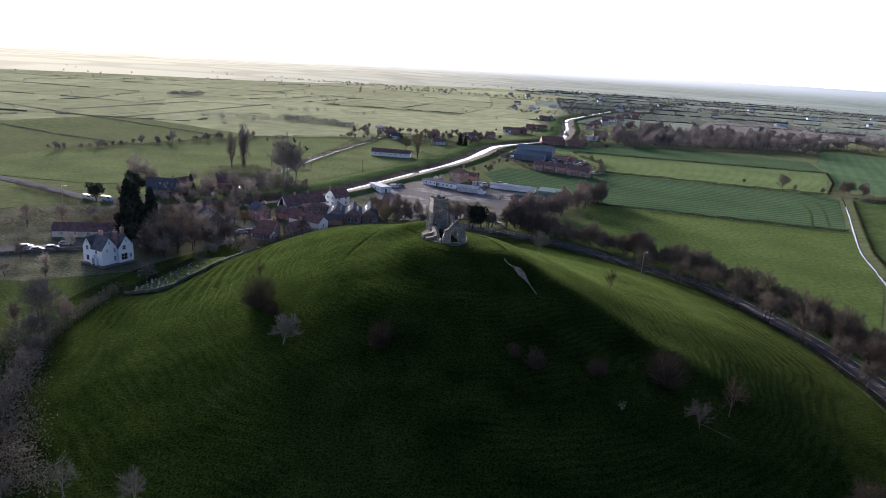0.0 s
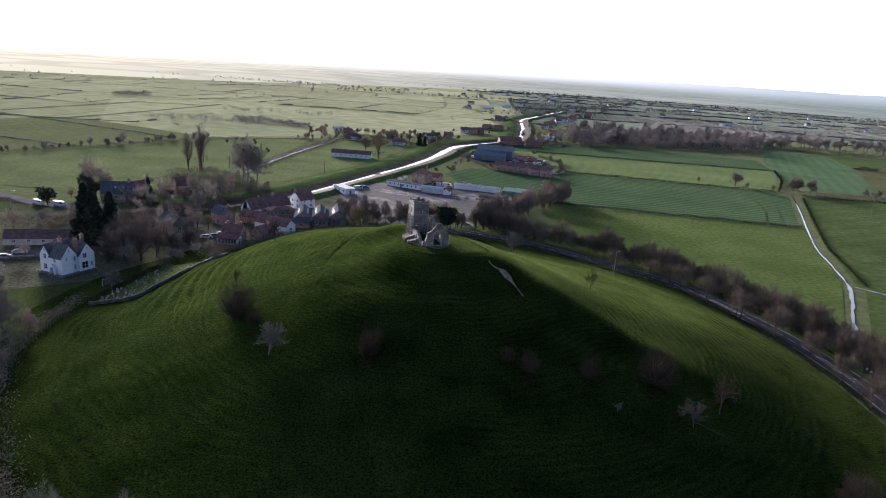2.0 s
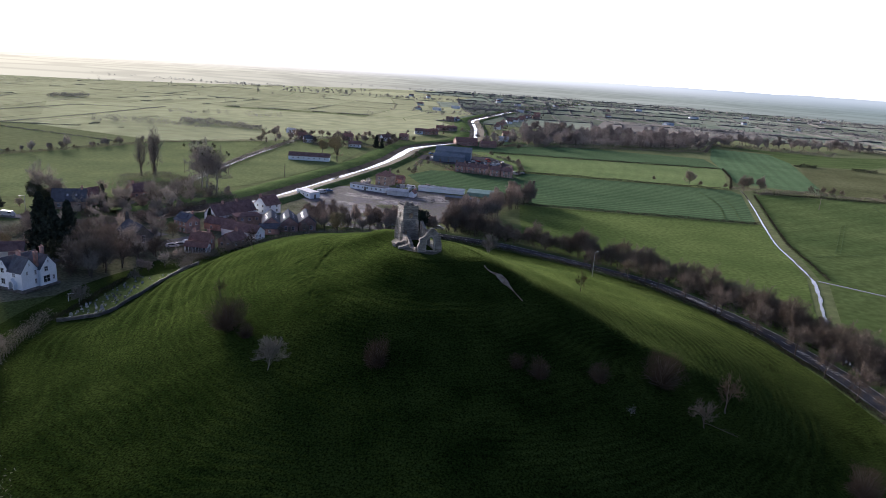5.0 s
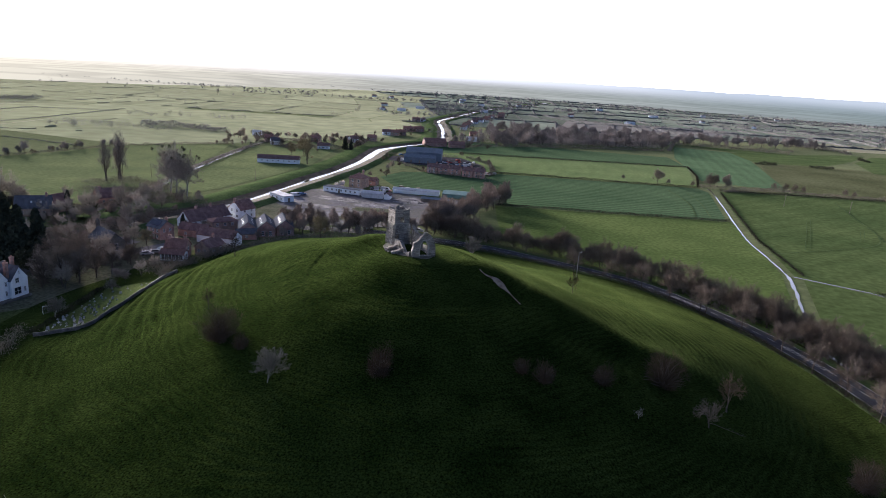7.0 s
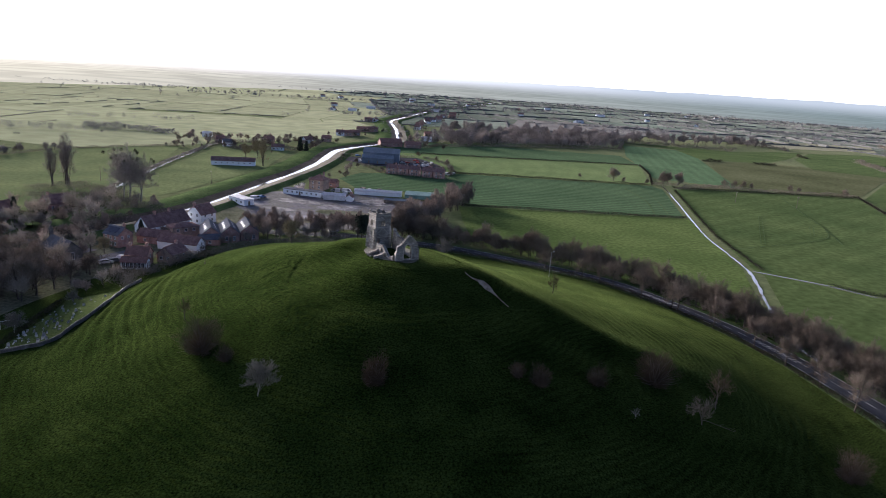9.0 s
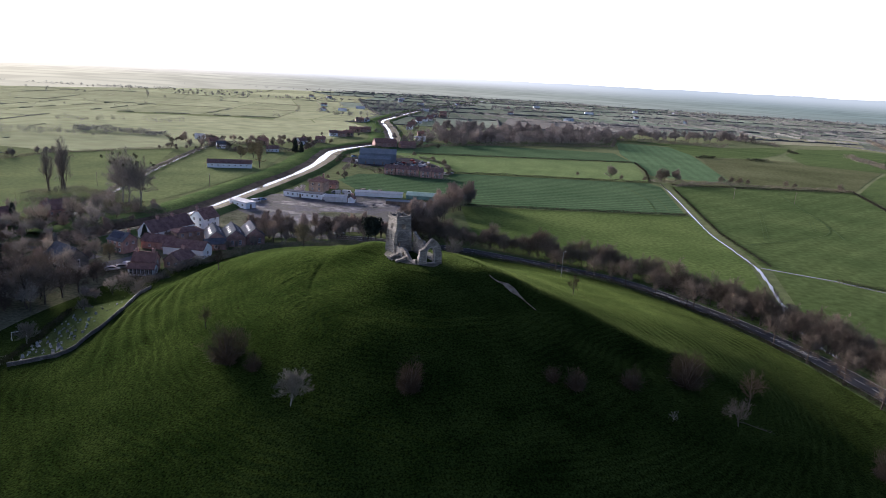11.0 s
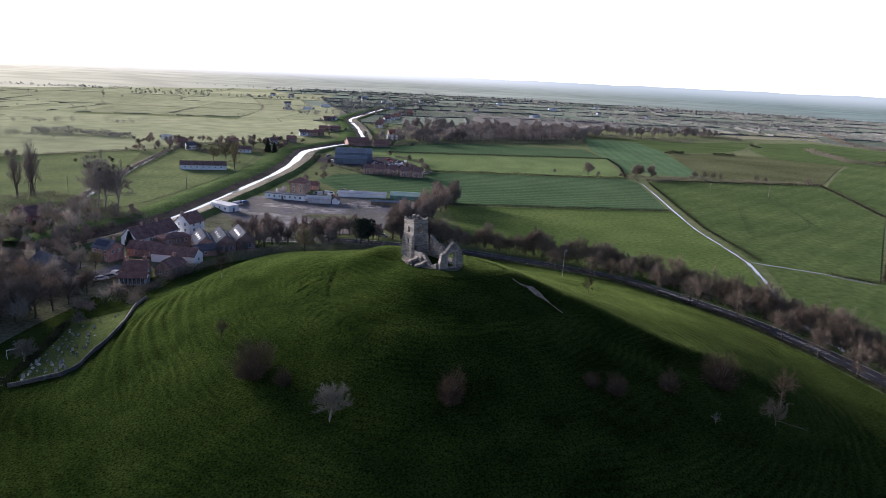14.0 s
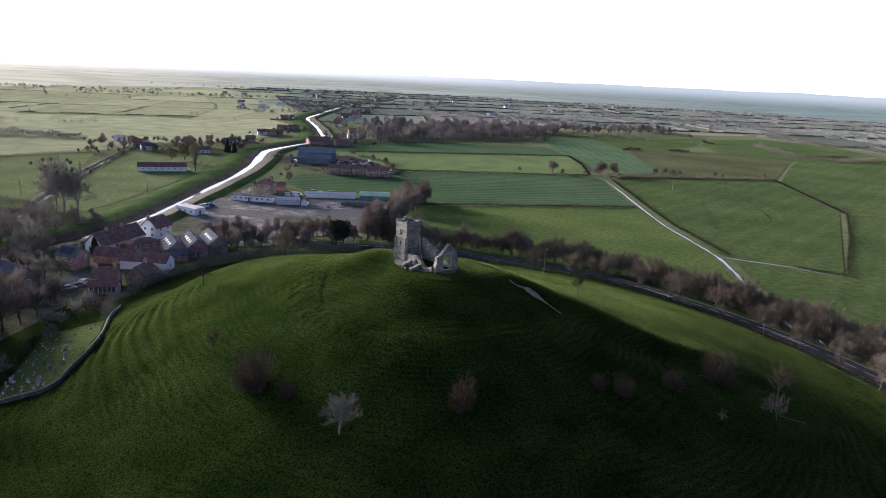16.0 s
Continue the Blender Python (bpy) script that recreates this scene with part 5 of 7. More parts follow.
scrub("hedge", [[(-66, 50), (-66.5, 61), (-62, 73), (-54, 85), (-46, 92), (-38, 99), (-28, 104), (-14, 108), (0, 108), (12, 105)]], 2.4, 3.0, 150, 0.24, M["hedge"], "overgrown leafless hedge at the hill foot", 2)
scrub("hedge", [[(p[0] + n[0] * 5.6, p[1] + n[1] * 5.6) for p, n in zip(ROAD, nr) if -60 < p[1] < 112 and p[0] > 14]], 1.2, 1.7, 110, 0.22, M["darkhedge"], "low dark hedge along the road", 3)
scrub("hedge", [[(p[0] - n[0] * 8.0, p[1] - n[1] * 8.0) for p, n in zip(ROAD, nr) if -60 < p[1] < 112 and p[0] > 14]], 3.0, 3.0, 110, 0.25, M["darkhedge"], "thick leafless undergrowth behind the road", 4)
scrub("hedge", [[(24, 126), (50, 163), (72, 196)]], 5.0, 4.2, 160, 0.28, M["hedge"], "dense leafless undergrowth of the thicket", 5)
scrub("hedge", [[(-88, 14), (-89, -4), (-88, -16), (-83, -30), (-81, -42), (-76, -54), (-68, -64)], [(-95, -20), (-92, -40), (-84, -60)]], 3.2, 2.6, 110, 0.25, M["hedge"], "dark bramble bank on the west boundary", 6)
scrub("hedge", [[(-88, -22), (-82, -34), (-76, -46), (-68, -58), (-60, -66)], [(-94, -32), (-86, -46), (-76, -60)], [(-96, -10), (-92, -20)]], 5.5, 3.4, 150, 0.3, M["hedge"], "dense dark bramble tangle at the hill foot", 18)
scrub("hedge", [[(x, y) for x, y in DITCH_4], [(66, 183), (120, 171), (182, 157)], [(231, 266), (262, 318), (288, 375)]], 1.1, 1.3, 60, 0.28, M["darkhedge"], "low ditch-side growth between the fields", 7)
scrub("hedge", [[(98, 402), (190, 389), (287, 375)], [(240, 255), (372, 230)], [(372, 230), (297, 122)]], 1.4, 1.3, 50, 0.3, M["darkhedge"], "thin dark growth along the field ditch", 8)
scrub("hedge", [[(-236, 236), (-195, 290), (-150, 360), (-86, 398)], [(-104, 160), (-112, 170), (-90, 180), (-80, 186)], [(-192, 136), (-170, 125), (-150, 110)], [(-102, 190), (-86, 300), (-66, 402)]], 2.2, 2.0, 45, 0.3, M["hedge"], "leafless scrub along the meadow edges", 9)
scrub("hedge", [[(-132, 92), (-118, 106), (-104, 118), (-90, 136), (-80, 150)], [(-100, 80), (-90, 100)], [(-126, 146), (-108, 156), (-92, 172)], [(-78, 84), (-84, 76), (-90, 70)], [(-66, 74), (-72, 70), (-70, 60)]], 5.0, 2.6, 120, 0.3, M["hedge"], "tangled garden scrub between the houses", 10)
scrub("hedge", [[(-50, 398), (-38, 384), (-20, 392), (6, 398)], [(-64, 420), (-52, 432), (-30, 440)]], 5, 3.0, 80, 0.35, M["hedge"], "leafless garden growth beside the lane", 11)


scrub("undergrowth", [[(-130, 204), (-116, 212), (-100, 204), (-88, 192)], [(-126, 186), (-106, 188), (-90, 178), (-82, 172)]], 8.0, 3.6, 130, 0.3, M["hedge"], "tangled leafless growth below the poplars", 32)
scrub("undergrowth", [[(152, 512), (240, 530), (345, 545)], [(160, 545), (260, 570), (380, 600)], [(172, 590), (280, 620), (420, 650)]], 22.0, 5.0, 55, 0.8, M["woodtwig"], "dense leafless undergrowth of the brown wood", 30)
scrub("hedge", [[(404, 596), (450, 577), (517, 539)], [(613, 670), (640, 600), (627, 577)], [(950, 728), (811, 570), (769, 493), (768, 445), (789, 415)], [(626, 468), (560, 361), (580, 328), (668, 337)]], 7.0, 4.5, 26, 0.7, M["hedge"], "leafless hedgerow across the moor", 12)
scrub("hedge", [[(389, 424), (411, 425)], [(441, 416), (459, 407)], [(583, 512), (576, 490)], [(599, 361), (640, 362)]], 3.5, 3.0, 60, 0.5, M["ivy"], "dark evergreen hedge clumps in the fields", 13)
scrub("hedge", [[(118, 458), (200, 486), (345, 508), (402, 598)], [(240, 250), (300, 262)], [(232, 266), (260, 262), (372, 232)]], 3.0, 2.6, 40, 0.4, M["hedge"], "dark leafless hedge in front of the wood", 19)
scrub("hedge", [[(44, 292), (60, 280), (86, 268)], [(38, 318), (44, 304), (52, 296)], [(30, 372), (52, 374), (88, 374)], [(98, 300), (104, 340), (96, 374)], [(100, 440), (120, 452), (134, 470)], [(60, 300), (84, 290)]], 3.0, 2.4, 50, 0.32, M["hedge"], "leafless garden hedges round the farm", 20)
scrub("hedge", [[(-88, 160), (-76, 160), (-66, 152), (-60, 156)], [(-80, 166), (-70, 162)]], 4.0, 3.4, 110, 0.3, M["hedge"], "leafless scrub on the end of the flood bank", 21)
scrub("hedge", [[(905, 1008), (1079, 922), (1137, 887)], [(-174, 521), (-119, 499), (-98, 485)], [(-380, 745), (-351, 789)]], 8.0, 5.0, 24, 0.9, M["farwood"], "leafless scrub across the moor", 14)
scrub("hedge", [[(-430, 484), (-306, 421), (-174, 348)], [(-360, 464), (-310, 660)], [(-293, 427), (-265, 532), (-232, 694)], [(-332, 336), (-271, 302), (-214, 278)], [(-322, 646), (-233, 663)]], 1.6, 0.8, 9, 0.5, M["farwood"], "dark reedy ditch lines on the moor", 15)
scrub("hedge", [[(150, 65), (170, 118), (188, 154), (234, 244)], [(162, 46), (172, 32), (240, 78), (298, 121)]], 1.2, 0.9, 40, 0.25, M["darkhedge"], "rough growth along the wet ditch", 16)


scrub("hedge", [[(-150, 78), (-128, 92), (-108, 103), (-94, 116), (-86, 126)], [(-118, 70), (-104, 84), (-96, 94)], [(-170, 62), (-150, 72)]], 4.0, 4.5, 90, 0.32, M["hedge"], "tall leafless scrub along the river", 17)


def far_growth():
    """Hedgerows, hedge trees and copses on the far moor."""
    rng = np.random.RandomState(21)
    verts, faces = [], []
    hv, hf, wv, wf = [], [], [], []

    def clump(x, y, w, h, n, size):
        """A loose crown of small sprays, fuller above, on a hint of stem."""
        v = rng.randn(n, 3)
        v /= np.linalg.norm(v, axis=1)[:, None]
        q = np.array((x, y, h * 0.56)) + v * (w, w, h * 0.46) * rng.uniform(0.25, 1.0, (n, 1)) ** 0.6
        q[:, 2] = np.maximum(q[:, 2], 0.15)
        d = rng.randn(n, 3)
        e = rng.randn(n, 3)
        d *= size / np.linalg.norm(d, axis=1)[:, None]
        e *= size * 0.7 / np.linalg.norm(e, axis=1)[:, None]
        k = len(verts)
        verts.extend(np.stack((q - d, q + e, q + d), 1).reshape(-1, 3))
        faces.extend((k + 3 * i, k + 3 * i + 1, k + 3 * i + 2) for i in range(n))

    def hedgerow(a, b, height, width, step, gap, hv, hf):
        """An uneven bank of growth from a to b, broken by gaps."""
        length = float(np.linalg.norm(b - a))
        n = max(3, int(length / step))
        t = (b - a) / length
        side = np.array((-t[1], t[0]))
        gaps = noise.noise((a[0] * 0.01, a[1] * 0.01, 9))
        last = None
        for i in range(n + 1):
            p = a + (b - a) * i / n + side * rng.uniform(-0.6, 0.6)
            if noise.noise((p[0] * 0.03, p[1] * 0.03, 4)) + 0.3 * gaps < -0.42 + gap:
                last = None
                continue
            h = height * (0.7 + 0.5 * noise.noise((p[0] * 0.05, p[1] * 0.05, 1)) + rng.uniform(-0.25, 0.35))
            k = len(hv)
            w = width * rng.uniform(0.7, 1.2)
            hv.extend(((p[0] - side[0] * w, p[1] - side[1] * w, -0.1), (p[0] - side[0] * w * 0.6, p[1] - side[1] * w * 0.6, h * 0.75), (p[0] + side[0] * w * 0.2, p[1] + side[1] * w * 0.2, h), (p[0] + side[0] * w, p[1] + side[1] * w, -0.1)))
            if last is not None:
                hf.extend((last + j, k + j, k + j + 1, last + j + 1) for j in range(3))
            last = k

    for a, b in FAR_EDGES:
        m = (a + b) / 2
        dist = float(np.hypot(*m))
        east = m[0] > 0.10 * m[1] + 60
        if dist > (2300 if east else 1900) or m[1] < -300:
            continue
        if rng.rand() > (0.92 if east else 0.6):
            continue
        hgt = rng.uniform(1.4, 3.0) if east else rng.uniform(0.3, 1.1)
        hedgerow(a, b, hgt, rng.uniform(1.0, 2.2), 4.0 if dist < 1100 else 8.0, 0.0 if east else 0.26, hv if east else wv, hf if east else wf)
        length = float(np.linalg.norm(b - a))
        for _ in range(rng.poisson(length * ((0.022 if dist < 1100 else 0.036) if east else 0.006))):
            p = a + (b - a) * rng.rand()
            hh = rng.uniform(3.5, 8.0)
            clump(p[0], p[1], hh * 0.42, hh, 130 if dist < 1100 else 40, 0.28 if dist < 1100 else 0.8)
    # copses, orchards and thickets
    for cx, cy, lx, ly, ang, n in ((205, 575, 60, 60, 0.15, 40), (330, 610, 90, 70, 0.2, 50), (130, 620, 40, 70, 0.2, 50), (170, 900, 90, 40, 0.4, 70), (-190, 480, 52, 10, -0.15, 60), (-150, 620, 60, 10, 0.1, 30),
                                 (640, 760, 160, 14, -0.1, 80), (900, 900, 220, 16, -0.2, 90), (420, 1300, 200, 40, 0.1, 90), (60, 1350, 220, 30, 0.0, 80), (800, 1600, 300, 40, 0.0, 110), (-300, 1500, 300, 20, 0.0, 90),
                                 (1300, 1500, 300, 40, -0.2, 120), (0, 2000, 400, 40, 0.0, 90), (700, 1950, 400, 50, 0.0, 110), (-700, 1900, 400, 40, 0.0, 70), (1500, 1450, 300, 60, -0.3, 110), (560, 860, 60, 30, 0.1, 50), (240, 1050, 70, 40, 0.3, 70), (300, 1180, 90, 30, 0.2, 70)):
        ca, sa = math.cos(ang), math.sin(ang)
        for _ in range(n):
            u, v = rng.uniform(-1, 1) * lx, rng.uniform(-1, 1) * ly
            x, y = cx + u * ca - v * sa, cy + u * sa + v * ca
            hh = rng.uniform(3.5, 8.5)
            clump(x, y, hh * 0.5, hh, 170 if cy < 700 else 90 if cy < 1000 else 34, 0.26 if cy < 700 else 0.5 if cy < 1000 else 1.1)
    tagged(mesh_ob("distant_trees", verts, faces, M["farwood"]), "leafless hedge trees and copses across the moor", "trees", kind="stuff")
    tagged(mesh_ob("ditch_growth", wv, wf, M["hazeditch"]), "growth along the moor ditches, paled with painted haze", "hedges", kind="stuff")
    tagged(mesh_ob("distant_hedges", hv, hf, M["farhedge"]), "leafless hedgerows dividing the far fields", "hedges", kind="stuff")


far_growth()



# ---- buildings ----
def pane_mesh(w, h):
    bm = bm_box(-w / 2 + 0.06, -0.03, -h / 2 + 0.06, w / 2 - 0.06, 0.0, h / 2 - 0.06)
    me = bpy.data.meshes.new("pane")
    bm.to_mesh(me)
    bm.free()
    me.materials.append(M["pane"])
    return me


def joinery(name, boxes):
    bm = bmesh.new()
    for b in boxes:
        bm_box(*b, bm)
    me = bpy.data.meshes.new(name)
    bm.to_mesh(me)
    bm.free()
    me.materials.append(M["frame"])
    return me


def frame_mesh(w, h, t=0.08):
    """One mitred ring round the opening."""
    outer = [(-w / 2, -h / 2), (w / 2, -h / 2), (w / 2, h / 2), (-w / 2, h / 2)]
    inner = [(-w / 2 + t, -h / 2 + t), (w / 2 - t, -h / 2 + t), (w / 2 - t, h / 2 - t), (-w / 2 + t, h / 2 - t)]
    verts = [(x, y, z) for ring in (outer, inner) for y in (-0.07, 0.01) for x, z in ring]
    faces = []
    for i in range(4):
        j = (i + 1) % 4
        faces += [(i, j, 8 + j, 8 + i), (4 + j, 4 + i, 12 + i, 12 + j), (j, i, 4 + i, 4 + j), (8 + i, 8 + j, 12 + j, 12 + i)]
    me = bpy.data.meshes.new("window")
    me.from_pydata(verts, [], faces)
    me.materials.append(M["frame"])
    return me


WINDOWS = {}


def add_window(parent, x, y, z, rz, w, h):
    key = (round(w, 2), round(h, 2))
    if key not in WINDOWS:
        WINDOWS[key] = (frame_mesh(w, h), (("pane", pane_mesh(*key)),
                        ("sill", joinery("sill", [(-w / 2 - 0.08, -0.14, -h / 2 - 0.07, w / 2 + 0.08, 0.01, -h / 2)])),
                        ("mullion", joinery("mullion", [(-0.03, -0.065, -h / 2 + 0.08, 0.03, 0.005, h / 2 - 0.08)])),
                        ("transom", joinery("transom", [(-w / 2 + 0.08, -0.06, -0.03, w / 2 - 0.08, 0.0, 0.03)]))))
    f, pieces = WINDOWS[key]
    ob = new("window", f)
    ob.parent = parent
    ob.matrix_basis = pose(x, y, z, 0, 0, rz)
    for name, me in pieces:
        new(name, me).parent = ob
    return ob


def gable_walls(L, W, eave, ridge, y0=0.0):
    """Walls with gables at both x ends; ridge along x."""
    outline = [(-W / 2, -0.3), (W / 2, -0.3), (W / 2, eave), (0, ridge - 0.12), (-W / 2, eave)]
    return bm_prism(outline, L, None, Matrix.Translation((L / 2, 0, 0)) @ Matrix.Rotation(math.pi / 2, 4, "Z"))


def gable_roof(L, W, eave, ridge, over=0.35, thick=0.16):
    s = (ridge - eave) / (W / 2)
    bm = bmesh.new()
    for sgn in (-1, 1):
        o = [(0, ridge), (sgn * (W / 2 + over), eave - s * over), (sgn * (W / 2 + over), eave - s * over + thick), (0, ridge + thick)]
        bm_prism(o if sgn > 0 else o[::-1], L + 2 * over * 0.7, bm, Matrix.Translation((L / 2 + over * 0.7, 0, 0)) @ Matrix.Rotation(math.pi / 2, 4, "Z"))
    # ridge tiles
    bm_box(-L / 2 - over * 0.7, -0.12, ridge + thick - 0.06, L / 2 + over * 0.7, 0.12, ridge + thick + 0.07, bm)
    return bm


def hip_roof(L, W, eave, ridge, over=0.35):
    bm = bmesh.new()
    a, b = L / 2 + over, W / 2 + over
    rr = max(0.05, L / 2 - W / 2)
    v = [bm.verts.new(p) for p in ((-a, -b, eave), (a, -b, eave), (a, b, eave), (-a, b, eave), (-rr, 0, ridge), (rr, 0, ridge), (-a, -b, eave - 0.15), (a, -b, eave - 0.15), (a, b, eave - 0.15), (-a, b, eave - 0.15))]
    for f in ((0, 1, 5, 4), (1, 2, 5), (2, 3, 4, 5), (3, 0, 4), (6, 7, 1, 0), (7, 8, 2, 1), (8, 9, 3, 2), (9, 6, 0, 3), (9, 8, 7, 6)):
        bm.faces.new([v[i] for i in f])
    return bm


def chimney_stack(parent, x, y, z0, z1, material, w=0.75):
    bm = bm_box(x - w / 2, y - w / 2, z0, x + w / 2, y + w / 2, z1)
    bm_box(x - w / 2 - 0.08, y - w / 2 - 0.08, z1 - 0.2, x + w / 2 + 0.08, y + w / 2 + 0.08, z1, bm)
    c = part("chimney", bm, material, parent)
    for dx in (-0.18, 0.18):
        part("chimney_pot", bm_cyl(0.12, 0.1, 0.45, 8, Matrix.Translation((x + dx, y, z1))), M["redtile"], c)
    return c


def house(name, label, x, y, rz, L, W, eave, ridge, wall, roof, rows=(), chims=(), hip=False, doors=(), z=None, category="house", lights=(), flat=False):
    """rows: (face, count, centre height, width, height); ridge along the local x axis."""
    z = ground_z(x, y) if z is None else z
    e = empty(name, x, y, z, rz)
    if flat:
        part("wall", bm_box(-L / 2, -W / 2, -0.3, L / 2, W / 2, eave), M[wall], e)
        bm = bm_box(-L / 2 - 0.25, -W / 2 - 0.25, eave, L / 2 + 0.25, W / 2 + 0.25, eave + 0.22)
        part("roof", bm, M[roof], e)
    elif hip:
        part("wall", bm_box(-L / 2, -W / 2, -0.3, L / 2, W / 2, eave), M[wall], e)
        part("roof", hip_roof(L, W, eave, ridge), M[roof], e)
    else:
        part("wall", gable_walls(L, W, eave, ridge), M[wall], e)
        part("roof", gable_roof(L, W, eave, ridge), M[roof], e)
    for face, n, zc, w, h in rows:
        for k in range(n):
            s = (k + 0.5) / n - 0.5
            if face == "S":
                add_window(e, s * L * 0.9, -W / 2, zc, 0, w, h)
            elif face == "N":
                add_window(e, s * L * 0.9, W / 2, zc, 180, w, h)
            elif face == "E":
                add_window(e, L / 2, s * W * 0.85, zc, 90, w, h)
            else:
                add_window(e, -L / 2, s * W * 0.85, zc, -90, w, h)
    for face, s in doors:
        if face in "SN":
            yy = -W / 2 - 0.06 if face == "S" else W / 2
            part("door", bm_box(s - 0.48, yy, 0, s + 0.48, yy + 0.06, 2.05), M["timber"], e, "plain timber door")
        else:
            xx = -L / 2 - 0.06 if face == "W" else L / 2
            part("door", bm_box(xx, s - 0.48, 0, xx + 0.06, s + 0.48, 2.05), M["timber"], e, "plain timber door")
    for cx, cy in chims:
        zz = ridge - abs(cy) * (ridge - eave) / (W / 2)
        chimney_stack(e, cx, cy, zz - 0.8, ridge + 1.1, M["brick"])
    sl = math.atan2(ridge - eave, W / 2)
    for s, side in lights:
        yy = side * W * 0.27
        zz = ridge - abs(yy) * (ridge - eave) / (W / 2) + 0.19
        m = Matrix.Translation((s, yy, zz)) @ Matrix.Rotation(-side * sl, 4, "X")
        bm = bm_box(-0.3, -0.45, 0, 0.3, 0.45, 0.06)
        bmesh.ops.transform(bm, matrix=m, verts=bm.verts[:])
        part("skylight", bm, M["frame"], e, "white-framed roof light")
    return tagged(e, label, category)


# the white inn
house("inn_wing", "long white-walled inn wing with a brown tiled roof", -66.0, 129.5, 50, 20, 6.8, 2.7, 6.2, "white", "tile", (("S", 5, 1.5, 1.0, 1.1), ("W", 2, 1.5, 1.0, 1.1), ("W", 1, 4.2, 0.9, 0.9)), ((-4, 0), (3, 0)), doors=(("S", 1.0),))
house("inn", "white gabled inn with a brown tiled roof", -53.0, 140.9, 50, 8.2, 6.8, 4.2, 7.4, "white", "tile", (("W", 2, 1.5, 0.9, 1.1), ("W", 2, 3.7, 0.9, 1.0), ("S", 2, 1.5, 0.9, 1.1), ("S", 2, 3.4, 0.9, 0.9)), ((-4.0, 0),))
# three brick workshops with roof lights
for k, (x, y) in enumerate(((-48.6, 114.0), (-42.2, 115.5), (-35.6, 118.0))):
    house("workshop", "brick gabled workshop with roof lights in a grey roof", x, y, 97, 14, 6.3, 3.4, 5.9, "brick", "slate", (("W", 2, 1.5, 0.9, 1.5), ("S", 3, 1.8, 1.0, 1.2)), doors=(("W", 0.0),), lights=((-4, 1), (-1.5, 1), (1.0, 1), (3.5, 1), (-3, -1), (0, -1), (3, -1)), category="workshop")
sol = house("brick_house", "red brick house with solar panels on a grey roof", -77.2, 105.2, -42, 7.0, 5.8, 4.4, 6.6, "brick", "slate", (("S", 3, 1.4, 0.85, 1.1), ("S", 3, 3.4, 0.85, 1.1), ("E", 2, 3.4, 0.85, 1.0), ("W", 1, 3.4, 0.85, 1.0)), ((2.7, 0.4),), doors=(("S", 1.1),))
for k in range(4):
    bm = bm_box(-0.6, -1.1, 0, 0.6, 1.1, 0.05)
    bmesh.ops.transform(bm, matrix=Matrix.Translation((-2.4 + 1.25 * k, -1.5, 6.6 - 1.5 * 2.2 / 2.9 + 0.22)) @ Matrix.Rotation(math.atan2(2.2, 2.9), 4, "X"), verts=bm.verts[:])
    part("solar_panel", bm, M["solar"], sol, "dark blue solar panel")
house("cottage", "brown-roofed cottage with brick chimneys", -67.4, 82.0, -12, 6.6, 4.8, 3.6, 5.8, "brick", "redtile", (("S", 2, 2.9, 0.8, 0.8), ("E", 1, 2.9, 0.9, 0.9)), ((-2.4, 0), (2.4, 0)))
house("garden_room", "white garden room with a row of tall windows", -67.9, 77.8, -12, 7.4, 3.4, 2.3, 3.4, "white", "redtile", (("S", 6, 1.25, 0.95, 1.6), ("E", 2, 1.25, 0.95, 1.6)), category="extension")
house("gabled_bungalow", "low brick house with white bargeboards", -58.4, 87.0, 62, 8.2, 5.6, 2.6, 4.8, "buff", "tile", (("W", 2, 1.4, 1.0, 1.0), ("S", 2, 1.4, 1.0, 1.0)), ((2.0, 0),))
house("white_barn_house", "white rendered building with a dark pitched roof", -56.8, 99.2, -28, 14.5, 5.4, 3.0, 5.0, "white", "tile", (("S", 1, 1.6, 1.0, 1.0), ("E", 1, 1.6, 1.0, 1.0)))
house("brick_annexe", "square brick annexe with a low dark roof", -58.2, 118.6, 26, 9.4, 6.4, 4.0, 5.1, "buff", "tile", (("S", 3, 2.9, 0.9, 1.0), ("E", 1, 2.9, 0.9, 1.0)), hip=True)
house("lean_to", "low brick outbuilding with a slate roof", -48.4, 106.0, 10, 7.0, 4.0, 2.3, 3.6, "brick", "slate", (("S", 1, 1.3, 0.9, 0.9),), category="outbuilding")
house("brick_outbuilding", "long brown-roofed brick outbuilding", -66.0, 108.5, -25, 11, 5.0, 2.8, 4.6, "brick", "tile", (("S", 2, 1.4, 0.9, 0.9),), category="outbuilding")
# yard buildings
house("yard_office", "flat-roofed white concrete yard building", -38.6, 180.4, -55, 12, 5.2, 2.9, 3.0, "white", "whitesheet", (("S", 3, 1.6, 1.1, 0.9),), flat=True, category="yard building", doors=(("E", 0.0),))
house("long_office", "long low white building facing the yard", -8.8, 204.6, -31, 20.5, 4.6, 2.7, 2.9, "white", "slate", (("S", 7, 1.55, 1.0, 0.9),), flat=True, category="yard building", doors=(("S", -1.2),))
house("pale_shed", "pale blue-white sheet-clad shed", 5.4, 193.6, -14, 10.5, 4.6, 2.6, 3.4, "whitesheet", "whitesheet", category="shed")
house("gabled_kiosk", "small white gabled shed", 12.6, 190.8, 70, 4.6, 3.0, 2.3, 3.4, "white", "tile", category="shed")
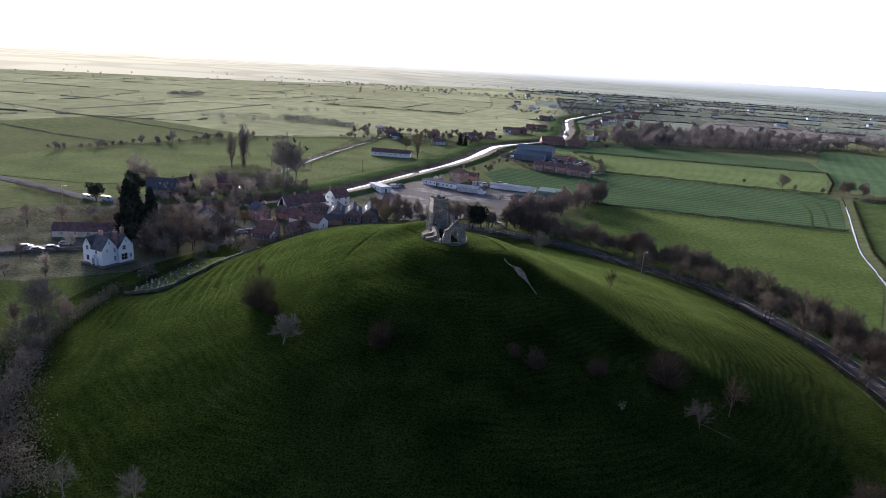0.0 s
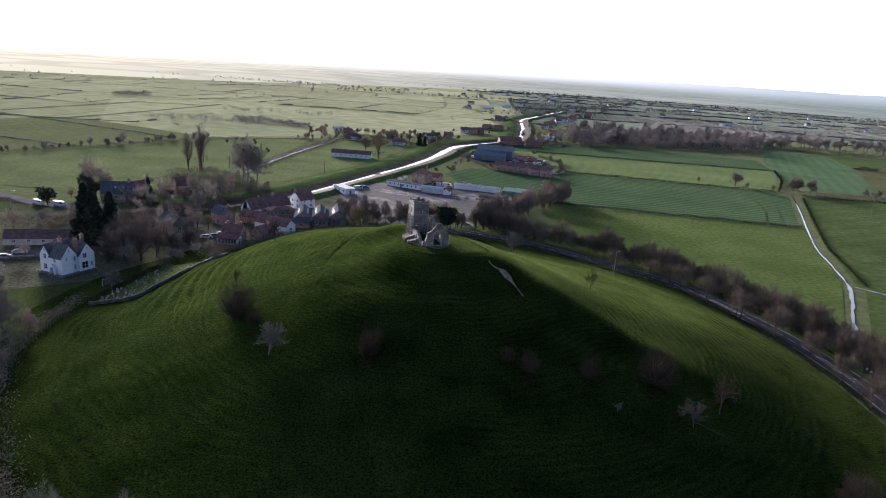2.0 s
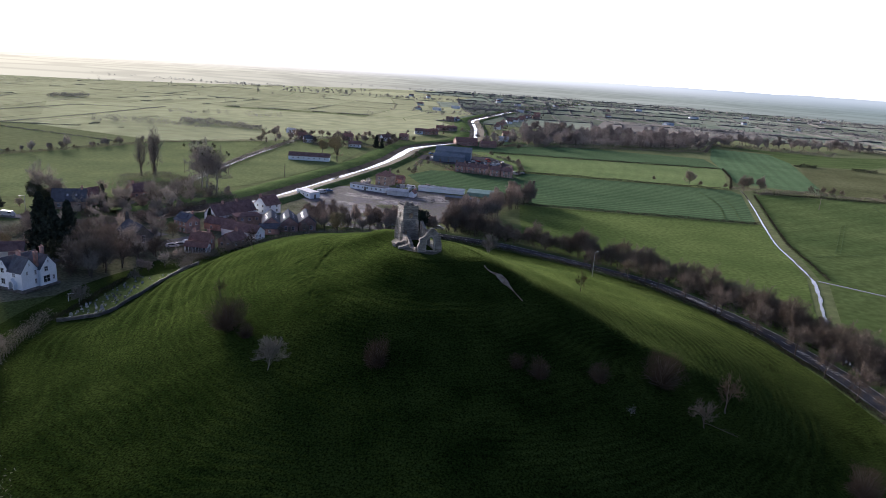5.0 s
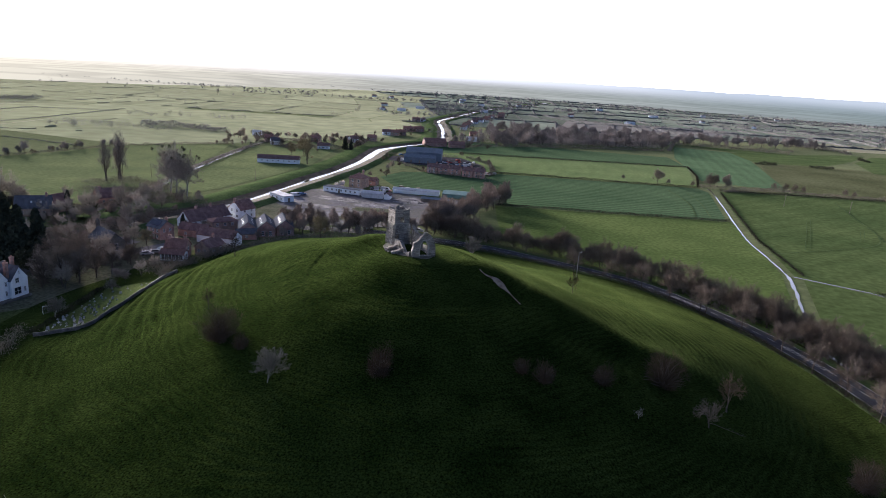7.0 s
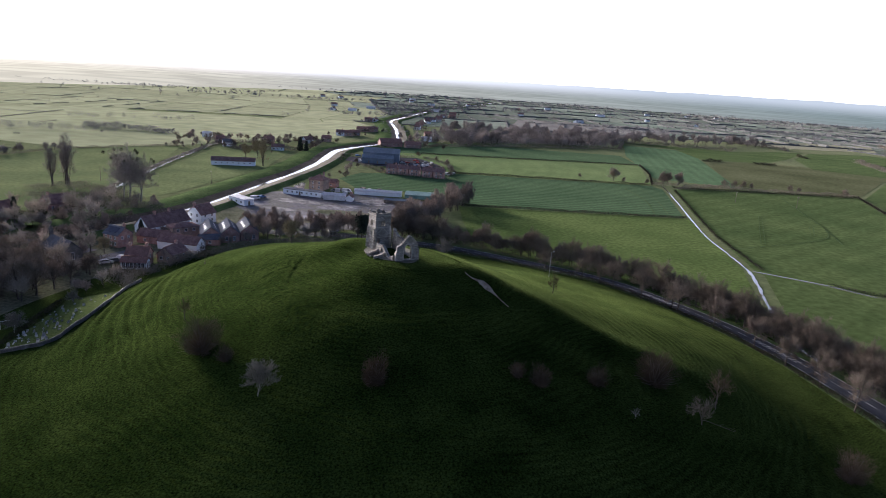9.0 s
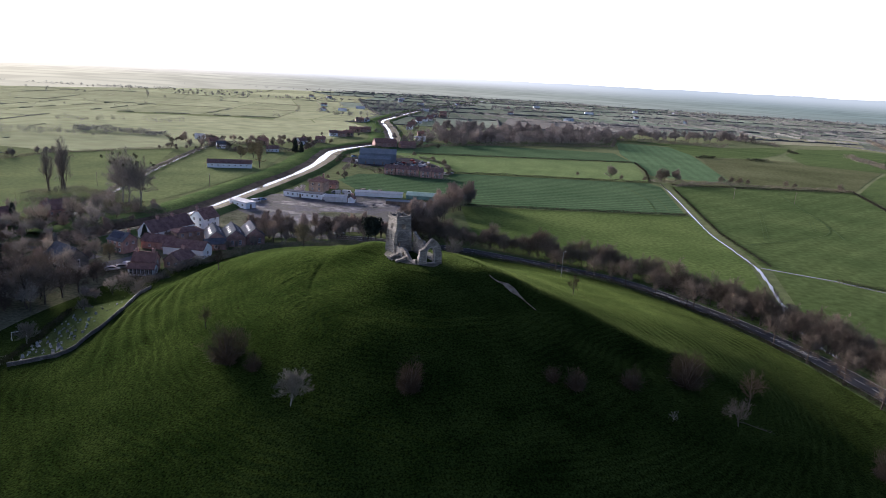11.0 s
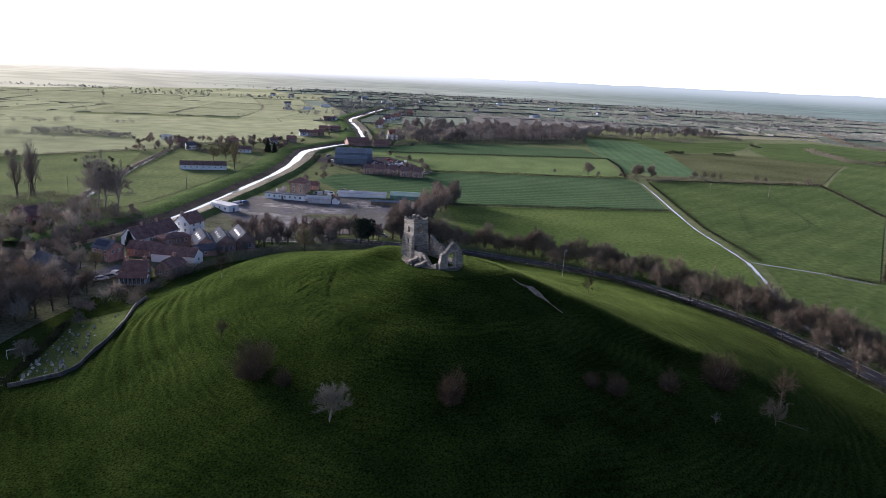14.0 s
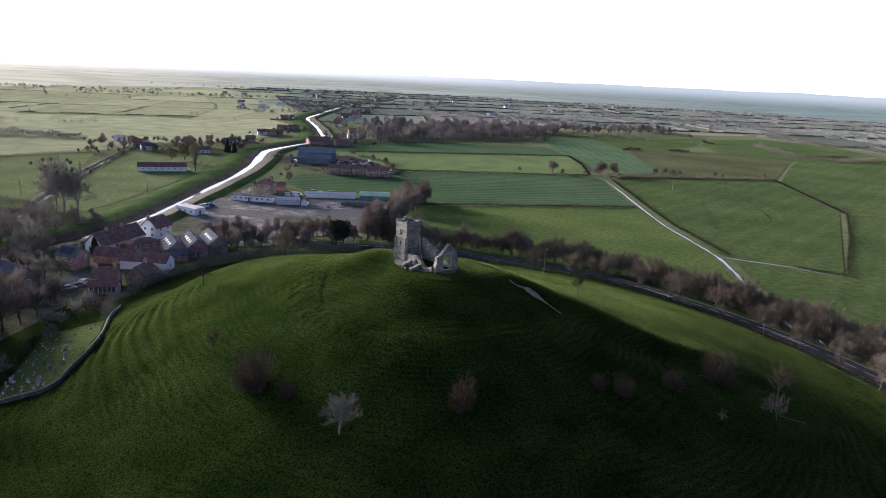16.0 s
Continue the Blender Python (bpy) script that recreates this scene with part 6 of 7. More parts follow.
house("hipped_house", "tall orange brick house with a hipped red roof", 0.6, 224.0, -30, 8.0, 8.4, 5.4, 8.0, "buff", "redtile", (("S", 2, 1.5, 0.9, 1.3), ("S", 2, 4.0, 0.9, 1.3), ("W", 2, 4.0, 0.9, 1.3)), ((2.0, 1.0),), hip=True)
house("white_roofed_shed", "long low shed with a white sheet roof", 29.8, 208.4, -16, 24.5, 4.4, 2.1, 2.7, "white", "whitesheet", (), category="shed")
house("netted_frame", "low teal-netted growing frame", 51.5, 204.2, -20, 15, 12, 1.9, 2.7, "teal", "teal", category="frame")
house("timber_store", "open timber store with slatted sides", 36.0, 186.0, -18, 14, 4.0, 1.8, 2.3, "timber", "sheet", category="store")
house("brick_garage", "small brick building behind the yard", 8.5, 232.0, -25, 6, 5, 2.6, 4.2, "brick", "tile", (("S", 1, 1.4, 0.9, 0.9),), category="garage")
# farm
house("front_farm_shed", "dark open-fronted farm shed", 52.2, 335.6, -14, 22, 9, 4.0, 5.6, "sheet", "sheet", category="barn", doors=(("S", -6.0), ("S", 0.0), ("S", 6.0)))
house("farm_shed", "large blue-grey sheet-roofed farm shed", 58.0, 351.5, -14, 26, 18, 6.4, 9.0, "sheet", "sheet", category="barn")
for k in range(5):
    s = k / 4
    house("terraced_house", "red brick terraced house with a brown roof", 53.0 + 27.5 * s, 287.6 - 11.5 * s - (3.0 if k > 2 else 0), -23, 6.6, 6.0, 4.2, 6.1, "brick", "tile", (("S", 2, 1.4, 1.0, 1.2), ("S", 2, 3.3, 1.0, 1.0)), ((2.4, 0),), doors=(("S", 0.0),))
house("red_barn", "red-roofed brick barn beside the river", 84.0, 452.0, 8, 20, 9, 3.6, 7.0, "brick", "redtile", category="barn")
house("red_barn_wing", "red-roofed brick barn beside the river", 103.0, 446.0, 4, 14, 8, 3.2, 5.6, "brick", "redtile", category="barn")
house("white_barn", "long low white barn with a dark roof", -45.0, 306.2, -4, 26.4, 7.2, 2.9, 4.8, "white", "tile", (("S", 7, 1.7, 0.9, 0.6),), category="barn")
house("cottage_white", "small white cottage beside the lane", -52.0, 409.0, 12, 7, 5, 3.2, 5.4, "white", "slate", (("S", 2, 1.5, 0.9, 1.0),), ((2.4, 0),))
house("cottage_white_low", "low white cottage with a dark roof", -14.8, 393.5, -4, 9.5, 5, 2.6, 4.6, "white", "tile", (("S", 3, 1.4, 0.9, 0.9),), ((-3.6, 0),))
# west side of the village
house("slate_house", "slate-roofed brick house with two roof lights", -129.0, 138.0, 12, 12, 7.4, 3.2, 7.2, "buff", "slate", (("S", 3, 1.5, 1.0, 1.1), ("E", 1, 4.4, 0.9, 1.0)), ((4.4, 0),), lights=((-0.5, -1), (2.6, -1)))
house("slate_house_wing", "brown-roofed wing of a brick house", -124.0, 145.0, 60, 8, 6, 3.4, 6.6, "brick", "tile", (("W", 1, 1.6, 0.9, 1.0),))
house("brick_bungalow", "brown-roofed brick house behind dark shrubs", -110.0, 164.0, 38, 10, 7, 3.0, 6.0, "brick", "tile", (("S", 3, 1.5, 0.9, 1.0),), ((-3, 0),))
house("chapel", "slate-roofed stone hall with a bellcote", -90.0, 88.0, -52, 12.5, 6.4, 3.6, 6.8, "wallstone", "slate", (("E", 1, 2.4, 1.2, 2.2), ("S", 4, 2.0, 0.8, 1.6)), category="chapel")
cote = bpy.data.objects["chapel"]
part("bellcote", bm_prism([(-0.55, 6.5), (0.55, 6.5), (0.55, 8.6), (0.0, 9.4), (-0.55, 8.6)], 0.7, None, Matrix.Translation((-6.1, 0, 0)) @ Matrix.Rotation(math.pi / 2, 4, "Z")), M["wallstone"], cote, "small stone bellcote")
house("long_low_building", "long low dark-roofed building beside the road", -124.5, 66.5, 13, 18, 5.6, 2.4, 4.4, "cream", "tile", (("S", 4, 1.4, 0.9, 0.9),), category="outbuilding")
house("white_garage", "small white garage beside the road", -113.5, 60.0, 16, 5.0, 4.0, 2.4, 3.4, "white", "tile", category="garage")


# the white house with slate gables
def villa():
    v = empty("villa", -101.6, 34.0, 0.9, -27)

    def gable_block(cx, cy, rz, L, W, eave, ridge):
        m = pose(cx, cy, 0, 0, 0, rz)
        a, b = gable_walls(L, W, eave, ridge), gable_roof(L, W, eave, ridge, 0.3)
        bmesh.ops.transform(a, matrix=m, verts=a.verts[:])
        bmesh.ops.transform(b, matrix=m, verts=b.verts[:])
        part("wall", a, M["white"], v)
        part("roof", b, M["slate"], v, "grey slate gable roof")

    gable_block(-6.4, 4.85, 90, 9.7, 4.2, 4.7, 7.5)
    gable_block(-2.3, 2.4, 0, 4.6, 4.8, 4.7, 7.9)
    gable_block(-2.0, 7.3, 0, 5.4, 4.8, 4.7, 7.7)
    for x, y, z, rz, w, h in ((-6.4, 0.0, 1.5, 0, 1.3, 1.5), (-6.4, 0.0, 4.4, 0, 1.1, 1.3), (-2.6, 0.0, 3.7, 0, 0.9, 1.0), (0.0, 1.6, 4.2, 90, 0.5, 0.9), (0.7, 6.6, 1.6, 90, 2.0, 1.9), (0.7, 6.6, 4.3, 90, 1.1, 1.3), (0.7, 8.7, 1.6, 90, 0.6, 1.2), (0.0, 4.0, 1.5, 90, 0.6, 1.3), (0.0, 4.0, 3.9, 90, 0.6, 1.2),
                              (0.7, 7.3, 6.2, 90, 0.4, 0.7), (0.0, 2.4, 6.3, 90, 0.4, 0.7), (-6.4, 0.0, 6.2, 0, 0.4, 0.7)):
        add_window(v, x, y, z, rz, w, h)
    # arched porch
    arch = [(-1.0, 0.0), (-0.7, 0.0), (-0.7, 1.5)] + [(0.7 * math.cos(math.pi - t), 1.5 + 0.7 * math.sin(t)) for t in np.linspace(0.3, 2.84, 6)] + [(0.7, 1.5), (0.7, 0.0), (1.0, 0.0), (1.0, 1.7), (0.0, 2.9), (-1.0, 1.7)]
    part("porch", bm_prism(arch, 0.9, None, Matrix.Translation((-2.8, -0.92, 0))), M["white"], v, "white arched porch")
    part("door", bm_box(-3.3, -0.06, 0, -2.3, -0.01, 2.1), M["darkvoid"], v, "dark front door")
    for x, y in ((-4.2, 3.0), (-3.4, 9.2), (-0.6, 4.9)):
        chimney_stack(v, x, y, 5.0, 9.2, M["brick"], 0.8)
    part("plinth", bm_box(-9.0, -0.6, -0.6, 1.2, 10.2, -0.05), M["wallstone"], v)
    tagged(v, "white gabled house with slate roofs and brick chimneys", "house")


villa()

# far cottages and sheds along the river and over the moor
rf = random.Random(4)
rft = random.Random(6)
FAR = [(50, 534, 8, "white"), (58, 533, 9, "brick"), (66, 540, 8, "brick"), (80, 588, 12, "brick"), (92, 592, 11, "brick"), (122, 747, 9, "white"), (112, 742, 10, "brick"), (156, 650, 7, "white"), (215, 801, 8, "white"), (205, 796, 8, "white"), (225, 812, 9, "brick"),
       (132, 511, 10, "whitesheet"), (146, 560, 8, "brick"), (168, 690, 9, "brick"), (182, 735, 9, "brick"), (196, 760, 8, "white"), (240, 860, 10, "brick"), (260, 905, 9, "white"), (300, 990, 12, "brick"), (-20, 440, 8, "brick"), (12, 452, 8, "white"), (30, 470, 8, "brick"), (-70, 470, 8, "whitesheet"), (-58, 430, 7, "brick")]
for k in range(22):
    y = rf.uniform(900, 1600)
    FAR.append((rf.uniform(0.08, 0.85) * y, y, rf.uniform(10, 24), rf.choice(("white", "whitesheet", "white", "brick", "whitesheet"))))
for x, y, L, kind in FAR:
    if math.hypot(x, y) > 2000:
        continue
    if kind == "whitesheet":
        house("far_shed", "pale sheet-roofed shed out on the moor", x, y, rf.uniform(-25, 25), L, L * 0.45, 3.2, 4.6, "white", "whitesheet", category="shed")
    else:
        house("far_cottage", "%s cottage out on the moor" % ("small white rendered" if kind == "white" else "brown-roofed brick"), x, y, rf.uniform(-30, 60), min(L, 11), 5.6, 3.4, 5.6, ("cream" if int(x) % 2 else "buff") if kind == "brick" else kind, "redtile" if kind == "brick" else "tile", (("S", 2, 2.2, 1.0, 1.2),), ((2.0, 0),))
    if y < 1000:
        for k in range(4):
            plant(farm_t, x + rft.uniform(-11, 11), y + rft.uniform(-9, 7), rft.uniform(0.4, 0.8), rz=rft.uniform(0, 360), group="trees round far cottages")


# ---- the ruined church on the summit ----
def ruin():
    z0 = 23.7
    c = empty("ruined_church", 0, 0, z0, 17)

    def put(name, bm, label="", material="stone"):
        return part(name, bm, M[material], c, label)

    rng = np.random.RandomState(4)

    def ragged(u0, u1, heights, thick, v, along="u", name="wall", label=""):
        """An upright wall with a broken top. Heights at even steps."""
        n = len(heights)
        us = np.linspace(u0, u1, (n - 1) * 3 + 1)
        hs = np.interp(us, np.linspace(u0, u1, n), heights) + rng.uniform(-0.16, 0.16, len(us))
        o = [(u0, -0.8), (u1, -0.8)] + [(u, h) for u, h in zip(us[::-1], hs[::-1])]
        m = Matrix.Translation((0, v, 0)) if along == "u" else Matrix.Translation((v, 0, 0)) @ Matrix.Rotation(math.pi / 2, 4, "Z") @ Matrix.Diagonal((1, -1, 1, 1))
        return put(name, bm_prism(o, thick, None, m), label)

    # the gable wall with its tall pointed opening
    def pointed(cx, half, spring, top, sill):
        """The outline of an opening, from its left foot over the point to its right foot."""
        left = [(cx - half, sill), (cx - half, spring)] + [(cx - half + half * (1 - math.cos(a)), spring + (top - spring) * math.sin(a)) for a in (0.4, 0.8, 1.15)]
        return left + [(cx, top)] + [(2 * cx - x, z) for x, z in left[::-1]]

    skyline = [(0.0, 3.6), (-0.08, 3.95), (-0.42, 4.05), (-0.55, 4.45), (-0.9, 4.6), (-1.05, 5.0), (-1.5, 5.1), (-1.75, 5.42), (-2.35, 5.5), (-2.75, 5.3), (-2.95, 4.9), (-3.3, 4.75), (-3.5, 4.4), (-3.85, 4.15), (-4.0, 3.75), (-4.4, 3.65), (-4.55, 3.4), (-5.0, 3.32), (-5.4, 3.1)]
    skyline = [(0.86 * u - 0.1, h) for u, h in skyline]
    opening = pointed(-2.35, 0.85, 2.1, 3.7, -0.8)
    turn = Matrix.Rotation(math.radians(-10), 4, "Z")
    gw = bm_prism([(-0.1, -0.8)] + skyline + [(-4.74, -0.8)] + opening, 0.85, None, turn)
    g = put("gable_wall", gw, "broken gable wall with a tall pointed opening")
    part("sill_wall", bm_box(-3.19, 0.2, -0.8, -1.51, 0.65, 0.42), M["stone"], g).data.transform(turn)
    # a moulded ring of dressed stones round the opening, proud of the wall
    inner, outer = pointed(-2.35, 0.85, 2.1, 3.7, 0.3), pointed(-2.35, 1.05, 2.1, 3.98, 0.3)
    for k in range(len(inner) - 1):
        quad = [inner[k], inner[k + 1], outer[k + 1], outer[k]]
        part("voussoir", bm_prism(quad, 0.10, None, turn @ Matrix.Translation((0, -0.06, 0))), M["dressed"], g)
    for u0, u1, z0, z1 in ((-0.1, 0.22, 3.0, 2.4), (-5.02, -4.74, 1.6, 2.2)):
        part("buttress", bm_prism([(u0, -0.8), (u1, -0.8), (u1, z1), (u0, z0)], 0.95, None, turn @ Matrix.Translation((0, -0.05, 0))), M["stone"], g)
    # returns behind the gable, the tall wall beside the tower and the doorway wall
    ragged(0.9, 2.4, [2.9, 2.2, 1.3], 0.7, -0.72, "v", "nave_wall_stump", "broken end of the nave wall beside the gable")
    ragged(2.4, 5.6, [1.0, 0.5, 0.6, 0.8], 0.7, -0.72, "v", "nave_wall_stump", "low footing of the nave wall")
    ragged(5.6, 10.3, [3.1, 3.6, 3.5, 3.9, 4.3, 4.9], 0.7, -0.72, "v", "nave_wall", "tall broken nave wall against the tower")
    ragged(1.7, 3.6, [1.3, 0.8, 0.4], 0.65, -5.2, "v", "nave_wall_stump", "broken end of the nave wall beside the gable")
    door = [(6.1, -0.8), (6.1, 1.0), (6.25, 1.4), (6.6, 1.6), (6.95, 1.4), (7.1, 1.0), (7.1, -0.8)]
    crest = [(9.6, 2.1), (9.0, 2.2), (8.3, 2.0), (7.6, 2.25), (6.9, 2.2), (6.2, 2.05), (5.6, 1.7), (5.1, 1.3), (4.6, 0.9), (4.1, 0.6), (3.7, 0.35)]
    wall = bm_prism([(3.7, -0.8)] + door + [(9.6, -0.8)] + crest, 0.65, None, Matrix.Translation((-5.2, 0, 0)) @ Matrix.Rotation(math.pi / 2, 4, "Z") @ Matrix.Diagonal((1, -1, 1, 1)))
    put("doorway_wall", wall, "broken nave wall with a small arched doorway")
    ragged(-7.6, -5.25, [0.35, 0.45, 0.55, 0.7, 0.9], 0.75, 5.0, "u", "porch_wall", "low broken porch wall")
    ragged(-7.5, -5.25, [0.35, 0.5, 0.6, 0.75, 0.9], 0.75, 8.1, "u", "porch_wall", "low broken porch wall")
    rb = random.Random(5)
    for k in range(9):
        bm = bm_box(-0.3, -0.22, -0.15, 0.3, 0.22, 0.28, None, 0.06)
        bmesh.ops.transform(bm, matrix=pose(rb.uniform(-8.0, -6.8), rb.uniform(4.6, 9.0), 0.05, rb.uniform(-20, 20), rb.uniform(-20, 20), rb.uniform(0, 180)) @ Matrix.Scale(rb.uniform(0.6, 1.2), 4), verts=bm.verts[:])
        put("fallen_stone", bm, "fallen block of stone")
    # tower
    x0, x1, y0, y1, H = -4.95, -1.3, 10.4, 14.0, 9.1
    t = 0.6

    def face_wall(w, holes):
        """One tower face in x, z with upright openings, as strips round them."""
        bm = bmesh.new()
        holes = sorted(holes)
        zs = sorted({-0.8, H} | {z for h in holes for z in h[2:]})
        for a, b in zip(zs, zs[1:]):
            cut = [(h[0], h[1]) for h in holes if h[2] <= a and h[3] >= b]
            x = 0.0
            for p, q in sorted(cut) + [(w, w)]:
                if p > x:
                    bm_box(x, 0, a, p, t, b, bm)
                x = q
        return bm

    w = x1 - x0
    faces = ((Matrix.Translation((x0, y0, 0)), w, [(1.35, 1.75, 6.3, 7.6), (1.9, 2.3, 6.3, 7.6), (0.55, 1.15, 1.2, 3.0), (1.3, 2.6, -0.8, 1.2)]),
             (Matrix.Translation((x1, y1, 0)) @ Matrix.Rotation(math.pi, 4, "Z"), w, [(1.35, 1.75, 6.3, 7.6), (1.9, 2.3, 6.3, 7.6), (1.3, 2.3, 2.0, 4.2)]),
             (Matrix.Translation((x0, y1 - t, 0)) @ Matrix.Rotation(-math.pi / 2, 4, "Z"), y1 - y0 - 2 * t, [(0.75, 1.1, 6.3, 7.6), (1.25, 1.6, 6.3, 7.6), (0.95, 1.35, 3.6, 4.7)]),
             (Matrix.Translation((x1, y0 + t, 0)) @ Matrix.Rotation(math.pi / 2, 4, "Z"), y1 - y0 - 2 * t, [(0.75, 1.1, 6.3, 7.6), (1.25, 1.6, 6.3, 7.6)]))
    tw = put("tower", face_wall(faces[0][1], faces[0][2]), "square stone tower with paired belfry openings")
    tw.data.transform(faces[0][0])
    for m, ww, hh in faces[1:]:
        bm = face_wall(ww, hh)
        bmesh.ops.transform(bm, matrix=m, verts=bm.verts[:])
        part("tower_side", bm, M["stone"], tw)
    # string courses, broken parapet, corner stumps, diagonal buttresses
    for z in (3.4, 5.9, 8.9):
        bm = bmesh.new()
        for a in ((x0 - 0.1, y0 - 0.1, x1 + 0.1, y0), (x0 - 0.1, y1, x1 + 0.1, y1 + 0.1), (x0 - 0.1, y0, x0, y1), (x1, y0, x1 + 0.1, y1)):
            bm_box(a[0], a[1], z, a[2], a[3], z + 0.16, bm)
        part("string_course", bm, M["dressed"], tw)
    for k, (a, b, along) in enumerate(((x0, x1, "s"), (x0, x1, "n"), (y0 + 0.36, y1 - 0.36, "w"), (y0 + 0.36, y1 - 0.36, "e"))):
        us = np.linspace(a, b, 13)
        dip = 0.3 + 0.32 * np.abs(np.linspace(-1, 1, 13)) ** 1.5 + rng.uniform(-0.08, 0.08, 13)
        o = [(a, H), (b, H)] + [(u, H + h) for u, h in zip(us[::-1], dip[::-1])]
        m = {"s": Matrix.Translation((0, y0, 0)), "n": Matrix.Translation((0, y1 - 0.35, 0)),
             "w": Matrix.Translation((x0, 0, 0)) @ Matrix.Rotation(math.pi / 2, 4, "Z") @ Matrix.Diagonal((1, -1, 1, 1)), "e": Matrix.Translation((x1 - 0.35, 0, 0)) @ Matrix.Rotation(math.pi / 2, 4, "Z") @ Matrix.Diagonal((1, -1, 1, 1))}[along]
        part("parapet", bm_prism(o, 0.35, None, m), M["stone"], tw, "weathered parapet")
    for cx, cy in ((x0, y0), (x1, y0), (x0, y1), (x1, y1)):
        part("pinnacle_stump", bm_cyl(0.18, 0.08, 0.4, 6, Matrix.Translation((cx + (0.18 if cx == x0 else -0.18), cy + (0.18 if cy == y0 else -0.18), H + 0.55))), M["dressed"], tw)
        sx, sy = (-1 if cx == x0 else 1), (-1 if cy == y0 else 1)
        a = math.degrees(math.atan2(sy, sx))
        m = Matrix.Translation((cx, cy, 0)) @ Matrix.Rotation(math.radians(a), 4, "Z") @ Matrix.Translation((0, -0.3, 0))
        part("tower_buttress", bm_prism([(-0.2, -0.8), (0.42, -0.8), (0.38, 2.6), (0.28, 3.0), (0.26, 5.2), (0.1, 5.7), (-0.2, 5.7)], 0.6, None, m), M["stone"], tw)
    # roof line left in the tower wall, two strips
    for sgn in (-1, 1):
        bm = bm_box(0, -0.14, -0.08, 2.35, 0.0, 0.08)
        bmesh.ops.transform(bm, matrix=Matrix.Translation(((x0 + x1) / 2, y0, 5.75)) @ Matrix.Rotation(-math.pi if sgn < 0 else 0, 4, "Z") @ Matrix.Rotation(math.radians(46), 4, "Y"), verts=bm.verts[:])
        part("roof_scar", bm, M["dressed"], tw)
    # stair turret cap and floor
    part("tower_cap", bm_cyl(0.55, 0.35, 0.9, 10, Matrix.Translation((x0 + 1.9, y1 - 0.7, H + 0.2))), M["stone"], tw)
    part("tower_floor", bm_box(x0 + t, y0 + t, 8.2, x1 - t, y1 - t, 8.4), M["timber"], tw)
    tw.scale = (1, 1, 0.88)
    tagged(c, "roofless stone church ruin with a square tower", "ruin")


ruin()
# worn gravel round the ruin
bm = bmesh.new()
ring = [bm.verts.new((-4.3 + 4.9 * math.cos(a) * (1 + 0.1 * math.sin(3 * a)) - 2.4 * math.sin(a), 6.0 + 7.6 * math.sin(a) + 1.4 * math.cos(a) + 0.5 * math.sin(5 * a), 0)) for a in np.linspace(0, 2 * math.pi, 40, endpoint=False)]
f = bm.faces.new(ring)
bmesh.ops.triangulate(bm, faces=[f])
bmesh.ops.subdivide_edges(bm, edges=bm.edges[:], cuts=3, use_grid_fill=True)
for v in bm.verts:
    v.co.z = ground_z(v.co.x, v.co.y) + 0.09
me = bpy.data.meshes.new("gravel_apron")
bm.to_mesh(me)
bm.free()
me.materials.append(M["apron"])
tagged(new("gravel_apron", me), "worn gravel apron round the ruin", "path", kind="structure")
turf = [Matrix.Rotation(radians(17), 4, "Z") @ Vector(p) for p in ((-0.9, 1.0, 0), (-0.9, 10.2, 0), (-4.5, 10.2, 0), (-4.5, 1.0, 0))]
bm = bmesh.new()
bm.faces.new([bm.verts.new((p.x, p.y, 0)) for p in turf])
bmesh.ops.subdivide_edges(bm, edges=bm.edges[:], cuts=6, use_grid_fill=True)
for v in bm.verts:
    v.co.z = ground_z(v.co.x, v.co.y) + 0.15
me = bpy.data.meshes.new("nave_floor")
bm.to_mesh(me)
bm.free()
me.materials.append(M["hill"])
tagged(new("nave_floor", me), "rough turf floor inside the roofless nave", "grass", kind="structure")
SCAR = smooth_line([(8.8, -6.2), (9.6, -7.9), (11.2, -8.8), (12.6, -10.6), (13.9, -13.0), (15.2, -15.9)], 0.5)
sv, sf = [], []
for k, (p, n) in enumerate(zip(SCAR, normals(SCAR))):
    w = (0.13 + 0.75 * math.exp(-((k / len(SCAR) - 0.40) / 0.15) ** 2)) * (1 + 0.55 * noise.noise((k * 0.8, 3, 1)))
    p = p + n * 0.3 * noise.noise((k * 0.45, 9, 2))
    for o, h in ((-w, 0.04), (-w * 0.4, 0.1), (w * 0.5, 0.1), (w, 0.04)):
        q = p + n * o
        sv.append((q[0], q[1], ground_z(q[0], q[1]) + h))
    if k:
        sf += [(4 * k - 4 + j, 4 * k + j, 4 * k + j + 1, 4 * k - 3 + j) for j in range(3)]
tagged(mesh_ob("path_scar", sv, sf, M["earth"], True), "bare earth path worn into the slope", "path", kind="structure")



# ---- churchyard, walls, road furniture, vehicles ----
def stone_wall(name, line, h, thick, material, label, cope=True):
    line = smooth_line(line, 1.5)
    nrm = normals(line)
    rng = np.random.RandomState(len(line))
    verts, faces = [], []
    for p, n in zip(line, nrm):
        g = ground_z(p[0], p[1])
        t = h + rng.uniform(-0.07, 0.07)
        for o, z in ((-thick / 2, -0.3), (-thick / 2, t - 0.1), (-thick * 0.3, t), (thick * 0.3, t), (thick / 2, t - 0.1), (thick / 2, -0.3)):
            verts.append((p[0] + n[0] * o, p[1] + n[1] * o, g + z))
    for i in range(len(line) - 1):
        for j in range(5):
            a = i * 6 + j
            faces.append((a, a + 6, a + 7, a + 1))
    e = len(verts) - 6
    faces += [(0, 1, 2, 3, 4, 5), (e + 5, e + 4, e + 3, e + 2, e + 1, e)]
    return tagged(mesh_ob(name, verts, faces, material), label, "wall", kind="structure")


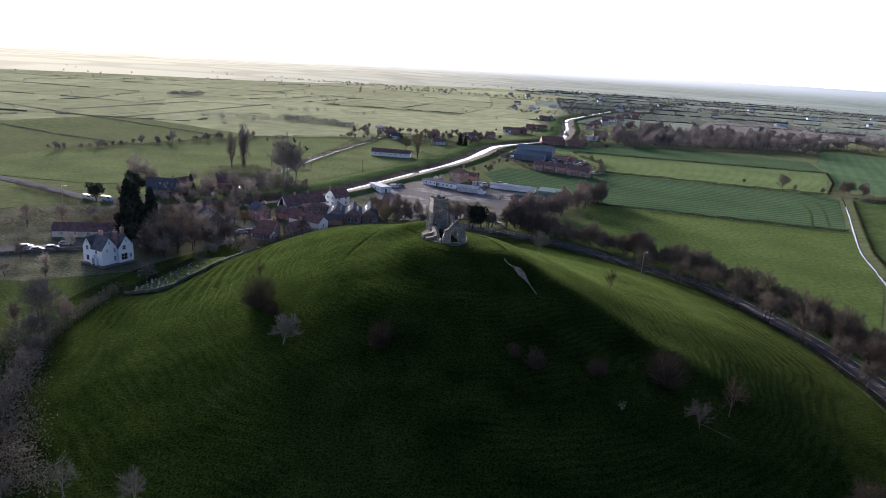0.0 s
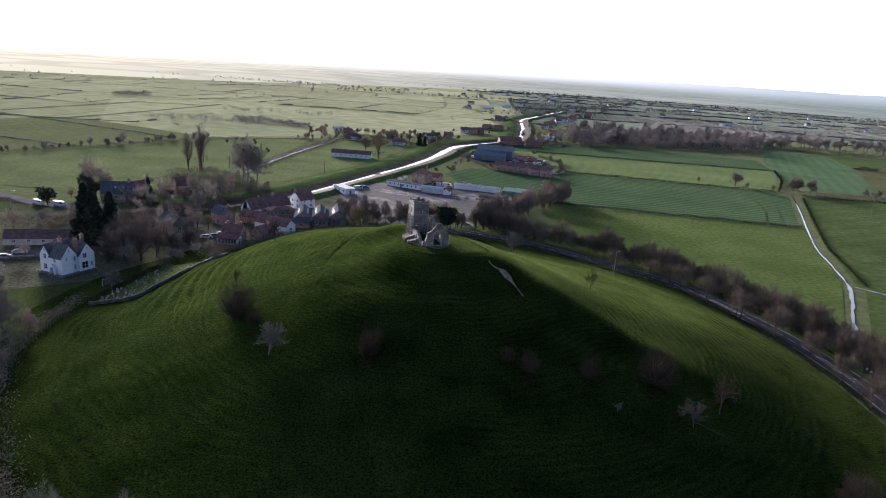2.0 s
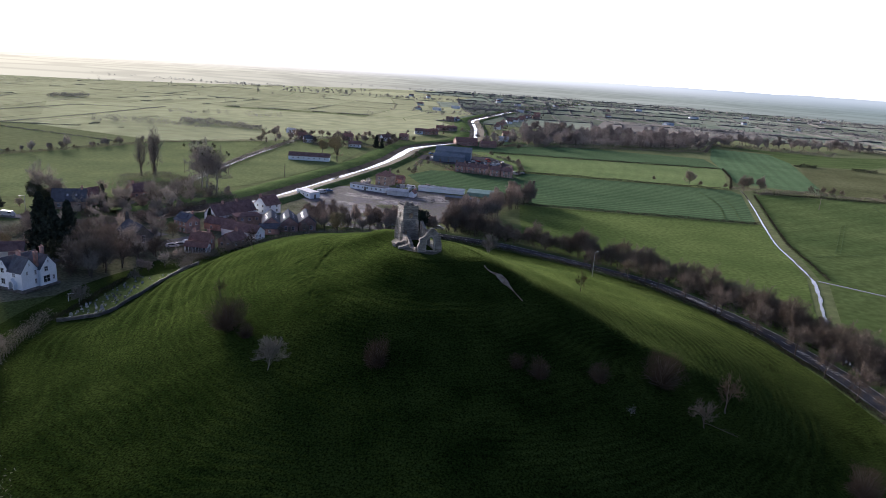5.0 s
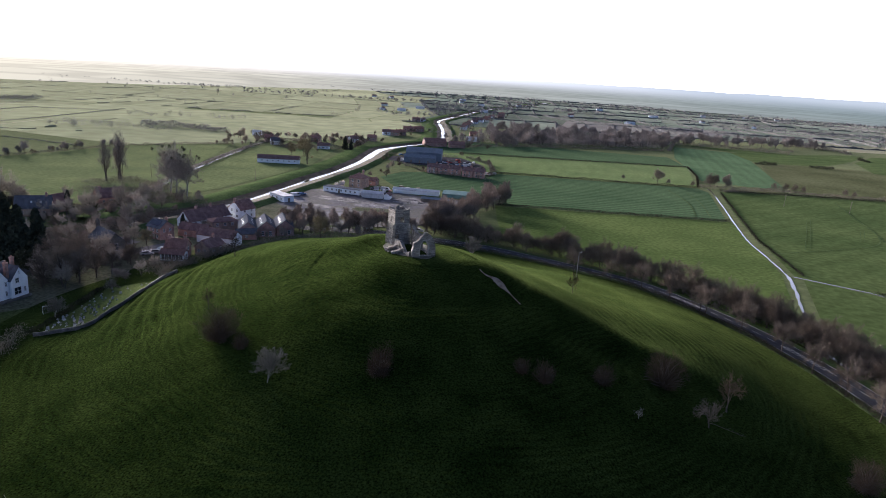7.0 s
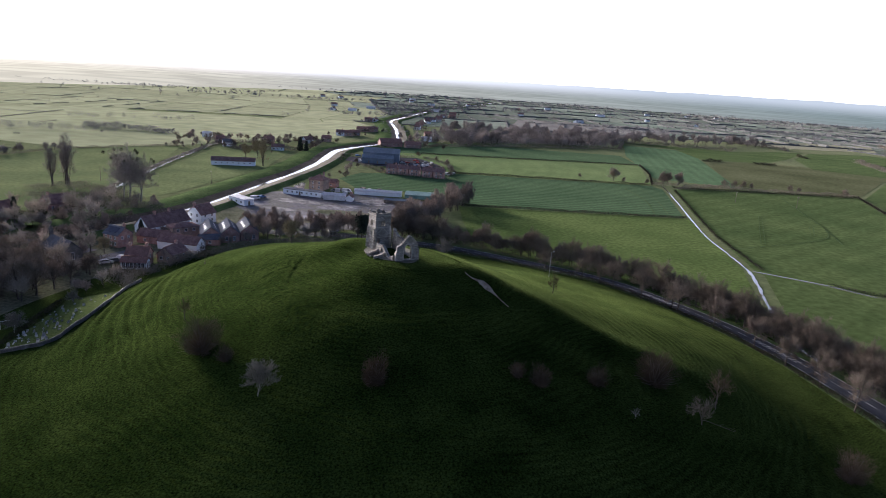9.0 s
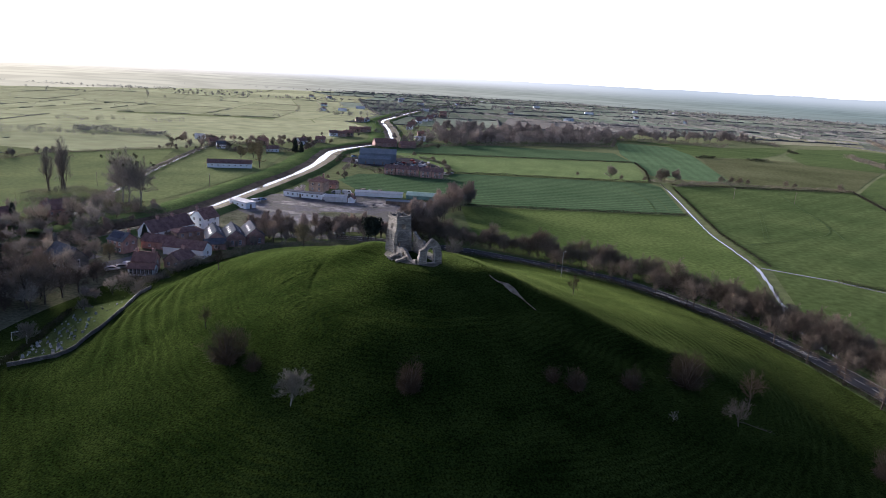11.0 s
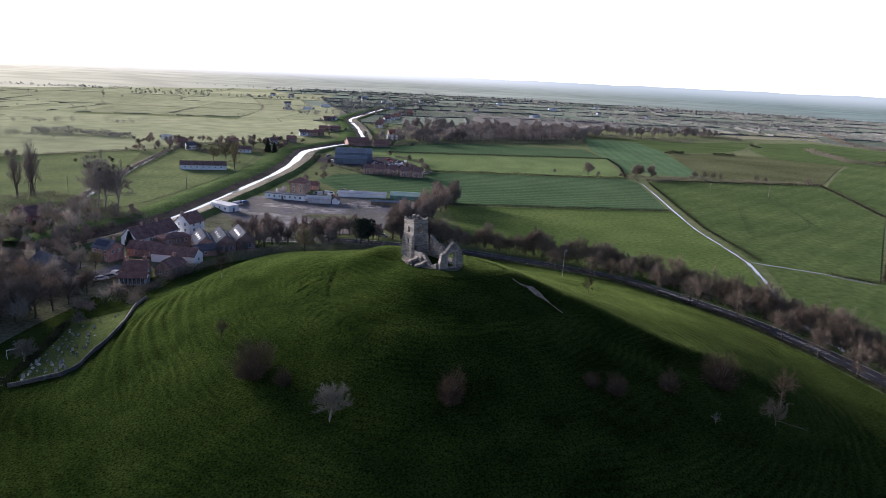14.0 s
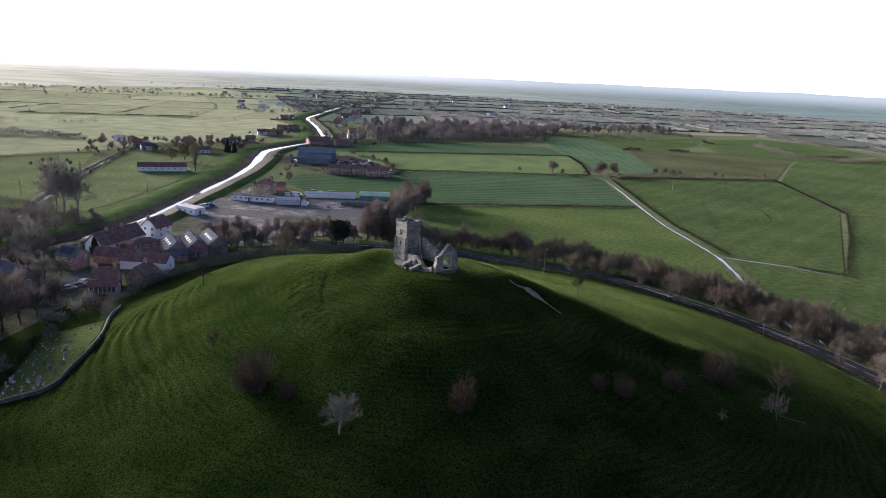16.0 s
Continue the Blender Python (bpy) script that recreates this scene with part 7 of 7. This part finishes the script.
stone_wall("wall_churchyard", [(-84.8, 11.9), (-78.5, 11.4), (-74.2, 11.6), (-71.4, 17.2), (-67.6, 25.8), (-66.2, 36.0), (-65.6, 48.0), (-63.5, 58.0)], 0.85, 0.34, M["wallstone"], "grey stone churchyard wall")
scrub("hedge", [[(-86.5, 12.5), (-85.4, 16.5), (-83.4, 23.0), (-81.8, 33.0), (-80.2, 46.0)]], 1.6, 1.2, 90, 0.22, M["darkhedge"], "low overgrown hedge beside the churchyard", 31)
stone_wall("wall_roadside", [(-112, 53), (-120, 49), (-134, 41), (-150, 34)], 1.1, 0.35, M["wallstone"], "stone wall beside the village road")
field("churchyard", [(-82.5, 13.2), (-74.9, 13.0), (-72.2, 18.0), (-68.4, 26.4), (-67.1, 36), (-66.8, 47), (-79.0, 46.5), (-80.6, 33), (-82.2, 22.5), (-84.2, 16.5)], M["lawn"], "mown churchyard grass among the graves", 0.06)
bpy.data.objects["churchyard"].data.transform(Matrix.Identity(4))
for v in bpy.data.objects["churchyard"].data.vertices:
    v.co.z = ground_z(v.co.x, v.co.y) + 0.12


def headstone(kind):
    e = new("headstone")
    if kind == 0:
        o = [(-0.32, -0.1), (0.32, -0.1), (0.32, 0.75)] + [(0.32 * math.cos(t), 0.75 + 0.3 * math.sin(t)) for t in np.linspace(0.4, 2.74, 5)] + [(-0.32, 0.75)]
        part("slab", bm_prism(o, 0.14), M["grave"], e)
    elif kind == 1:
        bm = bm_box(-0.1, -0.08, 0.2, 0.1, 0.08, 1.35)
        bm_box(-0.4, -0.07, 0.85, 0.4, 0.07, 1.05, bm)
        part("cross", bm, M["grave"], e)
    else:
        part("slab", bm_box(-0.4, -0.09, -0.1, 0.4, 0.09, 0.7, None, 0.03), M["grave"], e)
    part("plinth", bm_box(-0.45, -0.2, -0.2, 0.45, 0.25, 0.18, None, 0.02), M["grave"], e)
    part("kerb", bm_box(-0.45, -1.9, -0.15, 0.45, -0.2, 0.1, None, 0.03), M["grave"], e, "low grave kerb")
    return tagged(e, ("grey rounded headstone in the churchyard", "pale stone cross on a grave", "plain grey headstone in the churchyard")[kind], "headstone", "churchyard graves")


rg = random.Random(9)
STONES = [headstone(k) for k in range(3)]
spots = []
for row in range(15):
    s = row / 14
    a = np.array((-83.6, 15.0)) * (1 - s) + np.array((-78.6, 44.0)) * s
    b = np.array((-74.6, 14.4)) * (1 - s) + np.array((-67.8, 43.0)) * s
    for k in range(5):
        if rg.random() < 0.66:
            q = a + (b - a) * (k + 0.5 + rg.uniform(-0.25, 0.25)) / 5
            spots.append((q[0], q[1] + rg.uniform(-0.4, 0.4)))
for k, (x, y) in enumerate(spots):
    m = pose(x, y, ground_z(x, y) + 0.1, rg.uniform(-6, 6), rg.uniform(-5, 5), 20 + rg.uniform(-14, 14)) @ Matrix.Scale(rg.uniform(0.65, 1.1), 4)
    if k < 3:
        STONES[k].matrix_basis = m
    else:
        copy_thing(STONES[rg.choice((0, 0, 1, 2, 2))], m)

# a small goal on the lawn
goal = empty("goal", -87.0, 28.2, ground_z(-87, 28.2), 25)
for x in (-1.4, 1.4):
    part("post", bm_cyl(0.06, 0.06, 1.9, 8, Matrix.Translation((x, 0, -0.1))), M["frame"], goal)
    part("stay", bm_cyl(0.04, 0.04, 2.05, 6, Matrix.Translation((x, 1.0, -0.05)) @ Matrix.Rotation(radians(29), 4, "X")), M["frame"], goal)
part("crossbar", bm_box(-1.46, -0.06, 1.76, 1.46, 0.06, 1.88), M["frame"], goal)
tagged(goal, "small white football goal on a lawn", "goal")


# road lamps and poles
def street_lamp(x, y, rz, h=8.4):
    e = empty("street_lamp", x, y, ground_z(x, y), rz)
    part("pole", bm_cyl(0.11, 0.07, h + 0.2, 8, Matrix.Translation((0, 0, -0.2))), M["metal"], e)
    part("arm", bm_box(0, -0.04, h - 0.08, 1.4, 0.04, h), M["metal"], e)
    part("lantern", bm_box(1.2, -0.14, h - 0.14, 1.95, 0.14, h + 0.02, None, 0.04), M["frame"], e, "pale lantern head")
    return tagged(e, "grey metal street lamp beside the road", "street lamp", "road lamps")


street_lamp(57.6, 54.4, 40, 8.0)
street_lamp(-140, 125, 200, 6.5)
street_lamp(-158, 112, 20, 6.5)


def pole(x, y, rz, h=7.0):
    e = empty("telegraph_pole", x, y, ground_z(x, y), rz)
    part("post", bm_cyl(0.15, 0.10, h + 0.3, 8, Matrix.Translation((0, 0, -0.3))), M["timber"], e)
    part("crossarm", bm_box(-0.8, -0.06, h - 0.5, 0.8, 0.06, h - 0.38), M["timber"], e)
    for dx in (-0.7, 0.7):
        part("insulator", bm_cyl(0.05, 0.03, 0.16, 6, Matrix.Translation((dx, 0, h - 0.38))), M["frame"], e)
    return tagged(e, "wooden telegraph pole in the meadow", "telegraph pole", "meadow poles")


for x, y in ((-54.4, 232.1), (-106.9, 232.4), (-84.0, 232.2), (250.0, 205.0), (282.0, 190.0)):
    pole(x, y, 90)
# short posts along the near ditch and fence
for k in range(26):
    s = k / 25
    x, y = -88.0 + 2.0 * s, 10.0 - 34 * s
    fp = empty("fence_post", x, y, ground_z(x, y), 0)
    part("post", bm_box(-0.06, -0.06, -0.3, 0.06, 0.06, 1.15, None, 0.01), M["timber"], fp)
    tagged(fp, "weathered timber fence post at the boundary", "fence post", "boundary fence posts")


# road markings, recessed into one painted sheet
def markings():
    verts, faces = [], []
    d = np.r_[0, np.cumsum(np.linalg.norm(np.diff(ROAD, axis=0), axis=1))]

    def at(s, o):
        x, y = np.interp(s, d, ROAD[:, 0]), np.interp(s, d, ROAD[:, 1])
        x2, y2 = np.interp(s + 0.5, d, ROAD[:, 0]), np.interp(s + 0.5, d, ROAD[:, 1])
        t = np.array((x2 - x, y2 - y)) / (np.hypot(x2 - x, y2 - y) + 1e-9)
        q = np.array((x, y)) + np.array((-t[1], t[0])) * o
        return (q[0], q[1], ground_z(q[0], q[1]) + 0.30)

    def quad(a, b, c, e):
        k = len(verts)
        verts.extend((a, b, c, e))
        faces.append((k, k + 1, k + 2, k + 3))

    s = 60.0
    while s < d[-1] - 6:
        quad(at(s, -0.08), at(s + 3.0, -0.08), at(s + 3.0, 0.08), at(s, 0.08))
        s += 5.0
    # hatched islands at the bends
    for s0, n in ((108, 9), (150, 8)):
        for k in range(n):
            s = s0 + k * 1.6
            quad(at(s, -0.7), at(s + 0.3, -0.7), at(s + 1.1, 0.7), at(s + 0.8, 0.7))
        for o in (-0.85, 0.75):
            quad(at(s0, o), at(s0 + n * 1.6, o), at(s0 + n * 1.6, o + 0.1), at(s0, o + 0.1))
    tagged(mesh_ob("road_marking", verts, faces, M["paint"]), "white dashed centre line and hatching", "road marking", kind="structure")


markings()


# vehicles
def car(paint, label, van=False):
    e = new("van" if van else "car")
    L, h = (5.0, 2.1) if van else (4.2, 1.45)
    if van:
        o = [(-2.5, 0.35), (2.4, 0.35), (2.5, 0.9), (2.1, 1.2), (1.5, 2.0), (-2.4, 2.1), (-2.5, 1.9)]
    else:
        o = [(-2.1, 0.35), (2.05, 0.35), (2.1, 0.75), (1.9, 0.88), (1.0, 0.98), (0.4, 1.42), (-1.2, 1.45), (-1.95, 0.98), (-2.1, 0.8)]
    bm = bm_prism(o, 1.7, None, Matrix.Translation((0, -0.85, 0)))
    bmesh.ops.bevel(bm, geom=bm.edges[:], offset=0.07, segments=1, affect="EDGES")
    part("body", bm, paint, e)
    gl = [(0.95, 1.02), (0.42, 1.38), (-1.1, 1.38), (-1.75, 1.02)] if not van else [(2.0, 1.25), (1.48, 1.88), (0.5, 1.9), (0.5, 1.25)]
    part("glazing", bm_prism(gl, 1.74, None, Matrix.Translation((0, -0.87, 0))), M["pane"], e, "dark side windows")
    for x in (-L * 0.31, L * 0.31):
        for y in (-0.78, 0.78):
            w = part("wheel", bm_cyl(0.33, 0.33, 0.2, 12, Matrix.Translation((x, y - 0.1, 0.33)) @ Matrix.Rotation(-math.pi / 2, 4, "X")), M["rubber"], e)
            part("rim", bm_cyl(0.19, 0.19, 0.22, 10, Matrix.Translation((x, y - 0.11, 0.33)) @ Matrix.Rotation(-math.pi / 2, 4, "X")), M["metal"], w)
    return tagged(e, label, "van" if van else "car")


CARS = {"w": car(M["carwhite"], "white parked car on a hard standing"), "g": car(M["cargrey"], "dark grey car parked beside the houses"), "b": car(M["carblue"], "blue parked car beside the yard"), "r": car(M["carred"], "red car parked in the farm yard"), "v": car(M["carwhite"], "white panel van parked beside buildings", True)}
used = set()
for kind, x, y, rz in (("w", -76.9, 82.4, 20), ("g", -74.4, 84.2, 15), ("w", -73.2, 87.4, 60), ("w", -132.7, 48.2, 30), ("w", -127.9, 46.2, 30), ("g", -125.2, 49.1, 30), ("w", -123.6, 54.0, 25), ("v", -151.1, 118.5, -25), ("v", -143.0, 118.0, -10), ("b", -29.4, 194.8, 40), ("v", -32.5, 190.0, 40),
                       ("w", 70.9, 349.3 - 12, 10), ("r", 82.8, 341.0, 60), ("g", 85.6, 336.0, 60), ("v", 88.6, 285.0, -20), ("w", 92.8, 287.5, 70), ("g", 95.4, 290.0, 60), ("b", 43.5, 371.0, 20), ("w", 88.0, 331.0, 70), ("g", 79.0, 332.0, 20), ("r", 74.0, 338.0, 15), ("w", 86.0, 326.0, 40), ("v", 92.0, 336.0, 80), ("g", 90.0, 346.0, 70), ("r", 84.0, 352.0, 30), ("b", 79.0, 324.0, 20), ("g", 72.0, 326.0, 10), ("w", 66.0, 324.0, 5), ("v", 40.0, 340.0, 70), ("w", 68.0, 296.0, -20), ("g", 60.0, 300.0, -20), ("v", 14.0, 214.0, -20), ("w", 20.0, 216.0, 40), ("g", 8.0, 216.0, 10), ("r", 24.0, 212.0, 60), ("w", 17.5, 122.0, -30), ("w", -3.0, 124.5, 5)):
    m = pose(x, y, ground_z(x, y) + 0.10, 0, 0, rz)
    if kind not in used:
        CARS[kind].matrix_basis = m
        used.add(kind)
    else:
        copy_thing(CARS[kind], m)
# broken concrete and pallets in the yard
def bare_patch(name, cx, cy, rx, ry, turn, material, label):
    """A ragged-edged patch of bare ground."""
    c, d = math.cos(radians(turn)), math.sin(radians(turn))
    poly = []
    for k in range(44):
        a = 2 * math.pi * k / 44
        w = 1 + 0.32 * noise.noise((2.2 * math.cos(a) + cx, 2.2 * math.sin(a) + cy, 1)) + 0.16 * noise.noise((6 * math.cos(a) + cx, 6 * math.sin(a), 5))
        u, v = rx * w * math.cos(a), ry * w * math.sin(a)
        poly.append((cx + u * c - v * d, cy + u * d + v * c))
    return field(name, poly, material, label, 0.10)


bare_patch("broken_slab", 25, 186, 10, 8, -18, M["rubble"], "broken pale concrete and rubble")
bare_patch("cleared_floor", -13, 187, 12, 4.6, -28, M["rubble"], "bleached concrete floor of a cleared building")
bare_patch("worn_patch", -21, 168, 9, 3.0, -30, M["rubble"], "bleached concrete floor of a cleared building")
bare_patch("worn_patch", 4, 176, 8, 2.2, -24, M["rubble"], "pale worn strip across the yard")
bare_patch("weedy_patch", 6, 160, 13, 6, -20, M["brush"], "weedy patch in the works yard")
bare_patch("weedy_patch", -8, 145, 9, 4, 15, M["brush"], "weedy patch in the works yard")
rr = random.Random(12)
for k in range(26):
    x, y = rr.uniform(17, 31), rr.uniform(176, 194)
    bm = bmesh.new()
    bmesh.ops.create_icosphere(bm, subdivisions=1, radius=rr.uniform(0.4, 1.0))
    for v in bm.verts:
        v.co *= rr.uniform(0.6, 1.25)
        v.co.z *= 0.5
    me = bpy.data.meshes.new("rubble_heap")
    bm.to_mesh(me)
    bm.free()
    me.materials.append(M["rubble"])
    ob = new("rubble_heap", me)
    ob.matrix_basis = pose(x, y, 0.2, 0, 0, rr.uniform(0, 360))
    tagged(ob, "heap of pale broken concrete", "rubble", "rubble in the yard")


def crate(w, d, h, material, label):
    e = new("pallet_stack")
    n = max(2, int(h / 0.4))
    for k in range(n):
        part("pallet", bm_box(-w / 2, -d / 2, k * h / n, w / 2, d / 2, (k + 0.8) * h / n, None, 0.03), material, e)
    return tagged(e, label, "stack", "stacks in the yards")


rc = random.Random(22)
KINDS = [crate(1.6, 1.2, 1.2, M["timber"], "stack of weathered timber pallets"), crate(2.4, 1.2, 1.6, M["whitesheet"], "stack of pale wrapped bales"), crate(1.4, 1.4, 1.0, M["brick"], "stack of red bricks on the ground")]
for k in range(34):
    x, y = ((rc.uniform(8, 34), rc.uniform(208, 222)) if k < 12 else (rc.uniform(68, 96), rc.uniform(308, 334)) if k < 26 else (rc.uniform(-2, 10), rc.uniform(196, 202)))
    m = pose(x, y, 0.16, 0, 0, rc.uniform(0, 180)) @ Matrix.Scale(rc.uniform(0.7, 1.3), 4)
    if k < 3:
        KINDS[k].matrix_basis = m
    else:
        copy_thing(KINDS[k % 3], m)
